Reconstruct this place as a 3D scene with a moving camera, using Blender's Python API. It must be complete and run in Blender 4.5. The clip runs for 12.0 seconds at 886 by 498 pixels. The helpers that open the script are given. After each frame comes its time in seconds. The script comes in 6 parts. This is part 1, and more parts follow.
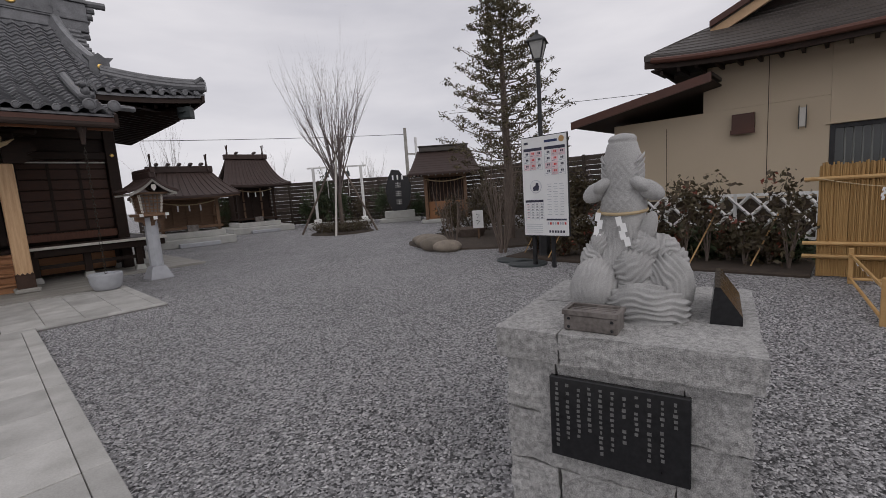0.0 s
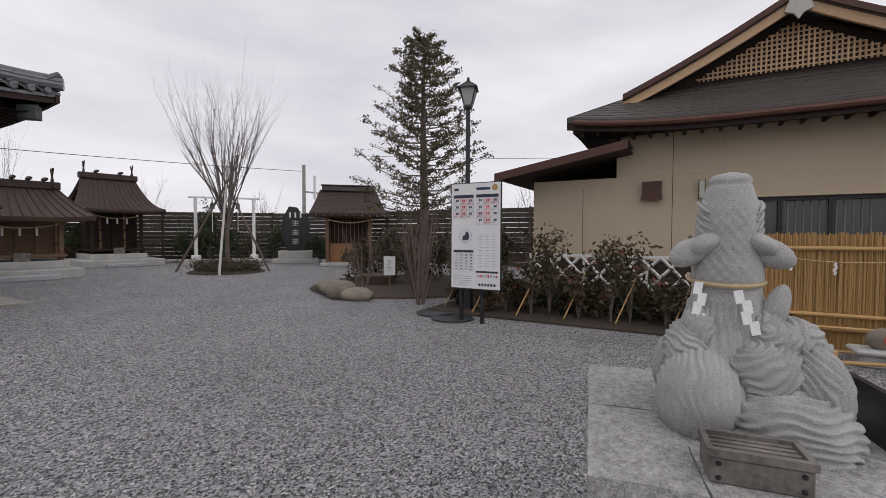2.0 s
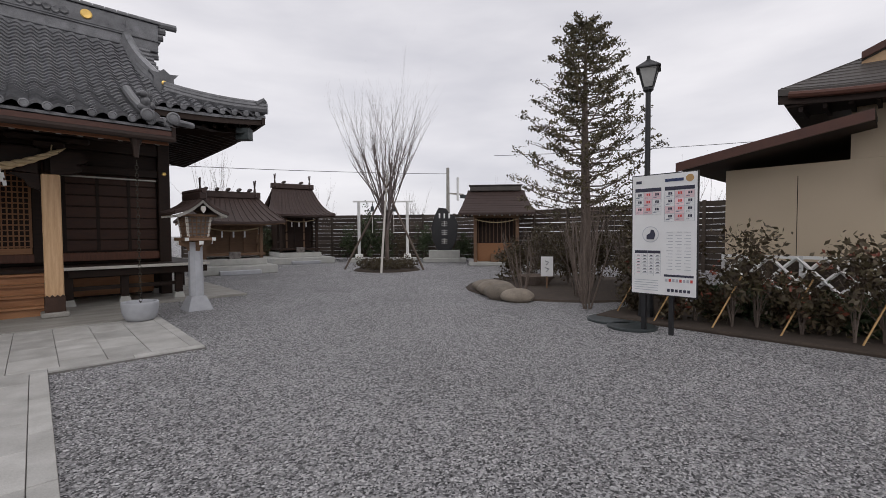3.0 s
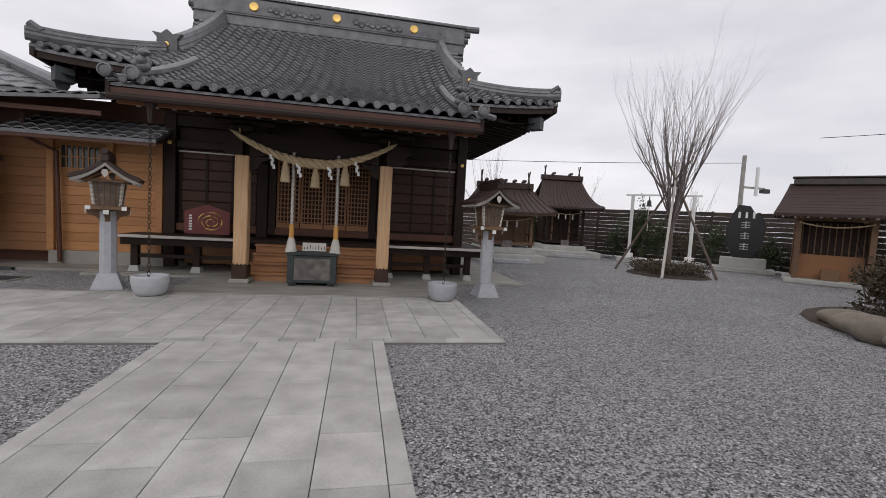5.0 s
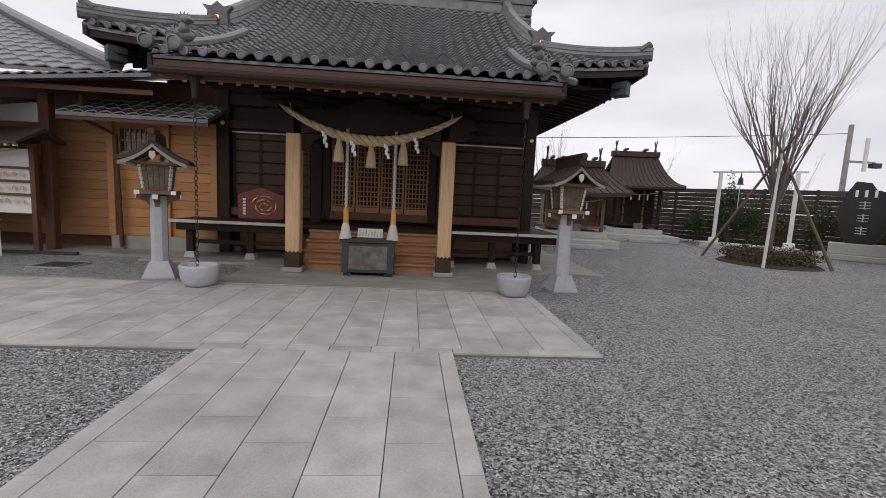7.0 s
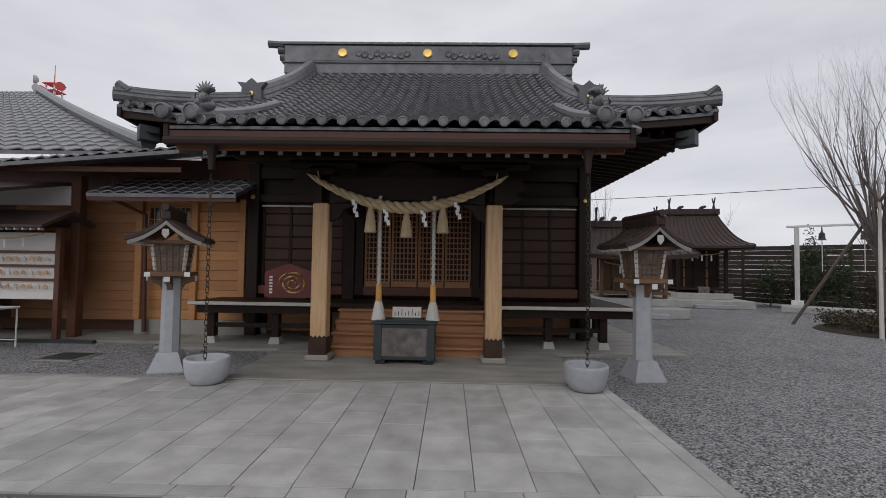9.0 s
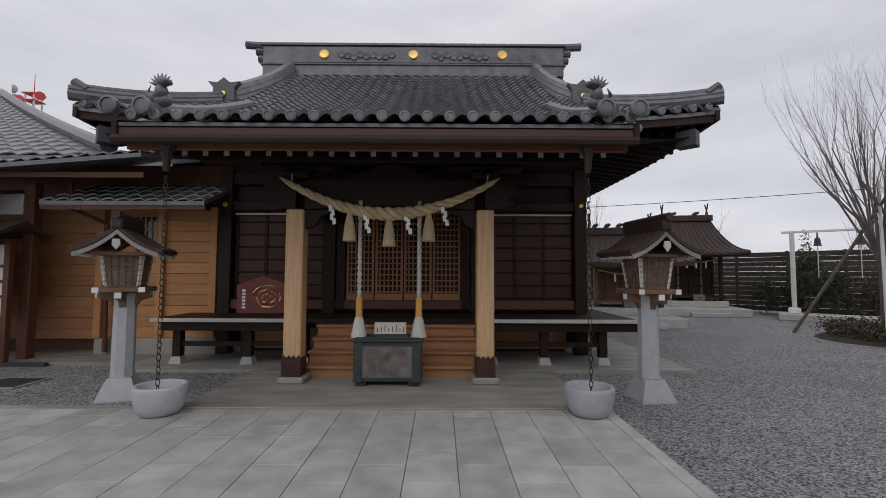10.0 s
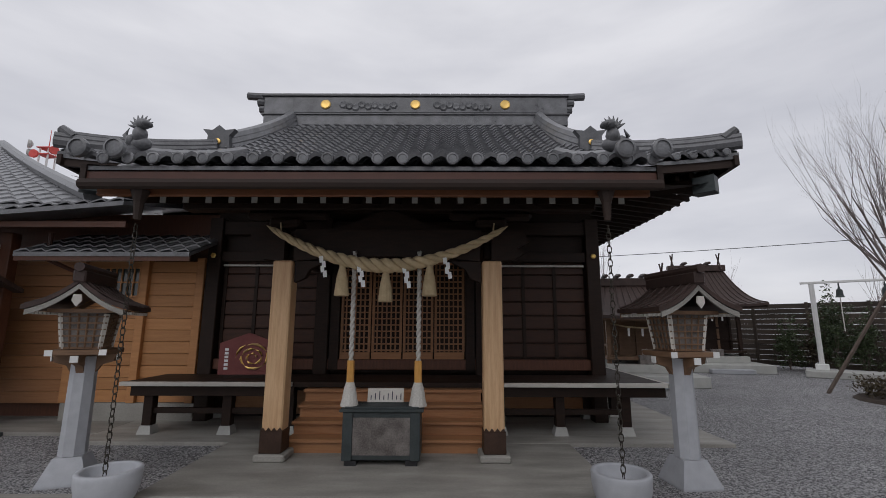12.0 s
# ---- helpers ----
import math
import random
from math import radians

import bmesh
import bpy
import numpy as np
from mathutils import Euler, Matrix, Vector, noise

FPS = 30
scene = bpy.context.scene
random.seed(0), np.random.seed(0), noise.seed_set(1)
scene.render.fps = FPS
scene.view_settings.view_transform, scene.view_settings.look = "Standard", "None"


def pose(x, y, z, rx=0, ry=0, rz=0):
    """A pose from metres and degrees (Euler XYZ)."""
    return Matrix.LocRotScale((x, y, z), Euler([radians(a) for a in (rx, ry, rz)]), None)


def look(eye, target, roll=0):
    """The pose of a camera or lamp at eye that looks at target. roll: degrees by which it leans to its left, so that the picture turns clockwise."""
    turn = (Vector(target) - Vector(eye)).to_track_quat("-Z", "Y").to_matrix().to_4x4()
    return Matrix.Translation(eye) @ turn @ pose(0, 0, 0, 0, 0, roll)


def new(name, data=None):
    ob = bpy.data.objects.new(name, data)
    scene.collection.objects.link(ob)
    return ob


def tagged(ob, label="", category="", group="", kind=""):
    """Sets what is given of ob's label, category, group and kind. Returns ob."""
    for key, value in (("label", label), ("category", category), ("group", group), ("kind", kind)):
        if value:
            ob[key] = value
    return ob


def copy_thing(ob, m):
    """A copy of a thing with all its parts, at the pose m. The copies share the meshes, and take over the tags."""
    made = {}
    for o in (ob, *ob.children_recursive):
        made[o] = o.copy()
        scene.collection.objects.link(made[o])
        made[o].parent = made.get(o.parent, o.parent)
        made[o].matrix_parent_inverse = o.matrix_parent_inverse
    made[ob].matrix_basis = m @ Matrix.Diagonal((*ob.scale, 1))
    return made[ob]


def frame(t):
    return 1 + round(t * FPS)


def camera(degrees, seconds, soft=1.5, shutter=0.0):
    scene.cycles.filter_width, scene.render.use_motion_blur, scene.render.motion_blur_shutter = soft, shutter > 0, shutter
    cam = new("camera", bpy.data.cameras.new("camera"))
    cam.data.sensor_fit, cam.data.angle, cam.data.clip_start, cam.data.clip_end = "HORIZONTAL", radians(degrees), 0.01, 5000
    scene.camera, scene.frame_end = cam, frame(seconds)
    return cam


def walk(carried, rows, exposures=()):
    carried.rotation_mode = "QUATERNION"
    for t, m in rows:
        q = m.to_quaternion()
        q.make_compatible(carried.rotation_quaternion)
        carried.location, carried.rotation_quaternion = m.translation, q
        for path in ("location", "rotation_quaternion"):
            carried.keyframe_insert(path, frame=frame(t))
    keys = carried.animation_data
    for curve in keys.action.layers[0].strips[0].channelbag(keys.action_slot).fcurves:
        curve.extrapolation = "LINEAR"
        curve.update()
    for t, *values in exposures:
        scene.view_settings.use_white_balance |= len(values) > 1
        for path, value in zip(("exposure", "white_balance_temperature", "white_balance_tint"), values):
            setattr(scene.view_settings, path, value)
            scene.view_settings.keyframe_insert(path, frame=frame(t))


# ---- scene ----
cam = camera(91.0, 12.0, 0.75)
# seconds, x, y, z, yaw, pitch, lean
ROWS = [
    (0.0, 0.062, 0.154, 1.438, -46.69, -7.45, -3.86),
    (0.5, 0.263, 0.310, 1.418, -62.94, -6.75, -3.37),
    (1.0, 0.341, 0.532, 1.427, -65.18, -5.56, -2.73),
    (1.5, 0.332, 0.826, 1.429, -64.08, -4.23, -1.68),
    (2.0, 0.425, 1.057, 1.444, -60.94, -1.94, 0.19),
    (2.5, 0.434, 1.349, 1.444, -53.59, -1.04, 0.28),
    (3.0, 0.343, 1.659, 1.445, -43.21, -1.99, -0.33),
    (3.5, 0.304, 1.915, 1.456, -32.61, -1.64, -0.11),
    (3.7, 0.298, 2.040, 1.461, -28.30, -1.45, 0.46),
    (5.3, 0.001, 2.887, 1.494, -9.52, -4.69, 2.76),
    (5.5, -0.016, 3.005, 1.492, -8.64, -5.74, 2.28),
    (6.0, -0.093, 3.300, 1.476, -7.01, -7.33, 1.78),
    (6.5, -0.070, 3.539, 1.502, -5.92, -7.35, 1.37),
    (6.7, -0.043, 3.612, 1.504, -5.19, -7.05, 2.27),
    (8.3, -0.053, 4.502, 1.550, -1.25, -2.93, 1.56),
    (8.5, -0.043, 4.611, 1.564, -0.44, -1.24, 1.45),
    (9.0, -0.101, 4.882, 1.566, 0.98, 2.00, 0.83),
    (9.5, -0.110, 5.164, 1.608, 0.55, 3.08, 0.36),
    (10.0, -0.053, 5.456, 1.585, -0.27, 3.26, 0.24),
    (10.5, -0.085, 5.720, 1.579, -0.78, 3.29, 0.59),
    (11.0, -0.075, 5.940, 1.604, -1.38, 4.59, 0.30),
    (11.5, -0.025, 6.043, 1.651, -0.55, 7.32, 0.12),
    (12.0, -0.041, 6.034, 1.687, 0.16, 9.81, 0.19),
]


def aim(x, y, z, yaw, pitch, lean):
    a, b = radians(yaw), radians(pitch)
    ahead = Vector((-math.sin(a) * math.cos(b), math.cos(a) * math.cos(b), math.sin(b)))
    return look((x, y, z), Vector((x, y, z)) + ahead, lean)


walk(cam, [(r[0], aim(*r[1:])) for r in ROWS], [(0.0, -0.28, 6520, 14), (0.6, -0.08, 6520, 14), (3.7, -0.07, 6500, 13), (6.7, 0.06, 6550, 14), (8.5, -0.04, 6380, 12), (9.3, -0.3, 6360, 12), (10.5, -0.25, 6350, 12), (12.0, -0.31, 6330, 12)])

# ---- overcast sky and a weak veiled sun ----
world = bpy.data.worlds.new("overcast_sky")
scene.world = world
world.use_nodes = True
wn, wl = world.node_tree.nodes, world.node_tree.links
wn.clear()
w_out, w_bg = wn.new("ShaderNodeOutputWorld"), wn.new("ShaderNodeBackground")
sky = wn.new("ShaderNodeTexSky")
sky.sky_type, sky.sun_disc, sky.sun_elevation, sky.sun_rotation = "NISHITA", False, radians(48), radians(200)
sky_dim = wn.new("ShaderNodeMix")
sky_dim.data_type = "RGBA"
sky_dim.inputs[0].default_value = 0.93
cl_co, cl_map, cl_noise, cl_ramp = wn.new("ShaderNodeTexCoord"), wn.new("ShaderNodeMapping"), wn.new("ShaderNodeTexNoise"), wn.new("ShaderNodeValToRGB")
cl_map.inputs["Scale"].default_value = (1.2, 1.2, 4.5)
cl_noise.inputs["Scale"].default_value, cl_noise.inputs["Detail"].default_value = 1.6, 5
cl_ramp.color_ramp.elements[0].position, cl_ramp.color_ramp.elements[1].position = 0.32, 0.68
cl_ramp.color_ramp.elements[0].color = (7.2, 7.25, 7.65, 1)
cl_ramp.color_ramp.elements[1].color = (9.9, 9.85, 10.0, 1)
wl.new(cl_co.outputs["Generated"], cl_map.inputs["Vector"])
wl.new(cl_map.outputs[0], cl_noise.inputs["Vector"])
wl.new(cl_noise.outputs[0], cl_ramp.inputs[0])
wl.new(sky.outputs[0], sky_dim.inputs[6])
wl.new(cl_ramp.outputs[0], sky_dim.inputs[7])
wl.new(sky_dim.outputs[2], w_bg.inputs["Color"])
w_bg.inputs["Strength"].default_value = 0.1
wl.new(w_bg.outputs[0], w_out.inputs[0])
sun_data = bpy.data.lights.new("sun", "SUN")
sun_data.energy, sun_data.angle, sun_data.color = 0.5, radians(40), (1, 0.97, 0.93)
sun = new("sun", sun_data)
sun.matrix_world = look((-6, -14, 22), (0, 8, 0))

# ---- materials ----


def mat(name, c1, c2, scale=8.0, rough=0.7, bump=0.15, metal=0.0, stretch=(1, 1, 1), fine=60.0, vary=0.12, spec=0.4, local=False, contrast=0.25, grain=0.35):
    """Two-scale noise between two colours with fine relief; each object a little lighter or darker."""
    m = bpy.data.materials.new(name)
    m.use_nodes = True
    n, k = m.node_tree.nodes, m.node_tree.links
    b = n["Principled BSDF"]
    co = n.new("ShaderNodeTexCoord") if local else n.new("ShaderNodeNewGeometry")
    src = co.outputs["Object"] if local else co.outputs["Position"]
    mp = n.new("ShaderNodeMapping")
    mp.inputs["Scale"].default_value = stretch
    k.new(src, mp.inputs["Vector"])
    big, small = n.new("ShaderNodeTexNoise"), n.new("ShaderNodeTexNoise")
    big.inputs["Scale"].default_value, big.inputs["Detail"].default_value = scale, 6
    small.inputs["Scale"].default_value, small.inputs["Detail"].default_value = fine, 3
    k.new(mp.outputs[0], big.inputs["Vector"])
    k.new(mp.outputs[0], small.inputs["Vector"])
    ramp = n.new("ShaderNodeValToRGB")
    ramp.color_ramp.elements[0].position, ramp.color_ramp.elements[1].position = 0.5 - contrast, 0.5 + contrast
    ramp.color_ramp.elements[0].color, ramp.color_ramp.elements[1].color = (*c1, 1), (*c2, 1)
    avg = n.new("ShaderNodeMix")
    avg.inputs[0].default_value = grain
    k.new(big.outputs[0], avg.inputs[2])
    k.new(small.outputs[0], avg.inputs[3])
    k.new(avg.outputs[0], ramp.inputs[0])
    info, rng, hsv = n.new("ShaderNodeObjectInfo"), n.new("ShaderNodeMapRange"), n.new("ShaderNodeHueSaturation")
    rng.inputs[3].default_value, rng.inputs[4].default_value = 1 - vary, 1 + vary
    k.new(info.outputs["Random"], rng.inputs[0])
    k.new(rng.outputs[0], hsv.inputs["Value"])
    k.new(ramp.outputs[0], hsv.inputs["Color"])
    k.new(hsv.outputs[0], b.inputs["Base Color"])
    b.inputs["Metallic"].default_value = metal
    b.inputs["Specular IOR Level"].default_value = spec
    rr = n.new("ShaderNodeMapRange")
    rr.inputs[3].default_value, rr.inputs[4].default_value = max(rough - 0.12, 0.03), min(rough + 0.12, 1)
    k.new(big.outputs[0], rr.inputs[0])
    k.new(rr.outputs[0], b.inputs["Roughness"])
    if bump:
        bp = n.new("ShaderNodeBump")
        bp.inputs["Strength"].default_value, bp.inputs["Distance"].default_value = bump, 0.01
        k.new(avg.outputs[0], bp.inputs["Height"])
        k.new(bp.outputs[0], b.inputs["Normal"])
    return m


def gravel_mat(name, dark, light, scale):
    """Crushed stone: a cell pattern of many greys with deep relief."""
    m = bpy.data.materials.new(name)
    m.use_nodes = True
    n, k = m.node_tree.nodes, m.node_tree.links
    b = n["Principled BSDF"]
    geo = n.new("ShaderNodeNewGeometry")
    warp = n.new("ShaderNodeTexNoise")
    warp.inputs["Scale"].default_value = 30
    k.new(geo.outputs["Position"], warp.inputs["Vector"])
    addv = n.new("ShaderNodeMix")
    addv.data_type = "VECTOR"
    addv.inputs[0].default_value = 0.025
    k.new(geo.outputs["Position"], addv.inputs[4])
    k.new(warp.outputs[1], addv.inputs[5])
    v = n.new("ShaderNodeTexVoronoi")
    v.inputs["Scale"].default_value = scale
    k.new(addv.outputs[1], v.inputs["Vector"])
    big = n.new("ShaderNodeTexNoise")
    big.inputs["Scale"].default_value, big.inputs["Detail"].default_value = 0.7, 6
    k.new(geo.outputs["Position"], big.inputs["Vector"])
    sep = n.new("ShaderNodeSeparateColor")
    k.new(v.outputs["Color"], sep.inputs[0])
    ramp = n.new("ShaderNodeValToRGB")
    ramp.color_ramp.elements[0].color, ramp.color_ramp.elements[1].color = (*dark, 1), (*light, 1)
    ramp.color_ramp.elements[0].position = 0.1
    k.new(sep.outputs[0], ramp.inputs[0])
    dist = n.new("ShaderNodeMapRange")
    dist.inputs[1].default_value, dist.inputs[2].default_value = 0.0, 0.75
    dist.inputs[3].default_value, dist.inputs[4].default_value = 1.0, 0.0
    k.new(v.outputs["Distance"], dist.inputs[0])
    tone = n.new("ShaderNodeMapRange")
    tone.inputs[1].default_value, tone.inputs[2].default_value = 0.3, 0.7
    tone.inputs[3].default_value, tone.inputs[4].default_value = 0.86, 1.12
    k.new(big.outputs[0], tone.inputs[0])
    hsv = n.new("ShaderNodeHueSaturation")
    k.new(tone.outputs[0], hsv.inputs["Value"])
    k.new(ramp.outputs[0], hsv.inputs["Color"])
    k.new(hsv.outputs[0], b.inputs["Base Color"])
    b.inputs["Roughness"].default_value = 0.75
    bp = n.new("ShaderNodeBump")
    bp.inputs["Strength"].default_value, bp.inputs["Distance"].default_value = 0.9, 0.02
    k.new(dist.outputs[0], bp.inputs["Height"])
    k.new(bp.outputs[0], b.inputs["Normal"])
    return m


M_GRAVEL = gravel_mat("crushed_stone", (0.05, 0.05, 0.052), (0.56, 0.55, 0.555), 66)
M_PEBBLE = mat("grey_pebbles", (0.09, 0.09, 0.092), (0.5, 0.49, 0.49), 40, 0.8, 0.2, fine=200)
M_PAVE = mat("granite_paving", (0.33, 0.322, 0.3), (0.5, 0.49, 0.465), 3.6, 0.6, 0.12, fine=120, vary=0.12, contrast=0.14)
M_JOINT = mat("mortar_joint", (0.13, 0.125, 0.115), (0.21, 0.2, 0.185), 12, 0.9)
M_CONC = mat("concrete_terrace", (0.19, 0.18, 0.16), (0.38, 0.365, 0.33), 1.6, 0.62, 0.12, stretch=(0.8, 2.6, 1), fine=70, contrast=0.17)
M_TILE = mat("smoked_roof_tile", (0.055, 0.056, 0.06), (0.2, 0.202, 0.21), 5, 0.32, 0.06, spec=0.6, vary=0.3, fine=40)
M_DARK = mat("dark_stained_timber", (0.010, 0.0055, 0.0037), (0.034, 0.0175, 0.011), 5, 0.58, 0.25, stretch=(1, 1, 6), fine=50, spec=0.25)
M_BROWN = mat("red_brown_timber", (0.07, 0.026, 0.014), (0.14, 0.055, 0.03), 5, 0.5, 0.15, stretch=(6, 1, 1), fine=40)
M_WALLB = mat("aged_red_brown_boards", (0.03, 0.011, 0.006), (0.072, 0.028, 0.014), 5, 0.55, 0.2, stretch=(1, 1, 5), fine=40)
M_EAVEB = mat("brown_eave_board", (0.13, 0.05, 0.022), (0.22, 0.09, 0.042), 4, 0.5, 0.1, stretch=(0.6, 6, 6), fine=20)
M_LATT = mat("honey_brown_lattice", (0.25, 0.115, 0.05), (0.38, 0.19, 0.092), 5, 0.5, 0.1, stretch=(3, 3, 3), fine=20)
M_PALE = mat("fresh_cypress", (0.42, 0.245, 0.12), (0.62, 0.42, 0.245), 3, 0.5, 0.1, stretch=(9, 9, 0.5), fine=18, contrast=0.2)
M_STEP = mat("step_timber", (0.28, 0.125, 0.052), (0.42, 0.21, 0.1), 4, 0.5, 0.1, stretch=(0.6, 8, 8), fine=20)
M_BOARD = mat("cedar_boarding", (0.36, 0.155, 0.055), (0.52, 0.26, 0.105), 3, 0.55, 0.1, stretch=(0.5, 6, 6), fine=22)
M_EDGE = mat("pale_veranda_edge", (0.5, 0.47, 0.42), (0.64, 0.61, 0.56), 6, 0.6)
M_STONE = mat("grey_granite", (0.2, 0.198, 0.19), (0.56, 0.55, 0.535), 48, 0.85, 1.0, fine=210, contrast=0.15, grain=0.5)
M_STATUE = mat("carved_granite", (0.27, 0.268, 0.26), (0.5, 0.495, 0.485), 6, 0.85, 0.5, fine=220, contrast=0.18, grain=0.6)
M_LANT = mat("blue_grey_granite", (0.34, 0.35, 0.37), (0.47, 0.48, 0.505), 9, 0.6, 0.1, fine=160)
M_STUCCO = mat("cream_stucco", (0.56, 0.46, 0.33), (0.64, 0.53, 0.39), 1.2, 0.85, 0.2, fine=90)
M_METAL = mat("brown_roof_metal", (0.05, 0.043, 0.038), (0.09, 0.078, 0.07), 3, 0.5, 0.05)
M_BROWNM = mat("red_brown_painted_metal", (0.07, 0.026, 0.017), (0.11, 0.045, 0.03), 3, 0.45, 0.05)
M_SOFFIT = mat("dark_brown_soffit", (0.02, 0.012, 0.009), (0.04, 0.024, 0.018), 3, 0.75)
M_CREAMW = mat("cream_timber", (0.5, 0.32, 0.18), (0.62, 0.42, 0.25), 4, 0.55, 0.1, stretch=(1, 6, 6))
M_FENCE = mat("weathered_fence_board", (0.036, 0.027, 0.021), (0.082, 0.063, 0.049), 2, 0.75, 0.25, stretch=(0.8, 0.8, 6), vary=0.3)
M_WHITE = mat("white_paint", (0.68, 0.68, 0.66), (0.8, 0.8, 0.78), 6, 0.5, 0.05)
M_PAPER = mat("white_paper", (0.78, 0.78, 0.77), (0.86, 0.86, 0.85), 6, 0.8, 0.03)
M_BLACK = mat("black_metal", (0.012, 0.012, 0.013), (0.03, 0.03, 0.032), 9, 0.4, 0.05)
M_BLKST = mat("polished_black_stone", (0.01, 0.01, 0.011), (0.022, 0.022, 0.024), 30, 0.2, 0.02)
M_GOLD = mat("gilded_metal", (0.75, 0.48, 0.14), (0.9, 0.62, 0.22), 20, 0.32, 0.08, metal=1.0)
M_ROPE = mat("straw_rope", (0.4, 0.3, 0.17), (0.58, 0.46, 0.29), 14, 0.9, 0.5, fine=120)
M_CORD = mat("woven_white_cord", (0.4, 0.38, 0.34), (0.66, 0.64, 0.6), 60, 0.9, 0.4, fine=160)
M_ORANGE = mat("orange_cloth_grip", (0.55, 0.27, 0.06), (0.68, 0.36, 0.1), 20, 0.7, 0.1)
M_REED = mat("reed_screen", (0.34, 0.19, 0.065), (0.54, 0.345, 0.14), 4, 0.7, 0.3, stretch=(14, 14, 0.4), fine=30)
M_BAMB = mat("pale_bamboo", (0.42, 0.235, 0.085), (0.56, 0.37, 0.165), 8, 0.5, 0.08)
M_RED = mat("red_vinyl", (0.55, 0.06, 0.05), (0.7, 0.1, 0.08), 5, 0.45, 0.05)
M_NAVY = mat("navy_print", (0.02, 0.03, 0.09), (0.04, 0.06, 0.15), 9, 0.4, 0.0)
M_BARK = mat("grey_brown_bark", (0.1, 0.075, 0.06), (0.2, 0.16, 0.135), 14, 0.9, 0.4, stretch=(1, 1, 0.3))
M_TWIG = mat("pale_twigs", (0.13, 0.105, 0.098), (0.24, 0.2, 0.19), 14, 0.9, 0.2)
M_LEAF = mat("evergreen_leaf", (0.02, 0.035, 0.014), (0.075, 0.1, 0.04), 4, 0.5, 0.05, fine=9, contrast=0.2)
M_NEEDLE = mat("dull_needles", (0.035, 0.035, 0.018), (0.15, 0.12, 0.06), 2.5, 0.7, 0.05, fine=7, contrast=0.2)
M_BUSH = mat("bronze_bush_leaf", (0.05, 0.028, 0.02), (0.1, 0.085, 0.04), 5, 0.55, 0.05, fine=9, contrast=0.2)
M_LEAFR = mat("reddish_leaf", (0.16, 0.04, 0.03), (0.28, 0.09, 0.05), 8, 0.5, 0.05)
M_SOIL = mat("dark_soil", (0.035, 0.026, 0.02), (0.08, 0.06, 0.045), 5, 0.95, 0.6)
M_ROCK = mat("river_boulder", (0.11, 0.092, 0.072), (0.27, 0.23, 0.185), 4, 0.8, 0.3, fine=40, local=True, vary=0.35)
M_GLASS = mat("dark_window_glass", (0.03, 0.035, 0.035), (0.06, 0.065, 0.062), 1, 0.06, 0.0, spec=0.6)
M_CURT = mat("grey_curtain", (0.15, 0.16, 0.15), (0.3, 0.31, 0.29), 3, 0.9, 0.1, stretch=(12, 12, 0.3))
M_MUSEN = mat("weathered_box_panel", (0.075, 0.064, 0.057), (0.23, 0.205, 0.19), 7, 0.5, 0.1, contrast=0.15)
M_PATINA = mat("dark_patina_frame", (0.02, 0.027, 0.028), (0.05, 0.06, 0.06), 6, 0.45, 0.05)
M_PLAQUE = mat("red_brown_plaque", (0.14, 0.03, 0.035), (0.24, 0.075, 0.06), 5, 0.5, 0.05)
M_LROOF = mat("weathered_copper_roof", (0.032, 0.02, 0.017), (0.08, 0.052, 0.045), 4, 0.5, 0.08, stretch=(1, 6, 1), spec=0.3)
M_PLAST = mat("white_plaster", (0.6, 0.58, 0.54), (0.72, 0.7, 0.66), 2, 0.85)
M_SHRW = mat("weathered_cypress", (0.12, 0.066, 0.037), (0.23, 0.137, 0.08), 5, 0.65, 0.15, stretch=(1, 1, 5))
M_BASE = mat("pale_stone_base", (0.34, 0.34, 0.32), (0.5, 0.5, 0.47), 4, 0.8, 0.2)
M_PINK = mat("pink_print", (0.78, 0.58, 0.6), (0.84, 0.66, 0.68), 9, 0.6, 0.0)
M_INK = mat("dark_print", (0.03, 0.03, 0.05), (0.06, 0.06, 0.09), 9, 0.6, 0.0)
M_GREYINK = mat("grey_print", (0.42, 0.43, 0.46), (0.52, 0.53, 0.56), 9, 0.6, 0.0)
M_SHOE = mat("dark_bronze_sheet", (0.03, 0.016, 0.01), (0.07, 0.038, 0.026), 9, 0.45, 0.05, metal=0.3)
M_CHAIN = mat("bronze_chain", (0.035, 0.03, 0.025), (0.08, 0.07, 0.055), 20, 0.45, 0.05, metal=0.6)
M_ENGRAVE = mat("engraved_letters", (0.1, 0.1, 0.097), (0.2, 0.2, 0.195), 60, 0.8, 0.0)
M_CARVE = mat("engraved_pale", (0.4, 0.4, 0.38), (0.5, 0.5, 0.48), 9, 0.8, 0.0)

pn, pk = M_PEBBLE.node_tree.nodes, M_PEBBLE.node_tree.links
p_geo, p_ramp = pn.new("ShaderNodeNewGeometry"), pn.new("ShaderNodeValToRGB")
p_ramp.color_ramp.elements[0].color, p_ramp.color_ramp.elements[1].color = (0.07, 0.07, 0.072, 1), (0.62, 0.61, 0.612, 1)
pk.new(p_geo.outputs["Random Per Island"], p_ramp.inputs[0])
pk.new(p_ramp.outputs[0], pn["Principled BSDF"].inputs["Base Color"])

# ---- mesh helpers ----


def world_of(ob):
    m = ob.matrix_basis.copy()
    while ob.parent:
        m = ob.parent.matrix_basis @ ob.matrix_parent_inverse @ m
        ob = ob.parent
    return m


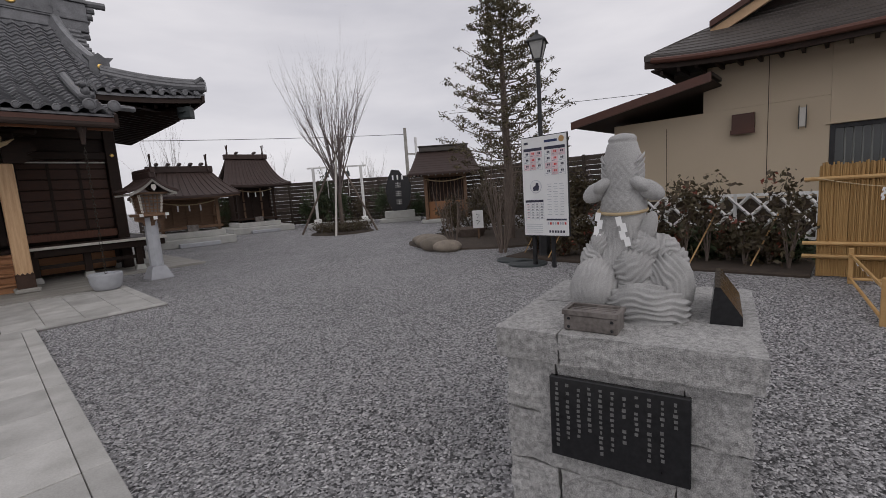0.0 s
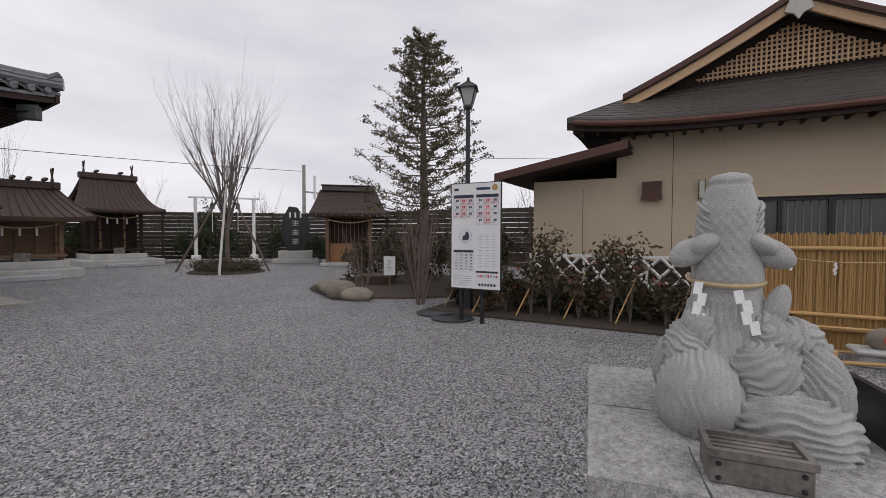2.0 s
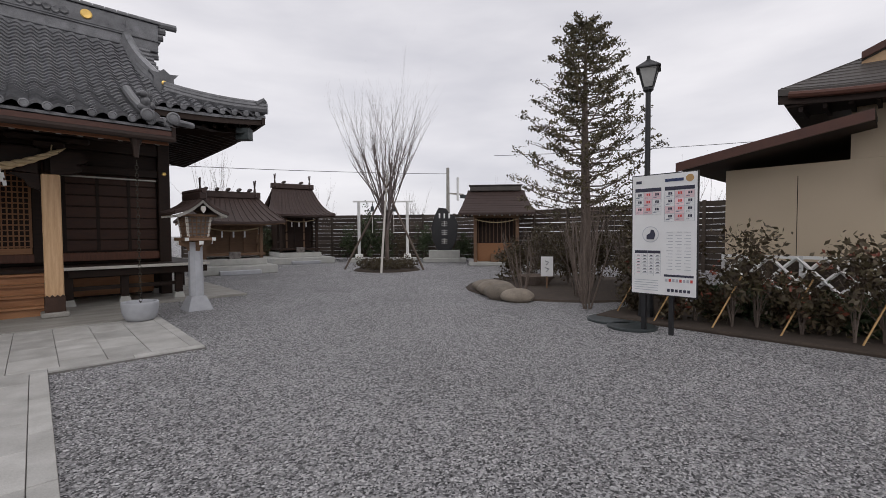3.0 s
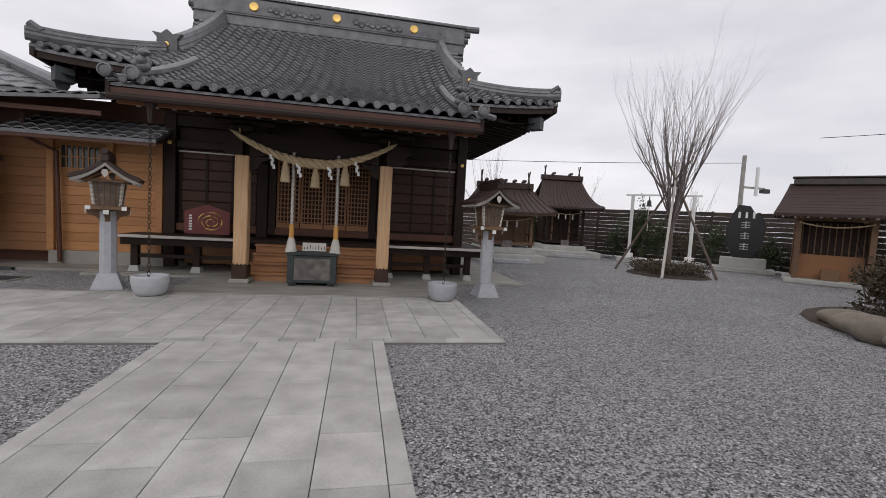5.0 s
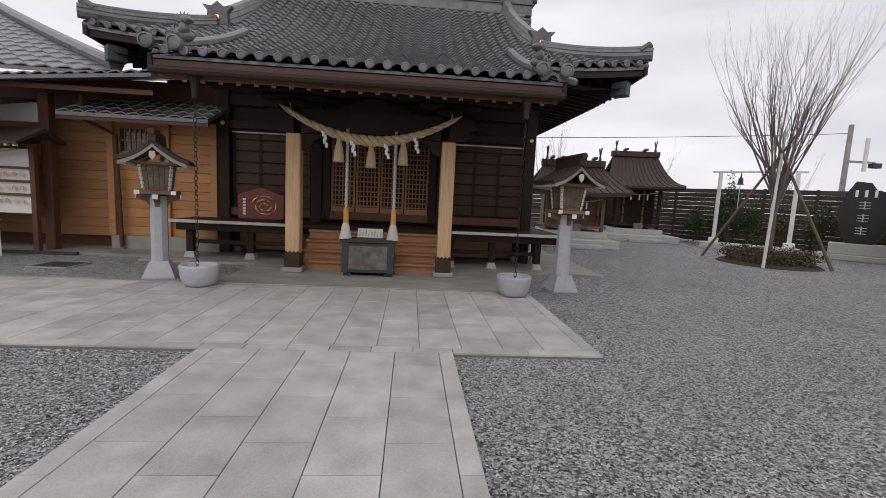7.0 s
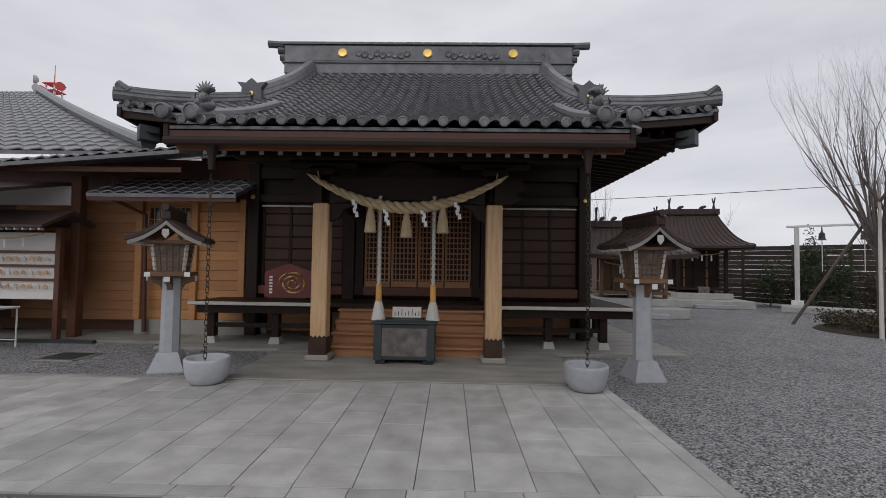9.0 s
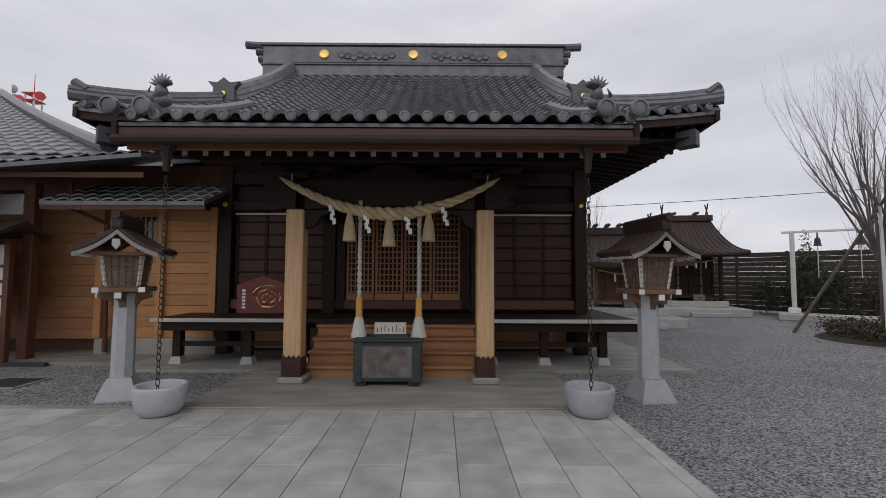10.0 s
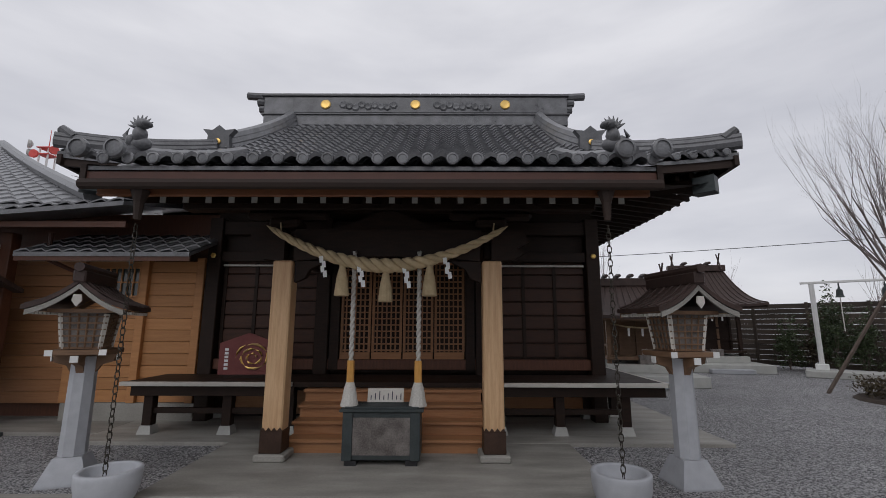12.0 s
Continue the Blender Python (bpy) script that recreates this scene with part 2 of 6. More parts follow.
def thing(name, x, y, z, rz=0, label="", category="", group="", kind=""):
    ob = new(name)
    ob.empty_display_size = 0.1
    ob.matrix_basis = pose(x, y, z, 0, 0, rz)
    return tagged(ob, label, category, group, kind)


def mesh_of(name, bm, material, smooth=False):
    me = bpy.data.meshes.new(name)
    bmesh.ops.recalc_face_normals(bm, faces=bm.faces)
    bm.to_mesh(me)
    bm.free()
    for mm in material if isinstance(material, (list, tuple)) else [material]:
        me.materials.append(mm)
    if smooth:
        for p in me.polygons:
            p.use_smooth = True
    return me


def part(name, bm, material, parent, label="", smooth=False, inworld=False):
    """One mesh object under a thing or a part. inworld: its mesh is given in world places."""
    ob = new(name, bm if isinstance(bm, bpy.types.Mesh) else mesh_of(name, bm, material, smooth))
    if parent:
        ob.parent = parent
        if inworld:
            ob.matrix_parent_inverse = world_of(parent).inverted()
    return tagged(ob, label)


def box(bm, x0, x1, y0, y1, z0, z1, bevel=0.0, m=None):
    vs = [bm.verts.new(Vector(p)) for p in ((x0, y0, z0), (x1, y0, z0), (x1, y1, z0), (x0, y1, z0), (x0, y0, z1), (x1, y0, z1), (x1, y1, z1), (x0, y1, z1))]
    fs = [bm.faces.new([vs[i] for i in q]) for q in ((3, 2, 1, 0), (4, 5, 6, 7), (0, 1, 5, 4), (1, 2, 6, 5), (2, 3, 7, 6), (3, 0, 4, 7))]
    if bevel:
        es = list({e for f in fs for e in f.edges})
        r = bmesh.ops.bevel(bm, geom=es, offset=bevel, segments=1, affect="EDGES")
        vs = list({v for v in vs if v.is_valid} | set(r["verts"]))
    if m is not None:
        bmesh.ops.transform(bm, matrix=m, verts=vs)
    return bm


def B(x0, x1, y0, y1, z0, z1, bevel=0.0, m=None):
    return box(bmesh.new(), x0, x1, y0, y1, z0, z1, bevel, m)


def tube(bm, pts, radii, sides=8, caps=True):
    """A round bar along points."""
    pts = [Vector(p) for p in pts]
    radii = radii if isinstance(radii, (list, tuple)) else [radii] * len(pts)
    rings = []
    for i, p in enumerate(pts):
        d = (pts[min(i + 1, len(pts) - 1)] - pts[max(i - 1, 0)]).normalized()
        up = Vector((0, 0, 1)) if abs(d.z) < 0.95 else Vector((1, 0, 0))
        s = d.cross(up).normalized()
        u = s.cross(d)
        rings.append([bm.verts.new(p + radii[i] * (math.cos(a) * s + math.sin(a) * u)) for a in (2 * math.pi * j / sides for j in range(sides))])
    for a, b in zip(rings, rings[1:]):
        for j in range(sides):
            bm.faces.new((a[j], a[(j + 1) % sides], b[(j + 1) % sides], b[j]))
    if caps:
        bm.faces.new(rings[0])
        bm.faces.new(rings[-1][::-1])
    return bm


def T(pts, radii, sides=8):
    return tube(bmesh.new(), pts, radii, sides)


def lathe(bm, prof, sides=20, c=(0, 0, 0), sx=1.0, sy=1.0, turn=0.0):
    """A turned body from (radius, height) pairs."""
    rings = [[bm.verts.new((c[0] + sx * r * math.cos(turn + 2 * math.pi * j / sides), c[1] + sy * r * math.sin(turn + 2 * math.pi * j / sides), c[2] + z)) for j in range(sides)] for r, z in prof]
    for a, b in zip(rings, rings[1:]):
        for j in range(sides):
            bm.faces.new((a[j], a[(j + 1) % sides], b[(j + 1) % sides], b[j]))
    bm.faces.new(rings[0][::-1])
    bm.faces.new(rings[-1])
    return bm


def LA(prof, sides=20, **kw):
    return lathe(bmesh.new(), prof, sides, **kw)


def grid(bm, fn, us, vs, thick=0.0):
    """A sheet through fn(u, v), with thickness downwards."""
    top = [[bm.verts.new(fn(u, v)) for v in vs] for u in us]
    for i in range(len(us) - 1):
        for j in range(len(vs) - 1):
            bm.faces.new((top[i][j], top[i + 1][j], top[i + 1][j + 1], top[i][j + 1]))
    if thick:
        low = [[bm.verts.new(v.co - Vector((0, 0, thick))) for v in row] for row in top]
        nu, nv = len(us), len(vs)
        for i in range(nu - 1):
            for j in range(nv - 1):
                bm.faces.new((low[i][j], low[i][j + 1], low[i + 1][j + 1], low[i + 1][j]))
            bm.faces.new((top[i][0], low[i][0], low[i + 1][0], top[i + 1][0]))
            bm.faces.new((top[i][nv - 1], top[i + 1][nv - 1], low[i + 1][nv - 1], low[i][nv - 1]))
        for j in range(nv - 1):
            bm.faces.new((top[0][j], top[0][j + 1], low[0][j + 1], low[0][j]))
            bm.faces.new((top[nu - 1][j], low[nu - 1][j], low[nu - 1][j + 1], top[nu - 1][j + 1]))
    return bm


def steps(a, b, n):
    return [a + (b - a) * i / n for i in range(n + 1)]


def prism(bm, outline, axis, a, b):
    """An outline in the two other axes, drawn out along x or y from a to b."""
    def at(p, t):
        return (t, p[0], p[1]) if axis == "x" else (p[0], t, p[1]) if axis == "y" else (p[0], p[1], t)
    va, vb = [bm.verts.new(at(p, a)) for p in outline], [bm.verts.new(at(p, b)) for p in outline]
    bm.faces.new(va)
    bm.faces.new(vb[::-1])
    for i in range(len(outline)):
        j = (i + 1) % len(outline)
        bm.faces.new((va[i], va[j], vb[j], vb[i]))
    return bm


def PR(outline, axis, a, b):
    return prism(bmesh.new(), outline, axis, a, b)

# ---- ground and paving ----
g = bmesh.new()
us = [-600, -60, -20, -10, 0, 10, 20, 40, 600]
grid(g, lambda u, v: Vector((u, v, 0.0)), us, [-600, -40, -10, 0, 10, 20, 40, 600])
part("ground", g, M_GRAVEL, None)
tagged(bpy.data.objects["ground"], "grey crushed stone gravel covering the shrine yard", "gravel ground", kind="structure")

PATH_L, PATH_R, ARM_Y0, ARM_Y1, ARM_R, ARM_L = -1.94, 0.41, 7.74, 10.52, 1.9, -12.0
pav = thing("pavement", -0.8, 6, 0, 0, "pale grey stone slabs in a T-shaped path on the gravel", "pavement", kind="structure")
jb = bmesh.new()
box(jb, PATH_L, PATH_R, -6, ARM_Y0, -0.05, 0.02)
box(jb, ARM_L, ARM_R, ARM_Y0, ARM_Y1, -0.05, 0.02)
part("joint_bed", jb, M_JOINT, pav, inworld=True)
terr = thing("terrace", -0.7, 12, 0, 0, "grey concrete terrace round the main hall with worn pale streaks", "terrace", kind="structure")
part("porch_slab", B(-3.05, 1.72, 10.54, 12.5, -0.05, 0.05, 0.008), M_CONC, terr, inworld=True)
part("hall_slab", B(-5.3, 4.05, 12.503, 20.6, -0.05, 0.05, 0.008), M_CONC, terr, inworld=True)
part("corridor_slab", B(-12.0, -5.303, 13.0, 15.0, -0.05, 0.05, 0.008), M_CONC, terr, inworld=True)

# ---- main hall ----
HX = -0.78  # middle line of the hall
RIDGE_Y, RIDGE_Z, EAVE_Y, PORCH_Y = 16.47, 6.75, 12.5, 10.2


def slope_z(y, dx=0.0):
    """Height of the front roof over y, with its corners turned up."""
    s = y - PORCH_Y
    up = 0.16 * max(0.0, (abs(dx) - 3.0) / 2.4) ** 2 * max(0.0, 1 - (y - EAVE_Y) / 3)
    return 3.3 + 0.30 * s + 0.0406 * s * s + up


def half_width(y):
    """How far the front roof reaches from the middle line."""
    if y < EAVE_Y:
        return 2.95
    if y < 13.9:
        return 5.38 - (y - EAVE_Y) / 1.4 * 1.9
    return 3.5


hall = thing("main_hall", HX, 16.4, 0.05, 0, "dark timber shrine hall with a grey tiled hip-and-gable roof", "shrine hall")

# body
part("wall", B(HX - 3.48, HX + 3.48, 14.0, 19.4, 0.85, 4.1), M_DARK, hall, "dark stained board wall", inworld=True)
part("underfloor", B(HX - 3.4, HX + 3.4, 14.3, 19.2, 0.05, 0.846), M_DARK, hall, inworld=True)
for x in (-3.42, -1.42, 1.42, 3.42):
    part("wall_post", B(HX + x - 0.12, HX + x + 0.12, 13.8, 14.04, 0.05, 3.6, 0.012), M_DARK, hall, inworld=True)
for z0, z1 in ((0.9, 1.08), (2.8, 2.98), (3.3, 3.55)):
    part("tie_beam", B(HX - 3.52, HX + 3.52, 13.86, 13.995, z0, z1, 0.01), M_DARK if z0 > 2 else M_BROWN, hall, inworld=True)
for x0, x1 in ((-3.28, -1.58), (1.58, 3.28)):
    n = 3
    for i in range(n):
        a = x0 + (x1 - x0) * i / n
        part("panel_stile", B(HX + a, HX + a + 0.06, 13.95, 14.02, 1.083, 2.797), M_DARK, hall, inworld=True)
    for j in range(7):
        z = 1.12 + j * 0.245
        part("wall_board", B(HX + x0, HX + x1, 13.97, 14.015, z, z + 0.225, 0.008), M_WALLB, hall, inworld=True)
    part("head_strip", B(HX + x0, HX + x1, 13.9, 13.96, 2.72, 2.75), M_EDGE, hall, inworld=True)
for x in (-3.42, -1.42, 1.42, 3.42):
    part("gilt_boss", LA([(0.05, 0), (0.05, 0.012), (0.03, 0.022), (0.022, 0.02)], 14), M_GOLD, hall).matrix_basis = pose(x, 13.855 - 16.4, 0.94, 90)
    part("gilt_boss", LA([(0.05, 0), (0.05, 0.012), (0.03, 0.022), (0.022, 0.02)], 6), M_GOLD, hall).matrix_basis = pose(x, 13.78 - 16.4, 2.85, 90)
# lattice doors
for i4 in range(4):
    x0 = HX - 1.11 + i4 * 0.556
    d = part("lattice_door", B(x0, x0 + 0.55, 13.95, 13.99, 1.0, 2.78), M_DARK, hall, "brown timber lattice sliding door", inworld=True)
    part("door_sill_panel", B(x0 + 0.01, x0 + 0.54, 13.895, 13.94, 1.02, 1.2, 0.006), M_STEP, d, inworld=True)
    part("top_rail", B(x0 + 0.01, x0 + 0.54, 13.893, 13.94, 2.753, 2.8), M_STEP, d, inworld=True)
    for i in range(7):
        xx = x0 + 0.012 + i * 0.0815
        w = 0.045 if i in (0, 6) else 0.024
        part("lattice_bar", B(xx, xx + w, 13.89, 13.927, 1.203, 2.75), M_LATT, d, inworld=True)
    for j in range(14):
        zz = 1.22 + j * 0.11
        part("lattice_rail", B(x0 + 0.01, x0 + 0.54, 13.892, 13.925, zz, zz + 0.024), M_LATT, d, inworld=True)
for s in (-1, 1):
    part("door_jamb", B(HX + s * 1.2 - 0.08, HX + s * 1.2 + 0.08, 13.85, 13.99, 0.9, 2.8), M_DARK, hall, inworld=True)

# veranda
part("veranda_floor", B(HX - 4.02, HX + 4.02, 12.75, 13.8, 0.76, 0.83), M_DARK, hall, inworld=True)
part("veranda_floor", B(HX + 3.5, HX + 4.02, 13.803, 19.0, 0.76, 0.83), M_DARK, hall, inworld=True)
for x0, x1 in ((-4.05, -1.5), (1.5, 4.05)):
    part("veranda_edge", B(HX + x0, HX + x1, 12.68, 12.747, 0.775, 0.835, 0.006), M_EDGE, hall, "pale grey veranda nosing", inworld=True)
    part("veranda_beam", B(HX + x0 + 0.1, HX + x1, 12.8, 12.9, 0.62, 0.757, 0.006), M_DARK, hall, inworld=True)
part("veranda_edge", B(HX + 4.023, HX + 4.07, 12.68, 19.0, 0.775, 0.835, 0.006), M_EDGE, hall, inworld=True)
for x, y in [(-3.75, 13.0), (-2.55, 13.0), (-1.6, 13.0), (1.6, 13.0), (2.5, 13.0), (3.5, 13.0), (3.85, 14.4), (3.85, 15.8), (3.85, 17.4), (-3.3, 14.2), (3.3, 14.2)]:
    part("veranda_post", B(HX + x - 0.07, HX + x + 0.07, y - 0.07, y + 0.07, 0.17, 0.757, 0.008), M_DARK, hall, inworld=True)
    part("footing_stone", LA([(0.15, 0.05), (0.11, 0.17)], 4, c=(HX + x, y, 0), turn=math.pi / 4), M_BASE, hall, inworld=True)
for x0, x1 in ((-3.7, -1.6), (1.6, 3.5)):
    part("brace_rail", B(HX + x0, HX + x1, 12.97, 13.03, 0.34, 0.42), M_DARK, hall, inworld=True)
    part("underfloor_boarding", B(HX + x0, HX + x1, 14.2, 14.24, 0.1, 0.5), M_STEP, hall, inworld=True)

# steps
for i in range(4):
    z = 0.05 + 0.175 * (i + 1)
    part("step", B(HX - 1.3, HX + 1.3, 11.95 + 0.22 * i, 13.0, z - 0.045, z, 0.006), M_STEP, hall, "brown timber stair tread", inworld=True)
    part("riser", B(HX - 1.28, HX + 1.28, 12.0 + 0.22 * i, 12.03 + 0.22 * i, z - 0.175, z - 0.048), M_STEP, hall, inworld=True)

# porch columns with metal shoes
for s in (-1, 1):
    cx = HX + s * 1.36
    part("column", B(cx - 0.125, cx + 0.125, 11.63, 11.88, 0.3, 2.5, 0.018), M_PALE, hall, "pale new cypress column", inworld=True)
    sh = B(cx - 0.137, cx + 0.137, 11.618, 11.892, 0.14, 0.4, 0.006)
    for k in range(4):
        for (ax, ay, dx, dy) in ((cx - 0.137 + k * 0.0685, 11.614, 0.0685, 0), ):
            prism(sh, [(ax, 0.4), (ax + dx, 0.4), (ax + dx / 2, 0.44)], "y", 11.618, 11.63)
    part("metal_shoe", sh, M_SHOE, hall, "dark bronze column shoe with a scalloped rim", inworld=True)
    part("base_stone", B(cx - 0.19, cx + 0.19, 11.565, 11.945, 0.05, 0.14, 0.02), M_CONC, hall, inworld=True)
    # carved beam end and bracket
    be = bmesh.new()
    a = cx
    prism(be, [(a, 2.5), (a + s * 0.28, 2.52), (a + s * 0.42, 2.6), (a + s * 0.34, 2.68), (a + s * 0.5, 2.76), (a + s * 0.42, 2.9), (a, 2.92)], "y", 11.66, 11.85)
    part("beam_nose", be, M_DARK, hall, "carved dark beam end", inworld=True)
    part("bracket_block", B(cx - 0.2, cx + 0.2, 11.58, 11.93, 2.94, 3.06, 0.03), M_DARK, hall, inworld=True)
    part("bracket_arm", B(cx - 0.55, cx + 0.55, 11.68, 11.83, 3.06, 3.18, 0.04), M_DARK, hall, inworld=True)
    part("tie_rainbow_beam", B(cx - 0.09, cx + 0.09, 11.9, 13.9, 2.55, 2.85, 0.03), M_DARK, hall, inworld=True)
    cb = bmesh.new()
    prism(cb, [(cx - s * 0.14, 2.5), (cx - s * 0.14, 2.22), (cx - s * 0.28, 2.28), (cx - s * 0.34, 2.4), (cx - s * 0.55, 2.5)], "y", 11.7, 11.8)
    part("carved_bracket", cb, M_DARK, hall, inworld=True)
rb = bmesh.new()
prism(rb, [(HX - 1.23, 2.5)] + [(HX + x, 2.5 + 0.06 * (1 - (x / 1.2) ** 2)) for x in steps(-1.2, 1.2, 12)] + [(HX + 1.23, 2.92), (HX - 1.23, 2.92)], "y", 11.66, 11.85)
part("rainbow_beam", rb, M_DARK, hall, "dark arched porch beam", inworld=True)
fb = bmesh.new()
prism(fb, [(HX + x, 2.93 + 0.25 * math.exp(-(x / 0.45) ** 2)) for x in steps(-0.9, 0.9, 18)] + [(HX + 0.9, 2.925), (HX - 0.9, 2.925)], "y", 11.7, 11.8)
part("frog_leg_strut", fb, M_DARK, hall, inworld=True)
part("porch_purlin", B(HX - 2.75, HX + 2.75, 11.64, 11.86, 3.183, 3.36, 0.015), M_DARK, hall, inworld=True)

# rafters, fascia, soffit
for i in range(22):
    x = HX - 2.78 + i * 5.56 / 21
    rf = bmesh.new()
    prism(rf, [(10.9, 3.06), (10.9, 3.14), (13.9, 3.95), (13.9, 3.87)], "x", x - 0.035, x + 0.035)
    r = part("rafter", rf, M_DARK, hall, inworld=True)
    part("rafter_end", B(x - 0.033, x + 0.033, 10.885, 10.898, 3.062, 3.138), M_BASE, r, "grey capped rafter end", inworld=True)
for s in (-1, 1):
    for i in range(9):
        x = HX + s * (3.1 + i * 0.24)
        rf = bmesh.new()
        prism(rf, [(12.85, 3.86 + 0.004 * i * i), (12.85, 3.95 + 0.004 * i * i), (14.2, 4.2), (14.2, 4.08)], "x", x - 0.035, x + 0.035)
        part("rafter", rf, M_DARK, hall, inworld=True)
    for i in range(20):
        y = 13.2 + i * 0.32
        rf = bmesh.new()
        prism(rf, [(HX + s * 3.4, 4.08), (HX + s * 3.4, 4.17), (HX + s * 5.1, 3.95), (HX + s * 5.1, 3.86)], "y", y, y + 0.07)
        part("rafter", rf, M_DARK, hall, inworld=True)
    hb = bmesh.new()
    tube(hb, [(HX + s * 3.4, 14.1, 4.05), (HX + s * 5.05, 12.72, 3.98)], 0.13, 4)
    part("hip_rafter", hb, M_DARK, hall, inworld=True)
    part("hip_rafter_end", B(-0.12, 0.12, -0.16, 0.16, -0.14, 0.14, 0.01), M_PATINA, hall, "dark metal cap").matrix_basis = pose(s * 4.93, 12.76 - 16.4, 3.84, 0, 0, s * 45)
so = bmesh.new()
grid(so, lambda u, v: Vector((HX + u, v, slope_z(v) - 0.14)), steps(-2.9, 2.9, 4), steps(10.3, 14.2, 8))
part("porch_soffit", so, M_SOFFIT, hall, inworld=True)
so = bmesh.new()
grid(so, lambda u, v: Vector((HX + u, v, 4.2 - 0.16 * max(0, abs(u) - 3.4) * 0.9 - 0.2 * max(0, (14 - v)) * 0.8 + 0.28 * max(0, (abs(u) - 4.2)) ** 2)), steps(-5.2, 5.2, 24), steps(12.62, 20.2, 16))
part("eave_soffit", so, M_SOFFIT, hall, inworld=True)
part("fascia", B(HX - 2.93, HX + 2.93, 10.24, 10.31, 3.1, 3.22), M_BROWNM, hall, "dark brown eaves fascia", inworld=True)
part("eave_board", B(HX - 2.86, HX + 2.86, 10.36, 10.42, 2.99, 3.095, 0.006), M_EAVEB, hall, "orange-brown board under the eaves", inworld=True)
part("gutter", T([(HX - 2.9, 10.2, 3.06), (HX + 2.9, 10.2, 3.06)], 0.055), M_SOFFIT, hall, "dark brown eaves gutter", inworld=True)
for s in (-1, 1):
    vb = bmesh.new()
    grid(vb, lambda u, v: Vector((HX + s * (2.88 + u), v, slope_z(v) - 0.03)), [0, 0.06], steps(10.22, 12.7, 6), 0.24)
    part("barge_board", vb, M_SOFFIT, hall, inworld=True)
    ef = bmesh.new()
    grid(ef, lambda u, v: Vector((HX + s * u, EAVE_Y + 0.06 + v, slope_z(EAVE_Y, u) - 0.05)), steps(2.96, 5.34, 10), [0, 0.07], 0.16)
    part("eave_fascia", ef, M_SOFFIT, hall, inworld=True)
    ef = bmesh.new()
    grid(ef, lambda u, v: Vector((HX + s * (5.27 + u), v, slope_z(EAVE_Y, 5.34) - 0.05 - 0.15 * min(1, (v - 12.5) / 2.2))), [0, 0.07], steps(12.5, 20.3, 12), 0.16)
    part("eave_fascia", ef, M_SOFFIT, hall, inworld=True)

# roof body
roof = bmesh.new()
ys = steps(PORCH_Y + 0.04, 12.49, 6)
grid(roof, lambda u, v: Vector((HX + u * 2.93, v, slope_z(v) - 0.05)), steps(-1, 1, 10), ys, 0.06)
ys = steps(EAVE_Y + 0.03, RIDGE_Y, 16)
grid(roof, lambda u, v: Vector((HX + u * (half_width(v) - 0.02), v, slope_z(v, u * half_width(v)) - 0.05)), steps(-1, 1, 20), ys, 0.06)
grid(roof, lambda u, v: Vector((HX + u * (half_width(v) - 0.02), 2 * RIDGE_Y - v, slope_z(v, u * half_width(v)) - 0.06)), steps(-1, 1, 20), ys, 0.06)
for s in (-1, 1):
    grid(roof, lambda u, v: Vector((HX + s * (3.3 + 2.06 * u), RIDGE_Y + v * (2.75 + 1.2 * u), 5.0 - 0.9 * u + 0.22 * u * u + 0.1 * max(0, abs(v) - 0.6) * u)), steps(0, 1, 8), steps(-1, 1, 12), 0.06)
    prism(roof, [(RIDGE_Y - 2.6, 4.9), (RIDGE_Y + 2.6, 4.9), (RIDGE_Y + 1.2, 5.9), (RIDGE_Y, 6.7), (RIDGE_Y - 1.2, 5.9)], "x", HX + s * 3.2, HX + s * 3.3)
roof_ob = part("roof", roof, M_TILE, hall, "smoked grey pantile roof", inworld=True)

# main ridge
rd = B(HX - 3.85, HX + 3.85, RIDGE_Y - 0.17, RIDGE_Y + 0.17, 6.62, 7.4, 0.02)
ridge = part("ridge", rd, M_TILE, roof_ob, "tall grey tile ridge with relief panels and gilt crests", inworld=True)
part("ridge_panel", B(HX - 3.1, HX + 3.1, RIDGE_Y - 0.2, RIDGE_Y - 0.173, 6.95, 7.36, 0.008), M_TILE, roof_ob, inworld=True)
for z, w in ((6.9, 0.21), (7.4, 0.22)):
    part("ridge_course", B(HX - 3.9, HX + 3.9, RIDGE_Y - w, RIDGE_Y + w, z, z + 0.035), M_TILE, roof_ob, inworld=True)
for i in range(32):
    x = HX - 3.95 + i * 0.255
    part("ridge_cap", T([(x, RIDGE_Y, 7.48), (x + 0.235, RIDGE_Y, 7.48)], 0.09, 8), M_TILE, roof_ob, inworld=True)
for s in (-1, 1):
    for j in range(6):
        z = 6.5 + j * 0.185
        xo = 3.95 + 0.06 * abs(j - 2.5) + (0.22 if j == 5 else 0) - (0.25 - 0.05 * j if j < 3 else 0)
        part("ridge_end_tile", T([(HX + s * 3.6, RIDGE_Y - 0.05, z), (HX + s * xo, RIDGE_Y - 0.05, z + 0.04)], 0.1, 8), M_TILE, roof_ob, inworld=True)
    for i in range(9):
        x = s * (0.55 + i * 0.16)
        part("cloud_relief", LA([(0.11, 0), (0.07, 0.03), (0.02, 0.02)], 7), M_TILE, roof_ob).matrix_basis = pose(HX + x, RIDGE_Y - 0.2, 7.05 + 0.11 * random.random(), 90, random.uniform(-20, 20))
for x in (-2.27, 0, 2.27):
    part("gilt_crest", LA([(0.125, 0), (0.125, 0.02), (0.1, 0.035), (0.03, 0.03)], 18), M_GOLD, roof_ob, "round gilt crest").matrix_basis = pose(HX + x, RIDGE_Y - 0.2, 7.16, 90)

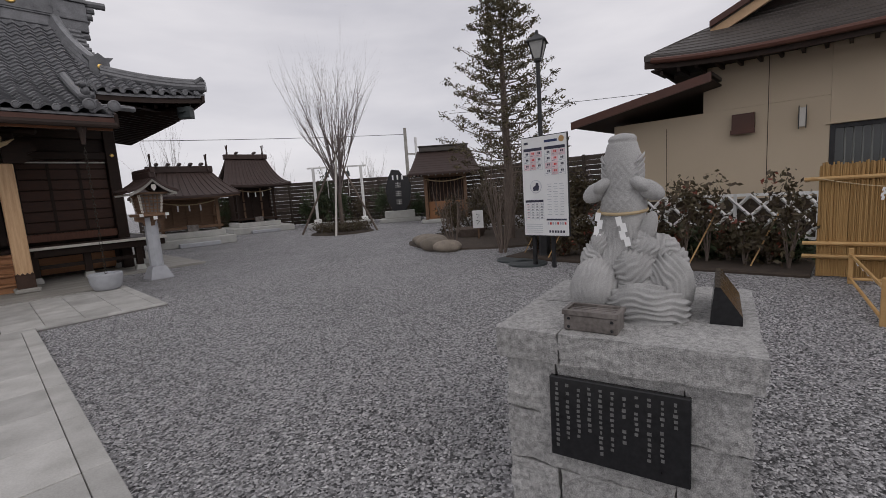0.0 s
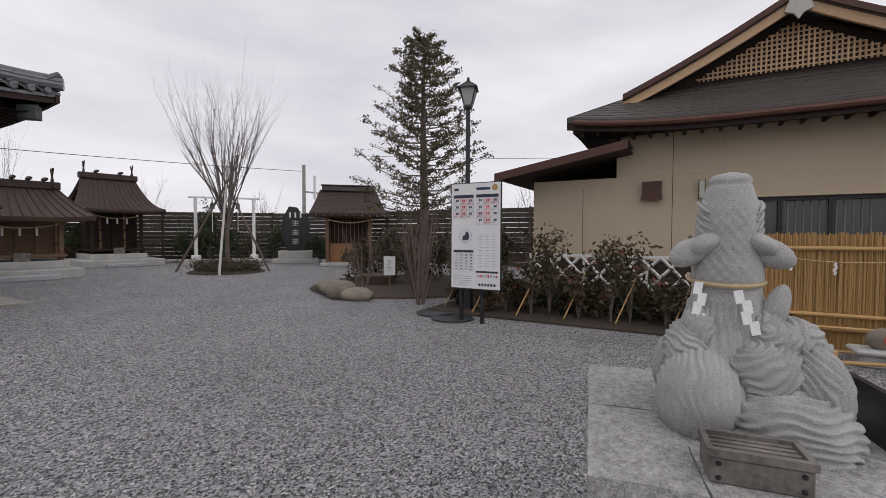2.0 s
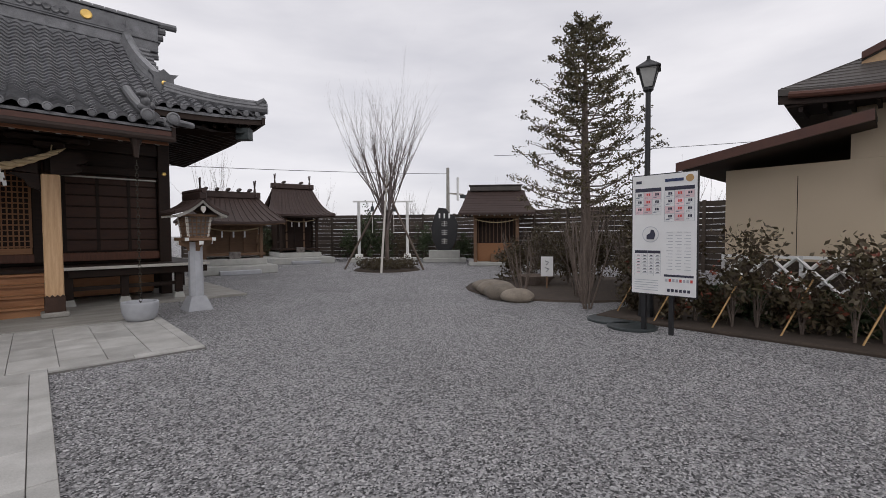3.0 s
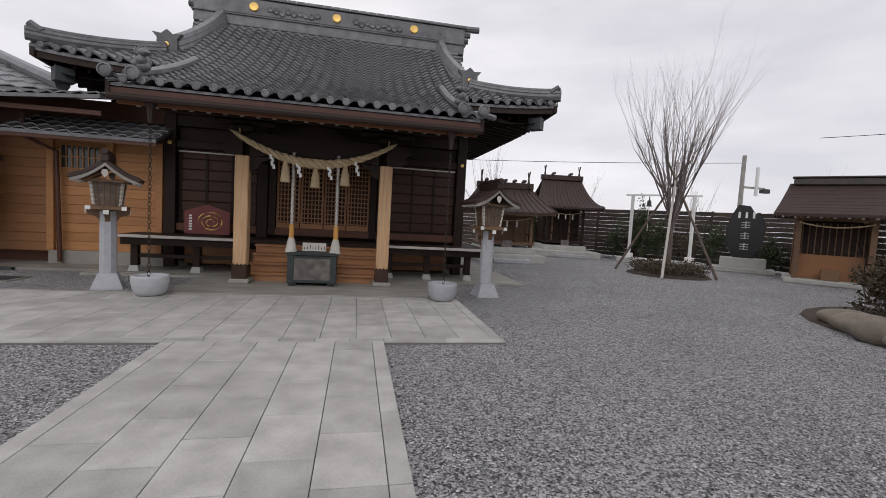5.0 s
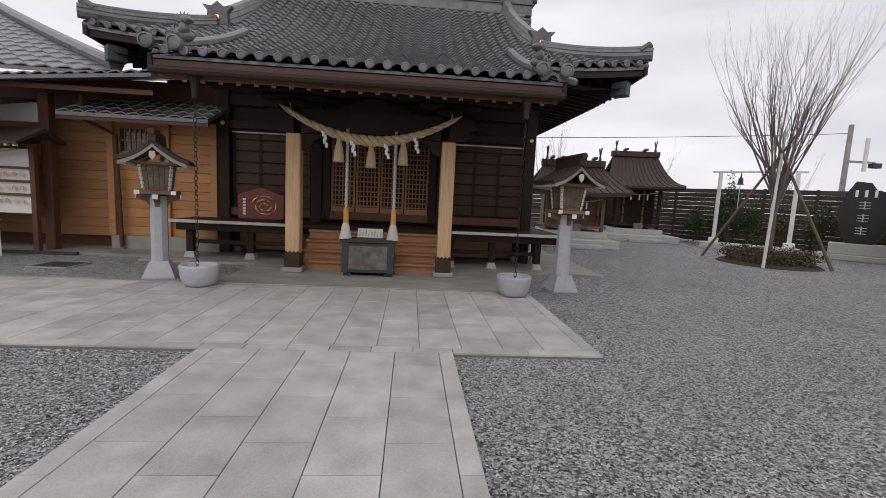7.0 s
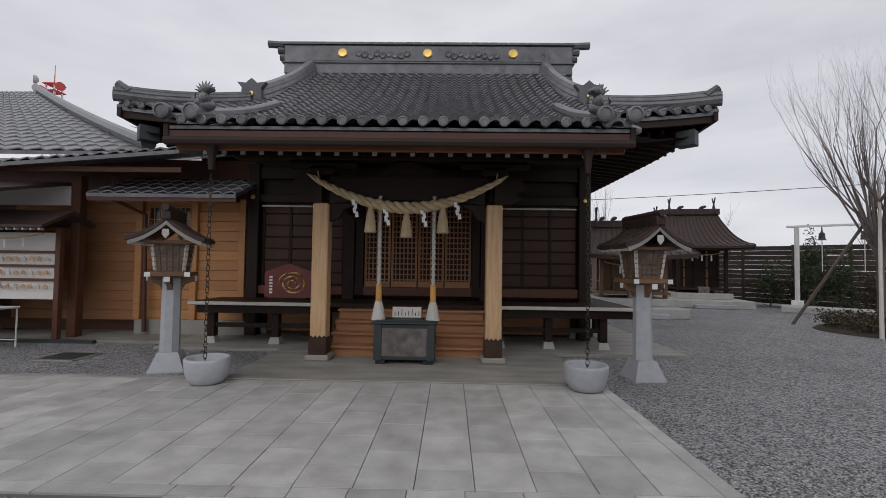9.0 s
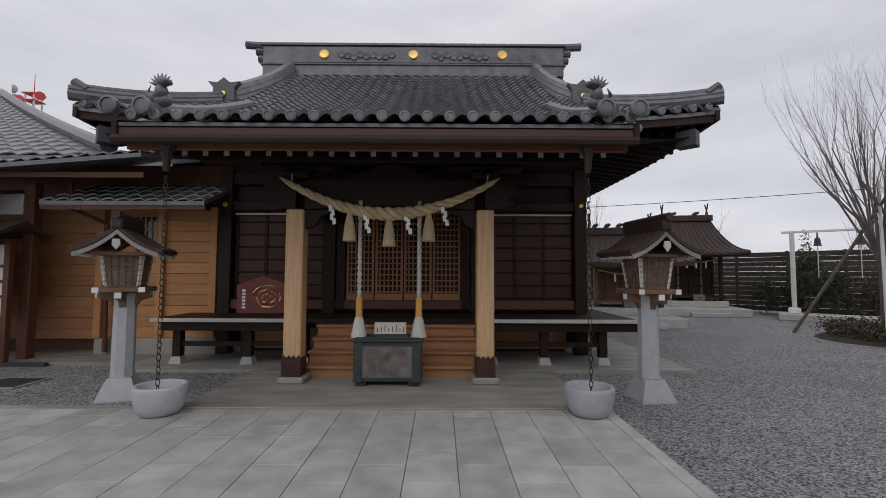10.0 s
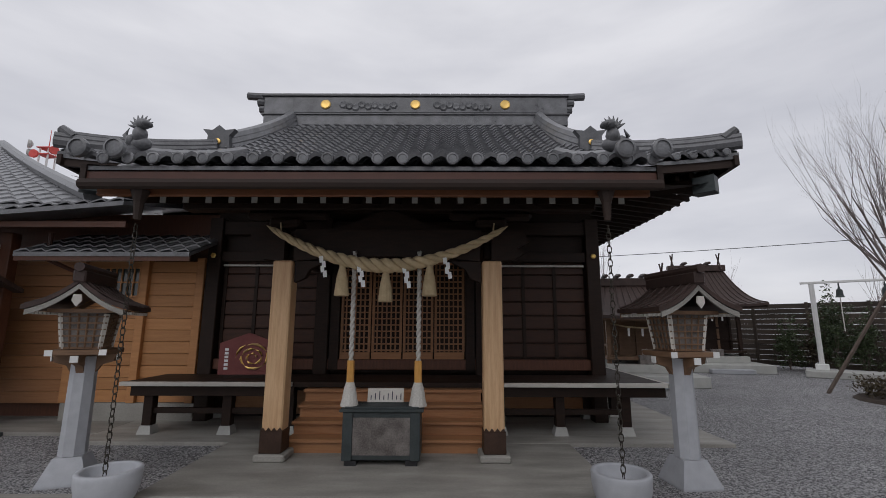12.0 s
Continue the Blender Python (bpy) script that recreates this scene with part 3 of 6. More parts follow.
# descending and hip ridges
for s in (-1, 1):
    pts = [(HX + s * (3.12 + 0.3 * (i / 9) ** 2), y, slope_z(y) + 0.16) for i, y in enumerate(steps(RIDGE_Y - 0.2, 13.75, 9))]
    dr = bmesh.new()
    for dz, rr in ((-0.14, 0.17), (-0.03, 0.15), (0.08, 0.12)):
        tube(dr, [(p[0], p[1], p[2] + dz) for p in pts], rr, 8)
    part("descending_ridge", dr, M_TILE, roof_ob, smooth=False, inworld=True)
    ver = bmesh.new()
    for k in range(11):
        y = RIDGE_Y - 0.3 - k * 0.24
        tube(ver, [(HX + s * 3.2, y, slope_z(y) + 0.0), (HX + s * 3.62, y - 0.02, slope_z(y) - 0.02)], 0.075, 8)
    part("verge_tiles", ver, M_TILE, roof_ob, inworld=True)
    ox, oy, oz = HX + s * 3.44, 13.66, slope_z(13.66)
    og = bmesh.new()
    prism(og, [(ox - 0.22, oz - 0.05), (ox + 0.22, oz - 0.05), (ox + 0.2, oz + 0.3), (ox + 0.3, oz + 0.42), (ox + 0.12, oz + 0.4), (ox, oz + 0.5), (ox - 0.12, oz + 0.4), (ox - 0.3, oz + 0.42), (ox - 0.2, oz + 0.3)], "y", oy - 0.06, oy + 0.06)
    part("ogre_tile", og, M_TILE, roof_ob, "ornamental ridge-end tile", inworld=True)
    part("ogre_crest", LA([(0.055, 0), (0.055, 0.02), (0.03, 0.03)], 12), M_GOLD, roof_ob).matrix_basis = pose(HX + s * 3.44, oy - 0.065, oz + 0.17, 90)
    hp = [(HX + s * (3.45 + 1.95 * u), 13.6 - 1.12 * u, slope_z(13.6 - 1.1 * u, 3.45 + 1.95 * u) + 0.14 + 0.1 * u * u) for u in steps(0, 1, 10)]
    hr = bmesh.new()
    for dz, rr in ((-0.1, 0.1), (-0.02, 0.085), (0.05, 0.062)):
        n = 11 if dz < 0 else 10
        tube(hr, [(p[0], p[1], p[2] + dz) for p in hp[:n]], rr, 8)
    part("hip_ridge", hr, M_TILE, roof_ob, inworld=True)
    part("hip_ridge_end", T([hp[9], (HX + s * 5.36, 12.52, hp[10][2] + 0.14)], [0.1, 0.07], 8), M_TILE, roof_ob, inworld=True)
    # porch verge rolls
    pr = bmesh.new()
    tube(pr, [(HX + s * 2.62, y, slope_z(y) + 0.1) for y in steps(10.2, 12.9, 8)], 0.09, 10)
    tube(pr, [(HX + s * (2.62 + 0.85 * u), 10.9 + 0.5 * u * u, slope_z(10.3) + 0.16 + 0.12 * u) for u in steps(0.2, 1, 6)], 0.06, 8)
    part("porch_ridge", pr, M_TILE, roof_ob, inworld=True)
    for k in range(2):
        part("round_end_tile", LA([(0.1, 0), (0.1, 0.05), (0.075, 0.06), (0.075, 0.045), (0.04, 0.05)], 16), M_TILE, roof_ob).matrix_basis = pose(HX + s * (2.52 + 0.36 * k), 10.12, slope_z(10.2) + 0.1, 90)
    # lion figure on the porch ridge
    li = bmesh.new()
    cx, cz = HX + s * 2.55, slope_z(10.5) + 0.16
    for (dx, dy, dz, rx_, rz_) in ((0, 0.03, 0.05, 0.12, 0.08), (0, 0, 0.14, 0.075, 0.1), (-s * 0.04, -0.03, 0.25, 0.075, 0.06), (-s * 0.1, -0.05, 0.24, 0.045, 0.035), (s * 0.09, 0.02, 0.08, 0.06, 0.07)):
        r_ = bmesh.ops.create_icosphere(li, subdivisions=2, radius=1, matrix=pose(cx + dx, 10.45 + dy, cz + dz) @ Matrix.Diagonal((rx_, 0.075, rz_, 1)))
    for k in range(8):
        a = radians(20 + 22 * k)
        tube(li, [(cx + 0.02 * s, 10.45, cz + 0.22), (cx + s * 0.02 + 0.14 * math.cos(a), 10.47, cz + 0.25 + 0.13 * math.sin(a))], [0.035, 0.004], 5)
    tube(li, [(cx + s * 0.1, 10.46, cz + 0.05), (cx + s * 0.17, 10.46, cz + 0.14), (cx + s * 0.13, 10.46, cz + 0.22)], [0.03, 0.025, 0.005], 6)
    tagged(part("roof_lion_figure", li, M_TILE, None, "grey tile guardian figure on the porch ridge", smooth=True), category="roof figure")

# ---- things before the hall ----
# sacred rope
rope = thing("sacred_straw_rope", HX, 11.55, 2.4, 0, "thick twisted straw rope hung between the porch columns", "straw rope")


def rope_at(u):
    """Middle line of the hanging rope, u from -1 to 1."""
    return Vector((HX + 1.46 * u, 11.53, 2.42 + 0.46 * abs(u) ** 1.9))


for k in range(3):
    pts, rad = [], []
    for i in range(91):
        u = -1 + i / 45
        th = 0.035 + 0.05 * (1 - abs(u)) ** 0.8
        a = u * 22 + k * 2 * math.pi / 3
        pts.append(rope_at(u) + Vector((0.1 * th * math.sin(a), th * 0.6 * math.cos(a), th * 0.6 * math.sin(a))))
        rad.append(th * 0.62)
    part("rope_strand", T(pts, rad, 8), M_ROPE, rope, smooth=True, inworld=True)
for s in (-1, 1):
    part("rope_end_wisp", T([rope_at(s), rope_at(s) + Vector((s * 0.1, 0, 0.06))], [0.035, 0.004], 6), M_ROPE, rope, inworld=True)
    part("rope_tie", T([rope_at(s * 0.93) + Vector((0, 0, -0.05)), rope_at(s * 0.93) + Vector((s * 0.03, 0.02, 0.16))], 0.012, 6), M_ROPE, rope, inworld=True)


def paper_streamer(x, y, z, size, name="paper_streamer", label="white zigzag paper streamer hanging from the rope"):
    bm = bmesh.new()
    for k in range(4):
        ox = 0.1 * size * (k % 2) - 0.06 * size + 0.05 * size * k
        vs = [bm.verts.new(Vector(p)) for p in ((ox - 0.1 * size, -0.006 * k, -0.26 * size * k), (ox + 0.1 * size, -0.006 * k - 0.003, -0.26 * size * k + 0.03 * size), (ox + 0.14 * size, -0.006 * k, -0.26 * size * k - 0.31 * size), (ox - 0.06 * size, -0.006 * k, -0.26 * size * k - 0.34 * size))]
        f = bm.faces.new(vs)
        ex = bmesh.ops.extrude_face_region(bm, geom=[f])
        bmesh.ops.translate(bm, vec=(0, -0.002, 0), verts=[v for v in ex["geom"] if isinstance(v, bmesh.types.BMVert)])
    ob = tagged(part(name, bm, M_PAPER, None, label), category="paper streamer", group="paper streamers")
    ob.matrix_basis = pose(x, y, z)
    return ob


for u in (-0.55, -0.22, 0.17, 0.52):
    p = rope_at(u)
    paper_streamer(p.x, p.y - 0.06, p.z - 0.04, 0.24)
for u in (-0.38, 0.0, 0.38):
    p = rope_at(u)
    part("straw_tassel", LA([(0.03, 0.02), (0.045, -0.03), (0.038, -0.06), (0.07, -0.2), (0.095, -0.42), (0.08, -0.43)], 14, c=(p.x, p.y, p.z - 0.03)), M_ROPE, rope, "straw tassel", inworld=True)

# bell ropes
def bell_rope(x):
    t = thing("bell_rope", x, 11.62, 0.7, 0, "braided white bell-pull rope with an orange grip and tassel", "bell rope", "bell ropes")
    for k in range(2):
        pts = [(0.014 * math.cos(a + k * math.pi), 0.014 * math.sin(a + k * math.pi), z) for a, z in ((i * 0.8, 0.53 + i * 0.022) for i in range(64))]
        part("braid", T(pts, 0.02, 6), M_CORD, t, smooth=True)
    part("grip", LA([(0.045, 0.27), (0.048, 0.28), (0.046, 0.53), (0.04, 0.54)], 8), M_ORANGE, t, "orange grip")
    part("tassel", LA([(0.05, 0.28), (0.075, 0.2), (0.095, 0.08), (0.115, 0.0), (0.08, -0.005)], 14), M_CORD, t, "netted white tassel")
    return t


bell_rope(HX - 0.42)
bell_rope(HX + 0.42)

# offering box
ob = thing("offering_box", HX, 11.68, 0.05, 0, "dark framed offering box with a weathered panel before the steps", "offering box")
part("body", B(-0.46, 0.46, -0.2, 0.22, 0.06, 0.6, 0.01), M_PATINA, ob)
part("front_panel", B(-0.36, 0.36, -0.212, -0.203, 0.12, 0.54), M_MUSEN, ob, "grey-brown stained panel")
for x in (-0.4, 0.4):
    part("corner_post", B(x - 0.06, x + 0.06, -0.225, -0.203, 0.06, 0.6, 0.006), M_PATINA, ob)
part("top_rail", B(-0.5, 0.5, -0.24, 0.24, 0.603, 0.64, 0.008), M_PATINA, ob)
for i in range(8):
    part("slat", B(-0.44, 0.44, -0.2 + i * 0.05, -0.175 + i * 0.05, 0.642, 0.66), M_PATINA, ob)
for x in (-0.36, 0.36):
    part("foot", B(x - 0.07, x + 0.07, -0.2, 0.22, 0.0, 0.057), M_BLACK, ob)
nb = thing("notice_board", HX, 11.8, 0.712, 0, "small cream notice board with dark writing on the offering box", "notice board")
part("board", B(-0.23, 0.23, -0.01, 0.01, 0, 0.17, 0.004, pose(0, 0, 0, -14)), M_EDGE, nb)
for i in range(8):
    x = -0.19 + i * 0.054
    part("writing", B(x, x + 0.012, -0.014, -0.0115, 0.03, 0.08 + 0.05 * ((i * 7) % 3) / 2, 0, pose(0, 0, 0, -14)), M_INK, nb)

# picture plaque on the veranda
pl = thing("votive_picture_plaque", -3.25, 13.35, 0.83, 4, "large red-brown votive plaque with a gold painted animal", "plaque")
part("board", PR([(-0.46, 0.04), (0.46, 0.04), (0.46, 0.54), (0.02, 0.7), (-0.02, 0.7), (-0.46, 0.54)], "y", 0, 0.05), M_PLAQUE, pl)
for k in range(17):
    a0 = k * 0.9 + 0.25 * (k % 3)
    part("gold_stroke", T([(0.08 + 0.2 * math.cos(a0 + q) * (0.3 + 0.065 * k), -0.006, 0.31 + 0.17 * math.sin(a0 + q) * (0.3 + 0.065 * k)) for q in (0, 0.35, 0.7, 1.05)], [0.006, 0.02, 0.016, 0.004], 6), M_GOLD if k % 3 else M_BAMB, pl, "gold brush stroke")
for k in range(6):
    part("white_character", B(-0.37, -0.31, -0.004, -0.001, 0.42 - k * 0.06, 0.46 - k * 0.06), M_PAPER, pl)
part("stand", B(-0.35, 0.35, -0.06, 0.12, 0.0, 0.04), M_DARK, pl)

# stone lanterns with timber lamp houses
def lantern(x, y, rz):
    t = thing("shrine_lantern", x, y, 0, rz, "blue-grey stone post lantern with a roofed timber lamp house", "lantern", "lanterns before the hall")
    part("base", LA([(0.32, -0.03), (0.315, 0.02), (0.185, 0.27), (0.1, 0.275)], 4, turn=math.pi / 4), M_LANT, t)
    part("post", LA([(0.132, 0.276), (0.13, 0.3), (0.122, 1.32)], 8, turn=math.pi / 8), M_LANT, t)
    for a in (0, 90, 180, 270):
        br = part("bracket", PR([(0.0, 1.1), (0.1, 1.12), (0.16, 1.22), (0.28, 1.26), (0.3, 1.34), (0.0, 1.34)], "y", -0.035, 0.035), M_SHRW, t)
        br.matrix_basis = pose(0, 0, 0, 0, 0, a)
        part("white_tip", B(0.3, 0.312, -0.037, 0.037, 1.27, 1.34), M_WHITE, br)
    part("floor_frame", B(-0.28, 0.28, -0.28, 0.28, 1.343, 1.4, 0.006), M_SHRW, t)
    for x0 in (-0.24, 0.24):
        for y0 in (-0.285, 0.273):
            part("white_cap", B(x0 - 0.035, x0 + 0.035, y0, y0 + 0.012, 1.34, 1.402), M_WHITE, t)
    core = bmesh.new()
    lathe(core, [(0.24, 1.403), (0.3, 1.8)], 4, turn=math.pi / 4)
    part("paper_box", core, M_MUSEN, t, "translucent paper lining")
    for a in (0, 90, 180, 270):
        side = part("lattice_frame", B(-0.2, 0.2, -0.182, -0.172, 1.405, 1.43), M_SHRW, t)
        side.matrix_basis = pose(0, 0, 0, 0, 0, a)
        for i in range(6):
            xx = -0.17 + i * 0.068
            part("lattice_bar", T([(xx, -0.178, 1.41), (xx * 1.22, -0.222, 1.79)], 0.011 if 0 < i < 5 else 0.018, 4), M_EDGE if i in (0, 5) else M_SHRW, side)
        for j in range(5):
            zz = 1.47 + j * 0.07
            r = 0.182 + 0.044 * (zz - 1.41) / 0.38
            part("lattice_rail", B(-r, r, -r - 0.008, -r + 0.004, zz, zz + 0.016), M_SHRW, side)
    part("eave_beam", B(-0.3, 0.3, -0.3, 0.3, 1.8, 1.84), M_SHRW, t)
    # curved gable roof, ridge along local y
    def roof_pt(u, v):
        au = abs(u)
        return Vector((0.47 * u, v, 2.16 - 0.48 * au + 0.19 * au * au + 0.02 * abs(v) ))
    part("roof", grid(bmesh.new(), roof_pt, steps(-1, 1, 14), steps(-0.44, 0.44, 4), 0.05), M_LROOF, t, "dark copper curved roof")
    for s in (-1, 1):
        part("barge_board", grid(bmesh.new(), lambda u, v: roof_pt(u * 0.93, 0) + Vector((0, s * 0.42 + v, -0.052)), steps(-1, 1, 14), [-0.012, 0.012], 0.055), M_CONC if s < 0 else M_SHRW, t, "pale curved barge board")
        part("pendant", PR([(-0.035, 1.99), (0.035, 1.99), (0.045, 1.92), (0, 1.86), (-0.045, 1.92)], "y", s * 0.44 - 0.01, s * 0.44 + 0.01), M_EDGE, t)
        for i in range(10):
            yy = -0.38 + i * 0.084
            part("rafter_tip", B(s * 0.41 - 0.04, s * 0.41 + 0.04, yy - 0.012, yy + 0.012, 1.78, 1.81), M_EDGE, t)
        for i in range(6):
            yy = -0.38 + i * 0.152
            part("roof_batten", T([roof_pt(s * q, yy) + Vector((0, 0, 0.006)) for q in (0.08, 0.35, 0.65, 0.98)], 0.014, 5), M_LROOF, t)
    part("ridge", B(-0.06, 0.06, -0.47, 0.47, 2.12, 2.25, 0.015), M_LROOF, t)
    part("ridge_cap", T([(0, -0.5, 2.28), (0, 0.5, 2.28)], 0.05, 8), M_LROOF, t)
    return t


lan = lantern(2.62, 11.1, 6)
copy_thing(lan, pose(-4.1, 11.1, 0, 0, 0, 20))

# stone rain bowls with chains
def bowl(x, y):
    t = thing("rain_bowl", x, y, 0.037, 0, "round pale grey stone bowl catching rain below a chain", "stone bowl", "rain bowls")
    part("body", LA([(0.15, 0), (0.19, 0.012), (0.225, 0.06), (0.25, 0.13), (0.262, 0.2), (0.268, 0.27), (0.268, 0.305), (0.26, 0.318), (0.225, 0.318), (0.218, 0.3), (0.205, 0.24), (0.16, 0.18), (0.05, 0.15), (0.001, 0.148)], 48), M_LANT, t, smooth=True)
    return t


def rain_chain(x, y, z0, z1):
    t = thing("rain_chain", x, y, z0, 0, "dark bronze rain chain of oval links hanging from the gutter", "rain chain", "rain chains")
    part("funnel", LA([(0.035, z1 - z0 - 0.3), (0.05, z1 - z0 - 0.12), (0.09, z1 - z0)], 8), M_SOFFIT, t, "dark brown gutter funnel")
    link = bmesh.new()
    ring = [(0.022 * math.cos(a), 0, 0.042 * math.sin(a)) for a in (2 * math.pi * i / 10 for i in range(11))]
    tube(link, ring, 0.006, 5, caps=False)
    me = mesh_of("chain_link", link, M_CHAIN)
    n = int((z1 - z0 - 0.3) / 0.068)
    for i in range(n):
        part("chain_link", me, M_CHAIN, t).matrix_basis = pose(0, 0, 0.03 + i * 0.068, 0, 0, 90 * (i % 2))


for bx in (-3.14, 1.6):
    bowl(bx, 10.36)
    rain_chain(bx, 10.3, 0.22, 3.02)

# ---- stucco house beside the yard ----
house = thing("stucco_house", 12.5, -0.2, 0, 0, "cream stucco house with a brown hipped metal roof", "house")
WX = 9.92
# wall with a real window opening
for y0, y1, z0, z1 in ((0.45, 4.02, 0, 2.6), (0.45, 2.3, 2.603, 3.8), (-2.58, 0.447, 2.12, 3.8), (-2.58, 0.447, 0, 0.95), (-3.43, -2.583, 0, 3.8)):
    part("wall", B(WX, WX + 0.16, y0, y1, z0, z1), M_STUCCO, house, inworld=True)
part("wall", B(WX + 0.163, 15.5, 3.86, 4.02, 0, 2.6), M_STUCCO, house, inworld=True)
part("wall", B(WX + 0.163, 15.5, 2.14, 2.3, 2.6, 3.8), M_STUCCO, house, inworld=True)
part("wall", B(WX + 0.163, 15.5, -3.43, -3.27, 0, 3.8), M_STUCCO, house, inworld=True)
part("wall", B(15.5, 15.66, -3.43, 4.02, 0, 3.6), M_STUCCO, house, inworld=True)
part("panel_joint", B(WX - 0.004, WX + 0.002, 1.28, 1.29, 0.1, 3.6), M_SOFFIT, house, inworld=True)
part("panel_joint", B(WX - 0.004, WX + 0.002, 2.95, 2.96, 0.1, 2.4), M_SOFFIT, house, inworld=True)
part("foundation", B(WX - 0.02, WX + 0.2, -3.45, 4.04, 0, 0.3), M_CONC, house, inworld=True)
win = part("window", B(WX + 0.1, WX + 0.13, -2.56, 0.43, 0.97, 2.1), M_GLASS, house, "dark sliding window with grey curtains", inworld=True)
for y in (-2.58, -1.86, -1.1, -0.42, 0.38):
    part("window_frame", B(WX + 0.02, WX + 0.097, y, y + 0.065, 0.953, 2.117), M_BLACK, win, inworld=True)
for z in (0.953, 2.05):
    part("window_frame", B(WX + 0.03, WX + 0.095, -2.58, 0.445, z, z + 0.065), M_BLACK, win, inworld=True)
part("window_hood", B(WX - 0.06, WX + 0.02, -2.64, 0.5, 2.123, 2.15), M_STUCCO, house, inworld=True)
for i in range(26):
    y = -2.45 + i * 0.108
    if i in (6, 7, 20):
        continue
    part("curtain_fold", T([(WX + 0.092, y, 0.99), (WX + 0.094, y + 0.01, 2.05)], [0.02, 0.014], 5), M_CURT, win, inworld=True)

# skirt roof, hips and gable
EX, GX, GYC = 9.1, 10.35, -0.55
LW, RW = 3.12, -4.25


def skirt(u, v):
    """u along the eave from 0 to 1, v up the slope."""
    y = LW + (RW - LW) * u
    mid = GYC
    up = 0.22 * abs(2 * u - 1) ** 3 * (1 - v)
    yy = y + (mid - y) * 0.28 * v
    return Vector((EX + (GX - EX) * v, yy, 3.5 + 0.83 * v + 0.1 * v * v - 0.1 * v + up))


rf = part("roof", grid(bmesh.new(), skirt, steps(0, 1, 24), steps(0, 1, 6), 0.1), M_METAL, house, "dark brown standing metal roof", inworld=True)
for k in range(9):
    v = 0.03 + k * 0.11
    part("roof_course", grid(bmesh.new(), lambda u, w: skirt(u, v + 0.012 * w) + Vector((0, 0, 0.013)), steps(0, 1, 24), [0, 1], 0.015), M_METAL, rf, inworld=True)
part("eave_fascia", grid(bmesh.new(), lambda u, w: skirt(u, 0) + Vector((0.02 + 0.04 * w, 0, -0.1)), steps(0, 1, 24), [0, 1], 0.13), M_SOFFIT, house, inworld=True)
part("gutter", T([skirt(u, 0) + Vector((-0.05, 0, -0.1)) for u in steps(0.02, 0.98, 24)], 0.055, 8), M_BROWNM, house, inworld=True)
part("soffit", B(EX + 0.07, WX + 0.1, RW + 0.1, LW - 0.1, 3.42, 3.45), M_SOFFIT, house, inworld=True)
for i in range(24):
    y = RW + 0.4 + i * 0.29
    part("rafter", B(EX + 0.12, WX, y, y + 0.05, 3.34, 3.417), M_SOFFIT, house, inworld=True)
# north side slope and south side slope
for s, ys in ((1, LW), (-1, RW)):
    def side(u, v):
        y = ys + (GYC - ys) * 0.28 * v
        return Vector((EX + (GX - EX) * v + (16.2 - EX - (GX - EX) * v) * u, y, 3.5 + 0.83 * v + 0.22 * (1 - v) * (1 - u) ** 3))
    part("roof", grid(bmesh.new(), side, steps(0, 1, 6), steps(0, 1, 6), 0.1), M_METAL, house, inworld=True)
    def slope(u, v):
        return Vector((GX - 0.45 + u * 6.3, GYC + s * 2.75 * (1 - v), 4.22 + 1.38 * v - 0.25 * v * (1 - v)))
    mr = part("gable_roof", grid(bmesh.new(), slope, steps(0, 1, 5), steps(0, 1, 8), 0.1), M_METAL, house, inworld=True)
    part("barge_board", grid(bmesh.new(), lambda u, v: slope(0, v) + Vector((0.03 + 0.06 * u, 0, -0.1)), [0, 1], steps(0, 1, 8), 0.17), M_CREAMW, house, "cream timber barge board", inworld=True)
    part("verge", grid(bmesh.new(), lambda u, v: slope(0, v) + Vector((-0.05 + 0.12 * u, 0, 0.03)), [0, 1], steps(0, 1, 8), 0.11), M_BROWNM, house, inworld=True)
part("ridge", B(GX - 0.5, 16.3, GYC - 0.13, GYC + 0.13, 5.54, 5.76, 0.03), M_METAL, house, inworld=True)
part("ridge", B(12.2, 12.5, -4.4, GYC, 5.2, 5.5, 0.03), M_METAL, house, "raised rear ridge", inworld=True)
part("rear_roof", grid(bmesh.new(), lambda u, v: Vector((10.4 + 1.95 * v, -0.6 - 4.6 * u + 0.8 * v * u, 4.1 + 1.2 * v)), steps(0, 1, 5), steps(0, 1, 6), 0.1), M_METAL, house, inworld=True)
part("ridge_end", PR([(12.15, 5.2), (12.55, 5.2), (12.62, 5.55), (12.5, 5.7), (12.2, 5.7), (12.08, 5.55)], "y", -4.6, -4.4), M_METAL, house, inworld=True)
part("gable_wall", PR([(GYC - 2.35, 4.2), (GYC + 2.35, 4.2), (GYC, 5.4)], "x", GX, GX + 0.1), M_SOFFIT, house, inworld=True)
gl = part("gable_lattice", PR([(GYC - 1.55, 4.4), (GYC + 1.55, 4.4), (GYC, 5.22)], "x", GX - 0.02, GX - 0.003), M_SOFFIT, house, "cream timber gable lattice", inworld=True)
for i in range(41):
    y = GYC - 1.5 + i * 0.075
    top = 5.22 - 0.82 * abs(y - GYC) / 1.55
    if top > 4.46:
        part("lattice_bar", B(GX - 0.06, GX - 0.024, y - 0.014, y + 0.014, 4.4, top), M_CREAMW, gl, inworld=True)
for j in range(9):
    z = 4.44 + j * 0.085
    hw = 1.55 * (5.22 - z) / 0.82
    part("lattice_rail", B(GX - 0.05, GX - 0.03, GYC - hw, GYC + hw, z, z + 0.028), M_CREAMW, gl, inworld=True)
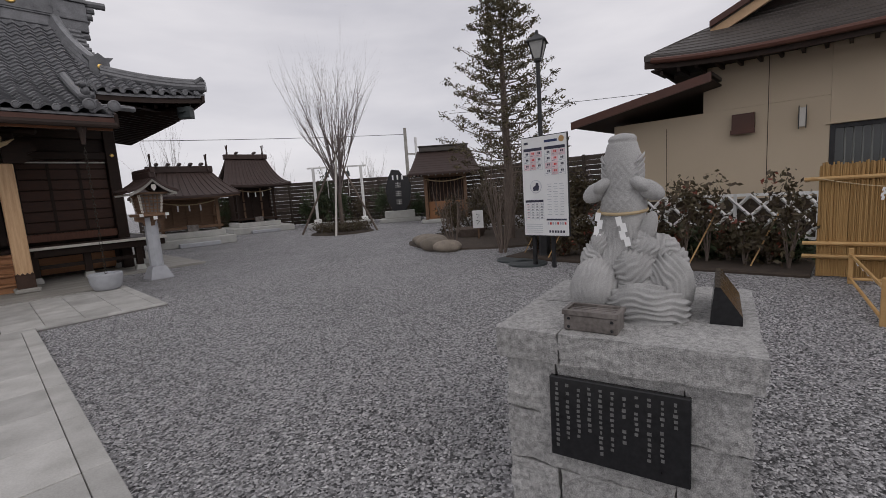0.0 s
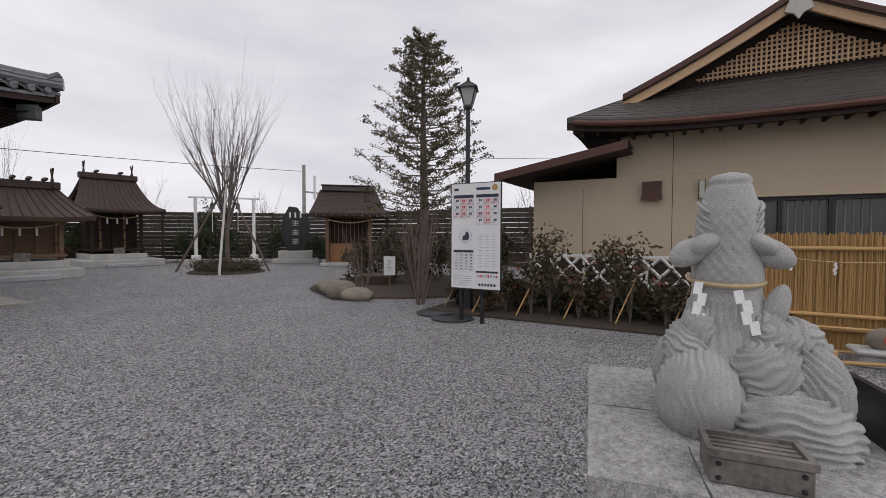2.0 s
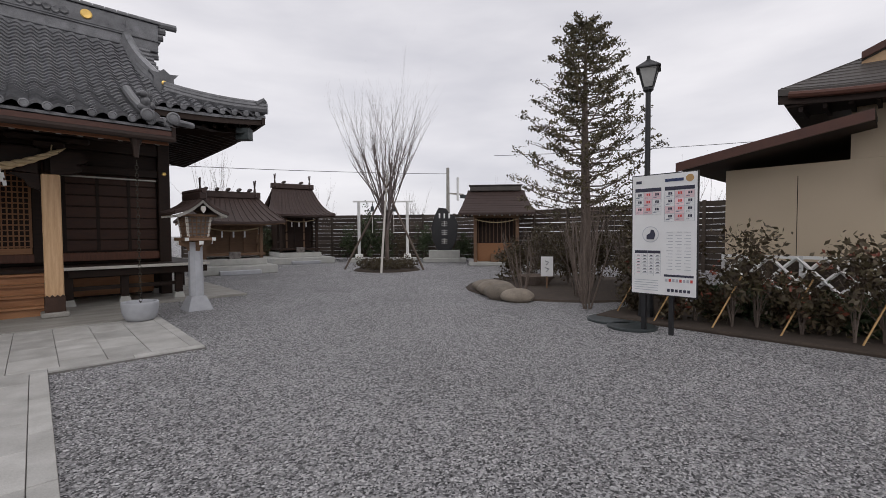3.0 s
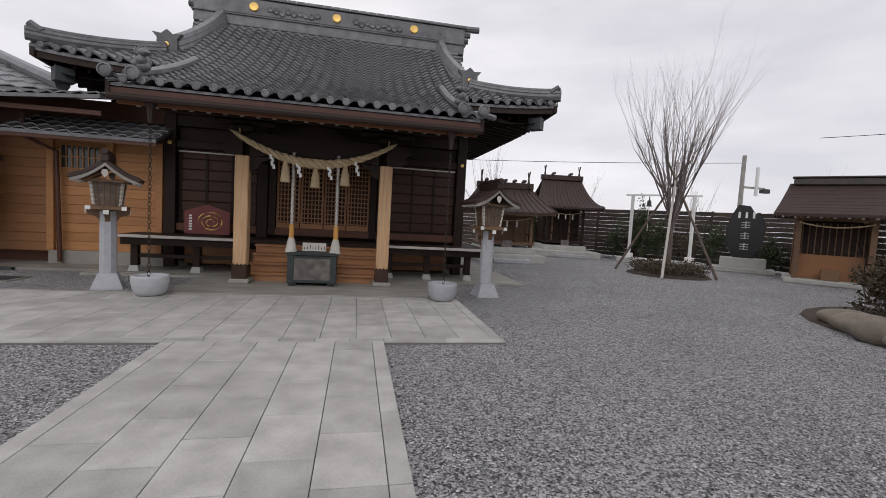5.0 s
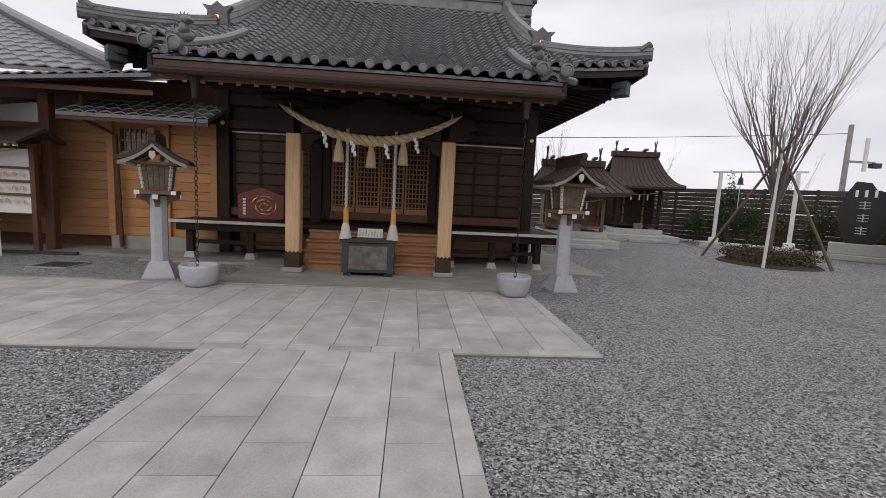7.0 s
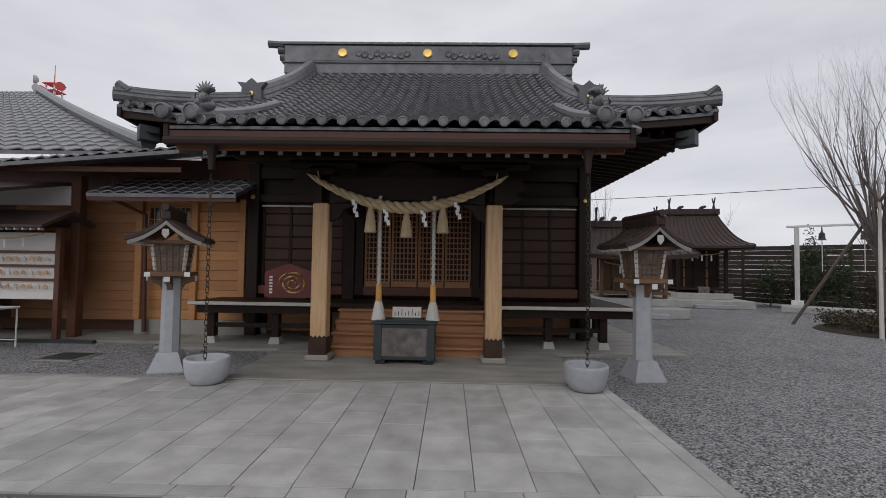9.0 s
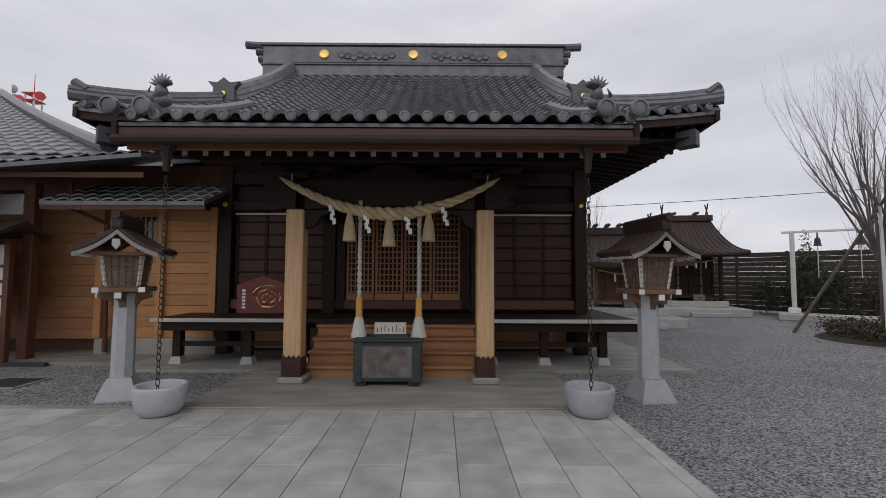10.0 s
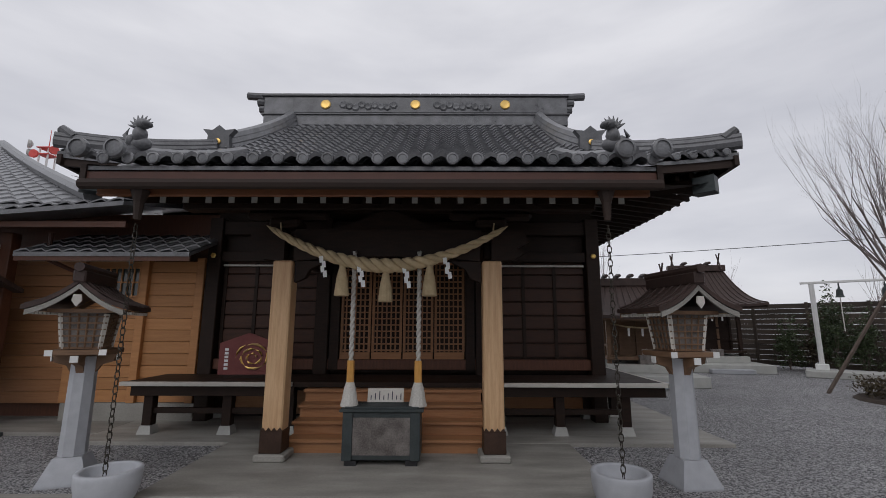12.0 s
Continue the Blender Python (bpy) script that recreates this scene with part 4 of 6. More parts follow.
part("gable_pendant", PR([(GYC - 0.13, 5.45), (GYC + 0.13, 5.45), (GYC + 0.2, 5.25), (GYC + 0.07, 5.2), (GYC, 5.1), (GYC - 0.07, 5.2), (GYC - 0.2, 5.25)], "x", GX - 0.5, GX - 0.45), M_EDGE, house, "pale carved gable pendant", inworld=True)
# lean-to roof
lt = part("lean_to_roof", grid(bmesh.new(), lambda u, v: Vector((9.1 + 5.5 * u, 2.0 + 2.6 * v, 3.2 - 0.46 * v)), [0, 0.5, 1], steps(0, 1, 4), 0.06), M_METAL, house, inworld=True)
part("lean_to_fascia", grid(bmesh.new(), lambda u, v: Vector((9.06 + 0.05 * u, 2.0 + 2.62 * v, 3.19 - 0.46 * v)), [0, 1], [0, 1], 0.16), M_BROWNM, house, "red-brown verge board", inworld=True)
part("lean_to_soffit", grid(bmesh.new(), lambda u, v: Vector((9.12 + 5.4 * u, 2.0 + 2.55 * v, 3.08 - 0.46 * v)), [0, 1], [0, 1], 0.03), M_SOFFIT, house, inworld=True)
# fittings
part("downpipe", T([(EX + 0.05, -2.95, 3.4), (9.5, -2.75, 3.2), (9.82, -2.62, 3.0), (9.84, -2.62, 0.1)], 0.045, 10), M_BROWNM, house, inworld=True)
part("downpipe", T([(9.84, -3.36, 3.35), (9.84, -3.36, 0.1)], 0.04, 10), M_BROWNM, house, inworld=True)
for y in (-2.62, -3.36):
    part("pipe_hopper", LA([(0.05, 0), (0.1, 0.12), (0.1, 0.18)], 8, c=(9.84, y, 3.02)), M_BROWNM, house, inworld=True)
tagged(part("wall_vent", PR([(1.47, 2.14), (1.81, 2.14), (1.81, 2.48), (1.47, 2.48)], "x", WX - 0.14, WX - 0.003), M_BROWNM, house, "brown metal vent hood", inworld=True))
part("vent_lip", B(WX - 0.16, WX - 0.143, 1.45, 1.83, 2.12, 2.2), M_BROWNM, house, inworld=True)
part("wall_lamp", B(WX - 0.1, WX - 0.003, 0.75, 0.85, 2.13, 2.45, 0.01), M_EDGE, house, "pale wall lamp with dark frame", inworld=True)
for y in (0.745, 0.845):
    part("lamp_edge", B(WX - 0.11, WX - 0.09, y, y + 0.012, 2.1, 2.48), M_BLACK, house, inworld=True)
part("round_vent", PR([(-2.84, 2.15), (-3.02, 2.15), (-3.02, 2.28), (-2.98, 2.33), (-2.88, 2.33), (-2.84, 2.28)], "x", WX - 0.08, WX - 0.003), M_BLACK, house, inworld=True)
part("wall_bracket_lamp", B(WX - 0.12, WX - 0.003, -3.2, -3.1, 2.7, 3.15, 0.01), M_BLACK, house, inworld=True)

# white lattice trellis
tr = thing("trellis", 9.5, 2.2, 0, 0, "white diamond lattice trellis in front of the stucco wall", "trellis")
TX = 9.45
for z in (0.24, 1.0):
    part("rail", B(TX - 0.02, TX + 0.02, 0.5, 3.95, z, z + 0.05), M_WHITE, tr, inworld=True)
for y in (0.5, 1.65, 2.8, 3.9):
    part("post", B(TX - 0.022, TX + 0.022, y, y + 0.05, 0.0, 1.05), M_WHITE, tr, inworld=True)
for i in range(14):
    for s in (-1, 1):
        y = -0.35 + i * 0.36
        a, b = (y, y + 0.71) if s > 0 else (y + 0.71, y)
        # clip the diagonal to the frame
        q0, q1 = Vector((TX - 0.008 * s, a, 0.27)), Vector((TX - 0.008 * s, b, 1.02))
        t0, t1 = 0.0, 1.0
        d = q1.y - q0.y
        ta, tb = sorted(((0.52 - q0.y) / d, (3.93 - q0.y) / d))
        t0, t1 = max(t0, ta), min(t1, tb)
        if t1 - t0 > 0.05:
            part("lath", T([q0.lerp(q1, t0), q0.lerp(q1, t1)], 0.03, 4), M_WHITE, tr, inworld=True)
part("dark_backing", B(9.6, 9.63, 0.4, 4.0, 0.0, 0.95), M_FENCE, tr, "dark boards behind the lattice", inworld=True)

# reed screen with bamboo rails
rs = thing("reed_screen", 7.5, -0.75, 0, 0, "golden reed screen tied to bamboo rails before the window", "reed screen")
rb2 = bmesh.new()
for i in range(150):
    y = 0.44 - i * 0.0158
    x = 7.52 + random.uniform(-0.012, 0.012)
    tube(rb2, [(x, y, 0.02), (x + random.uniform(-0.008, 0.008), y + random.uniform(-0.006, 0.006), 0.8), (x, y + random.uniform(-0.01, 0.01), 1.46 + random.uniform(-0.02, 0.03))], 0.0105, 5)
tagged(part("reeds", rb2, M_REED, rs, inworld=True), kind="stuff")
part("backing", B(7.535, 7.55, -1.92, 0.44, 0.02, 1.45), M_REED, rs, inworld=True)
for z in (0.28, 0.45, 1.28):
    part("bamboo_rail", T([(7.48, 0.6, z), (7.48, -2.0, z + 0.01)], 0.026, 8), M_BAMB, rs, inworld=True)
for y in (0.43, -0.75, -1.9):
    part("stake", T([(7.58, y, 0), (7.58, y, 1.4)], 0.03, 8), M_BAMB, rs, inworld=True)
part("cord", T([(7.46, 0.5 - 2.4 * u, 1.3 - 0.75 * u * (1 - u)) for u in steps(0, 1, 10)], 0.006, 5), M_ROPE, rs, inworld=True)
for u in (0.27, 0.45, 0.8):
    s_ = paper_streamer(7.45, 0.5 - 2.4 * u, 1.29 - 0.75 * u * (1 - u), 0.13, label="white paper streamer hanging on the reed screen cord")
    s_.matrix_basis = s_.matrix_basis @ pose(0, 0, 0, 0, 20, -90)

# low bamboo enclosure with a stone
be = thing("bamboo_enclosure", 6.3, -0.75, 0, 0, "low pale bamboo railing square on the gravel", "railing")
corners = {"a": (5.38, -0.1), "b": (5.46, -0.58), "c": (5.5, -1.37), "d": (5.3, -1.85), "e": (7.2, 0.12), "f": (7.25, -1.55)}
for x, y in corners.values():
    part("post", B(x - 0.023, x + 0.023, y - 0.023, y + 0.023, 0, 0.44, 0.006), M_BAMB, be, inworld=True)
for (a, b) in (("a", "b"), ("a", "e"), ("e", "f"), ("c", "d"), ("c", "f")):
    for z in (0.06, 0.34):
        p, q = corners[a], corners[b]
        part("rail", T([(*p, z), (*q, z + 0.01)], 0.018, 6), M_BAMB, be, inworld=True)
for i in range(12):
    f = (i % 6 + 0.5) / 6
    p, q = (corners["a"], corners["e"]) if i < 6 else (corners["c"], corners["f"])
    s_ = paper_streamer(p[0] + (q[0] - p[0]) * f, p[1] + (q[1] - p[1]) * f - 0.03, 0.33, 0.07, label="small white paper streamer on the bamboo railing")
    s_.matrix_basis = s_.matrix_basis @ pose(0, 0, 0, 0, 0, -80)
st = thing("flat_stone_seat", 6.9, -0.85, 0, 0, "flat pale stone slab on a low block", "stone slab")
part("slab", B(-0.18, 0.18, -0.26, 0.26, 0.14, 0.2, 0.02), M_BASE, st)
part("block", B(-0.13, 0.13, -0.2, 0.2, 0.0, 0.137, 0.02), M_STONE, st)


def boulder(name, x, y, z, sx, sy, sz, label, category="boulder", group="", material=None, seed=0, rz=0, cuts=0.1):
    bm = bmesh.new()
    bmesh.ops.create_icosphere(bm, subdivisions=3, radius=1)
    for v in bm.verts:
        v.co *= 1 + cuts * noise.noise(v.co * 1.3 + Vector((seed, seed * 2, 0)))
        v.co.x, v.co.y, v.co.z = v.co.x * sx, v.co.y * sy, v.co.z * sz
    o = part(name, bm, material or M_ROCK, None, label, smooth=True)
    o.matrix_basis = pose(x, y, z, 0, 0, rz)
    return tagged(o, category=category, group=group)


boulder("marked_stone", 6.9, -0.88, 0.31, 0.09, 0.17, 0.125, "small grey stone with a red painted character", "stone", seed=5)
rdm = part("red_mark", B(6.803, 6.812, -0.915, -0.845, 0.285, 0.35), M_RED, bpy.data.objects["marked_stone"], inworld=True)
bl = thing("red_safety_pylon", 4.95, -1.95, 0, 12, "red vinyl sign pylon with a navy panel on the gravel", "sign pylon")
part("body", LA([(0.4, 0), (0.36, 0.62), (0.33, 0.66)], 4, turn=math.pi / 4), M_RED, bl)
part("panel", PR([(-0.17, 0.2), (0.2, 0.2), (0.18, 0.56), (-0.15, 0.56)], "x", -0.285, -0.278), M_NAVY, bl, "navy printed panel")
for k in range(5):
    part("writing", B(-0.29, -0.286, -0.1 + k * 0.05, -0.08 + k * 0.05, 0.28, 0.5), M_GREYINK, bl)

# ---- notice sign, street lamp ----
sg = thing("notice_sign", 6.8, 4.0, 0, -1, "tall white notice sign with calendar tables on black posts", "sign")
part("panel", B(-0.02, 0.012, -0.43, 0.43, 0.57, 2.26), M_PAPER, sg, "white printed panel")
part("border", B(-0.01, 0.02, -0.445, 0.445, 0.555, 2.275), M_BLACK, sg)
for y in (-0.1, 0.28):
    part("post", B(0.024, 0.074, y - 0.03, y + 0.03, 0.0, 2.2), M_BLACK, sg)


def ink(y0, y1, z0, z1, m=None, name="print_block", d=0.024):
    part(name, B(-d, -0.0205, y0, y1, z0, z1), m or M_INK, sg)


# two calendar tables: y runs to the viewer's left
for ty0, ty1 in ((0.03, 0.39), (-0.4, -0.02)):
    ink(ty0, ty1, 2.03, 2.08, name="table_head")
    w = (ty1 - ty0) / 3
    for r in range(3 if ty0 > 0 else 4):
        for c in range(3):
            ya, za = ty0 + c * w, 1.92 - r * 0.105
            if c == 1 or (r + c) % 4 == 0:
                ink(ya + 0.004, ya + w - 0.004, za, za + 0.1, M_PINK, "table_cell", 0.022)
            ink(ya + 0.062, ya + 0.108, za + 0.02, za + 0.026, M_NAVY, "table_text")
            ink(ya + 0.03, ya + 0.052, za + 0.05, za + 0.085, M_INK if c != 1 else M_RED, "table_number")
            ink(ya + 0.06, ya + 0.08, za + 0.05, za + 0.085, M_INK if c != 1 else M_RED, "table_number")
            ink(ya + 0.015, ya + 0.1, za + 0.034, za + 0.039, M_GREYINK, "table_text")
        ink(ty0, ty1, 1.915 - r * 0.105, 1.918 - r * 0.105, M_GREYINK, "table_line", 0.023)
    for c in range(4):
        ink(ty0 + c * w - 0.002, ty0 + c * w + 0.002, 1.6 if ty0 < 0 else 1.7, 2.08, M_GREYINK, "table_line", 0.023)
ink(0.3, 0.38, 2.15, 2.19)
ink(-0.26, -0.02, 2.15, 2.19, M_NAVY)
part("round_mark", LA([(0.05, 0), (0.05, 0.002)], 16), M_BAMB, sg).matrix_basis = pose(-0.022, -0.34, 2.18, 0, -90)
part("round_badge", LA([(0.115, 0), (0.115, 0.002)], 24), M_GREYINK, sg).matrix_basis = pose(-0.0215, 0.17, 1.42, 0, -90)
part("round_badge", LA([(0.104, 0), (0.104, 0.006)], 24), M_PAPER, sg).matrix_basis = pose(-0.0215, 0.17, 1.42, 0, -90)
part("badge_figure", PR([(0.12, 1.35), (0.22, 1.35), (0.22, 1.41), (0.17, 1.44), (0.16, 1.49), (0.12, 1.48), (0.1, 1.41)], "x", -0.033, -0.029), M_INK, sg)
ink(0.03, 0.39, 1.15, 1.19, name="table_head")
for r in range(6):
    for c in range(4):
        ink(0.04 + c * 0.09, 0.1 + c * 0.09, 0.862 + r * 0.047, 0.872 + r * 0.047, M_GREYINK if c != 3 else M_PINK, "table_text")
        ink(0.05 + c * 0.09, 0.085 + c * 0.09, 0.878 + r * 0.047, 0.888 + r * 0.047, M_INK, "table_text")
for c in range(5):
    ink(0.028 + c * 0.09, 0.031 + c * 0.09, 0.83, 1.19, M_GREYINK, "table_line")
for r in range(13):
    for c in range(3):
        ink(-0.36 + c * 0.115, -0.28 + c * 0.115 - 0.02 * ((r + c) % 2), 0.93 + r * 0.043, 0.938 + r * 0.043, M_GREYINK, "text_line")
for r in range(5):
    ink(0.06, 0.39, 0.62 + r * 0.035, 0.628 + r * 0.035, M_GREYINK, "text_line")
ink(-0.4, -0.02, 0.83, 0.86, name="table_head")
for c in range(8):
    ink(-0.39 + c * 0.046, -0.36 + c * 0.046, 0.76, 0.8, M_RED if c % 3 == 0 else M_GREYINK, "table_text")
for c in range(6):
    ink(-0.36 + c * 0.052, -0.325 + c * 0.052, 0.62, 0.66, M_INK, "large_text")

sl = thing("street_lamp", 7.78, 4.62, 0, 20, "black post lamp with a four-sided glass lantern", "street lamp")
part("base", LA([(0.14, 0), (0.12, 0.1), (0.1, 0.6), (0.07, 0.7)], 12), M_BLACK, sl)
part("pole", LA([(0.06, 0.7), (0.055, 2.1), (0.07, 2.12), (0.07, 2.16), (0.045, 2.18), (0.04, 3.75), (0.08, 3.78), (0.08, 3.82)], 12), M_BLACK, sl)
lh = part("lamp_glass", LA([(0.1, 3.83), (0.2, 4.12)], 4, turn=math.pi / 4), M_CARVE, sl, "frosted lantern glass")
for a in range(4):
    an = math.pi / 4 + a * math.pi / 2
    part("glazing_bar", T([(0.1 * math.cos(an), 0.1 * math.sin(an), 3.83), (0.2 * math.cos(an), 0.2 * math.sin(an), 4.12)], 0.014, 5), M_BLACK, lh)
part("cap", LA([(0.26, 4.12), (0.25, 4.14), (0.06, 4.26), (0.04, 4.28), (0.03, 4.34)], 4, turn=math.pi / 4), M_BLACK, sl)
for i, (x, y, r) in enumerate(((7.3, 4.95, 0.42), (6.95, 4.5, 0.36))):
    o = part("manhole_cover", LA([(r, 0), (r, 0.025), (r - 0.02, 0.035), (r - 0.05, 0.03)], 28), M_PATINA, None, "round dark cover lying in the gravel")
    tagged(o, category="cover", group="dark covers").matrix_basis = pose(x, y, 0.0)

# ---- statue on its granite plinth ----
PZ = 0.845
pt_ = thing("granite_plinth", 2.1, 0.88, 0, 10.5, "rough grey granite block plinth with a black plaque", "plinth")


def rough_block(x0, x1, y0, y1, z0, z1, seed, amp=0.012):
    bm = B(x0, x1, y0, y1, z0, z1)
    bmesh.ops.subdivide_edges(bm, edges=bm.edges, cuts=13, use_grid_fill=True)
    for v in bm.verts:
        n = noise.noise_vector(v.co * 9 + Vector((seed, 0, 0))) + 0.7 * noise.noise_vector(v.co * 31 + Vector((seed, 3, 0)))
        if v.co.z < z1 - 1e-4:
            v.co += n * amp
        else:
            v.co += Vector((n.x * amp * 0.6, n.y * amp * 0.6, 0))
    return bm


for i, (x0, x1, y0, y1) in enumerate(((-0.49, 0.0, -0.475, 0.2), (-0.49, 0.0, 0.206, 0.475), (0.006, 0.5, -0.475, 0.475))):
    part("top_slab", rough_block(x0, x1, y0, y1, 0.716, PZ, i * 3.1, 0.01), M_STONE, pt_)
yb = [(-0.445, -0.17), (-0.163, 0.16), (0.167, 0.445)]
for r, (z0, z1) in enumerate(((0.0, 0.235), (0.241, 0.47), (0.476, 0.712))):
    cut = 0.22 if r % 2 else 0.24
    for k, (y0, y1) in enumerate(((-0.445, -cut), (-cut + 0.006, cut - 0.02), (cut - 0.014, 0.445))):
        part("granite_block", rough_block(-0.455, 0.455, y0, y1, z0, z1, r * 7 + k * 2.3), M_STONE, pt_)
pq = part("black_plaque", B(-0.488, -0.46, -0.265, 0.245, 0.318, 0.663, 0.004), M_BLKST, pt_, "polished black inscribed plaque")
for c in range(11):
    y = 0.215 - c * 0.043
    z = 0.64
    ln = 5 if c in (10,) else 13 - (c * 5) % 4
    for k in range(ln):
        if random.random() < 0.12:
            z -= 0.012
            continue
        h = 0.012 + random.random() * 0.006
        part("engraved_sign", B(-0.491, -0.4885, y - 0.009 + random.random() * 0.004, y + 0.002 + random.random() * 0.005, z - h * 0.8, z), M_ENGRAVE, pq)
        z -= h + 0.007
        if z < 0.365:
            break


# statue: a fish rising from waves, one plain mesh
def statue():
    bm = bmesh.new()

    def blob(cx, cy, cz, sx, sy, sz, axis=(0, 0, 1), waves=0, amp=0.0, rx=0, ry=0, rz=0):
        """A lump with carved ridges running round the given axis; front is -x, y to the viewer's left."""
        m = pose(cx, cy, cz, rx, ry, rz)
        ax = Vector(axis).normalized()
        rows = []
        for i in range(73):
            th = math.pi * i / 72
            row = []
            for j in range(96):
                ph = 2 * math.pi * j / 96
                p = Vector((math.sin(th) * math.cos(ph), math.sin(th) * math.sin(ph), math.cos(th)))
                bend = 0.2 * noise.noise(p * 1.7 + Vector((cx, cy, cz)) * 9)
                w = 1 + amp * math.sin(waves * (math.acos(max(-1, min(1, p.dot(ax)))) + bend))
                row.append(bm.verts.new(m @ Vector((p.x * sx * w, p.y * sy * w, p.z * sz * w))))
            rows.append(row)
        for a, b in zip(rows, rows[1:]):
            for j in range(96):
                bm.faces.new((a[j], a[(j + 1) % 96], b[(j + 1) % 96], b[j]))

    # rolling waves at the foot, each with its own run of carved ridges
    blob(0.06, 0.0, 0.06, 0.2, 0.2, 0.13)
    blob(-0.06, 0.12, 0.1, 0.16, 0.125, 0.165, (0.25, 1, -0.1), 36, 0.026)
    blob(-0.12, -0.09, 0.055, 0.15, 0.17, 0.125, (-0.35, -0.1, -1), 30, 0.06)
    blob(-0.04, -0.16, 0.14, 0.13, 0.11, 0.15, (-0.7, 0.75, -0.25), 30, 0.06)
    blob(-0.07, -0.05, 0.2, 0.1, 0.1, 0.11, (-0.2, 0.5, 0.85), 26, 0.055)
    blob(0.0, -0.13, 0.28, 0.085, 0.085, 0.085, (-0.4, 0.8, 0.5), 22, 0.065)
    blob(-0.055, -0.08, 0.3, 0.06, 0.065, 0.06, (-0.5, 0.5, 0.7), 16, 0.06)
    blob(-0.02, -0.165, 0.305, 0.05, 0.05, 0.052, (0, 0, 1), 12, 0.05)
    blob(0.0, -0.205, 0.24, 0.05, 0.045, 0.07, (0, 0.4, 1), 16, 0.07)
    blob(0.02, 0.14, 0.235, 0.11, 0.075, 0.1, (0.2, -0.5, 0.9), 26, 0.055)
    blob(0.0, 0.11, 0.31, 0.07, 0.055, 0.08, (0.1, 0.8, 0.6), 20, 0.05)
    blob(0.12, 0.13, 0.14, 0.12, 0.1, 0.14, (0.8, 0.4, 0.2), 26, 0.05)
    blob(0.14, -0.1, 0.14, 0.12, 0.12, 0.15, (0.8, -0.4, 0.2), 26, 0.05)
    blob(-0.02, -0.09, 0.385, 0.028, 0.034, 0.085, rx=14)
    blob(-0.03, -0.065, 0.335, 0.035, 0.045, 0.05, (0, 1, 0.4), 14, 0.06)
    # body rising out of the water, finely chiselled
    body = [(0.205, 0.0), (0.2, 0.08), (0.178, 0.17), (0.15, 0.25), (0.128, 0.32), (0.113, 0.38), (0.1, 0.43), (0.098, 0.455), (0.102, 0.475), (0.1, 0.52), (0.094, 0.56), (0.093, 0.61), (0.092, 0.65), (0.085, 0.7), (0.075, 0.74), (0.067, 0.77), (0.064, 0.779), (0.057, 0.783), (0.062, 0.789), (0.06, 0.803), (0.046, 0.816), (0.02, 0.822)]
    rings = []
    for i in range(111):
        z = 0.822 * i / 110
        rad = float(np.interp(z, [p[1] for p in body], [p[0] for p in body]))
        ring = []
        for j in range(96):
            a = 2 * math.pi * j / 96
            if z < 0.4:
                cut = 0.006 * math.sin(30 * a + 20 * z + 2 * math.sin(11 * z + 3 * a))
            elif 0.47 < z < 0.7:
                cut = 0.003 * math.sin(18 * a + (math.pi if int(z * 50) % 2 else 0)) * math.sin(math.pi * ((z * 50) % 1))
            else:
                cut = 0.0
            ring.append(bm.verts.new((0.05 - 0.05 * max(0.0, z - 0.6) + 0.95 * (rad + cut) * math.cos(a), 0.025 + (rad + cut) * math.sin(a), z)))
        rings.append(ring)
    for r0, r1 in zip(rings, rings[1:]):
        for j in range(96):
            bm.faces.new((r0[j], r0[(j + 1) % 96], r1[(j + 1) % 96], r1[j]))
    bm.faces.new(rings[-1])
    for s in (-1, 1):
        # rounded breast fin, gill folds and eye
        blob(0.02, 0.025 + s * 0.115, 0.562, 0.042, 0.068, 0.043, (0, 1, 0), 20, 0.012, rx=s * -30)
        blob(0.0, 0.025 + s * 0.08, 0.59, 0.05, 0.05, 0.03, rx=s * -35)
        blob(0.03, 0.025 + s * 0.072, 0.715, 0.02, 0.012, 0.02)
        for k in range(4):
            tube(bm, [(0.05 - 0.094 * math.cos(q) , 0.025 + s * 0.092 * math.sin(q), 0.608 + 0.026 * k + 0.055 * (q - 0.75) ** 1.0) for q in (0.75, 0.95, 1.15, 1.35, 1.6)], [0.002, 0.006, 0.007, 0.006, 0.002], 6)
    for v in bm.verts:
        v.co += noise.noise_vector(v.co * 22) * 0.003
        v.co.z = max(v.co.z, 0.005)
    return bm


sb = part("fish_statue", statue(), M_STATUE, None, "grey granite statue of a fish rising from carved waves", smooth=True)
tagged(sb, category="statue").matrix_basis = pose(2.1, 0.9, PZ - 0.02, 0, 0, 10.5)
nr = thing("statue_neck_rope", 2.1, 0.9, PZ, 10.5, "thin straw rope tied round the statue's neck", "rope")
part("rope_loop", tube(bmesh.new(), [(0.05 + 0.102 * math.cos(a), 0.03 + 0.107 * math.sin(a), 0.452 - 0.012 * math.cos(a + math.pi)) for a in (2 * math.pi * i / 24 for i in range(25))], 0.008, 6), M_ROPE, nr)
for dy, dz, rr in ((0.115, 0.445, 15), (0.02, 0.43, -5)):
    s_ = paper_streamer(0, 0, 0, 0.12, label="white zigzag paper streamer on the statue's neck rope")
    s_.matrix_basis = pose(2.1, 0.9, PZ, 0, 0, 10.5) @ pose(-0.075 + 0.5 * abs(dy - 0.02), dy, dz, 0, rr, -90)
cb_ = thing("coin_box", 1.72, 0.9, PZ, 8, "small weathered wooden coin box with slats", "coin box")
part("body", B(-0.06, 0.06, -0.105, 0.105, 0, 0.065, 0.004), M_MUSEN, cb_)
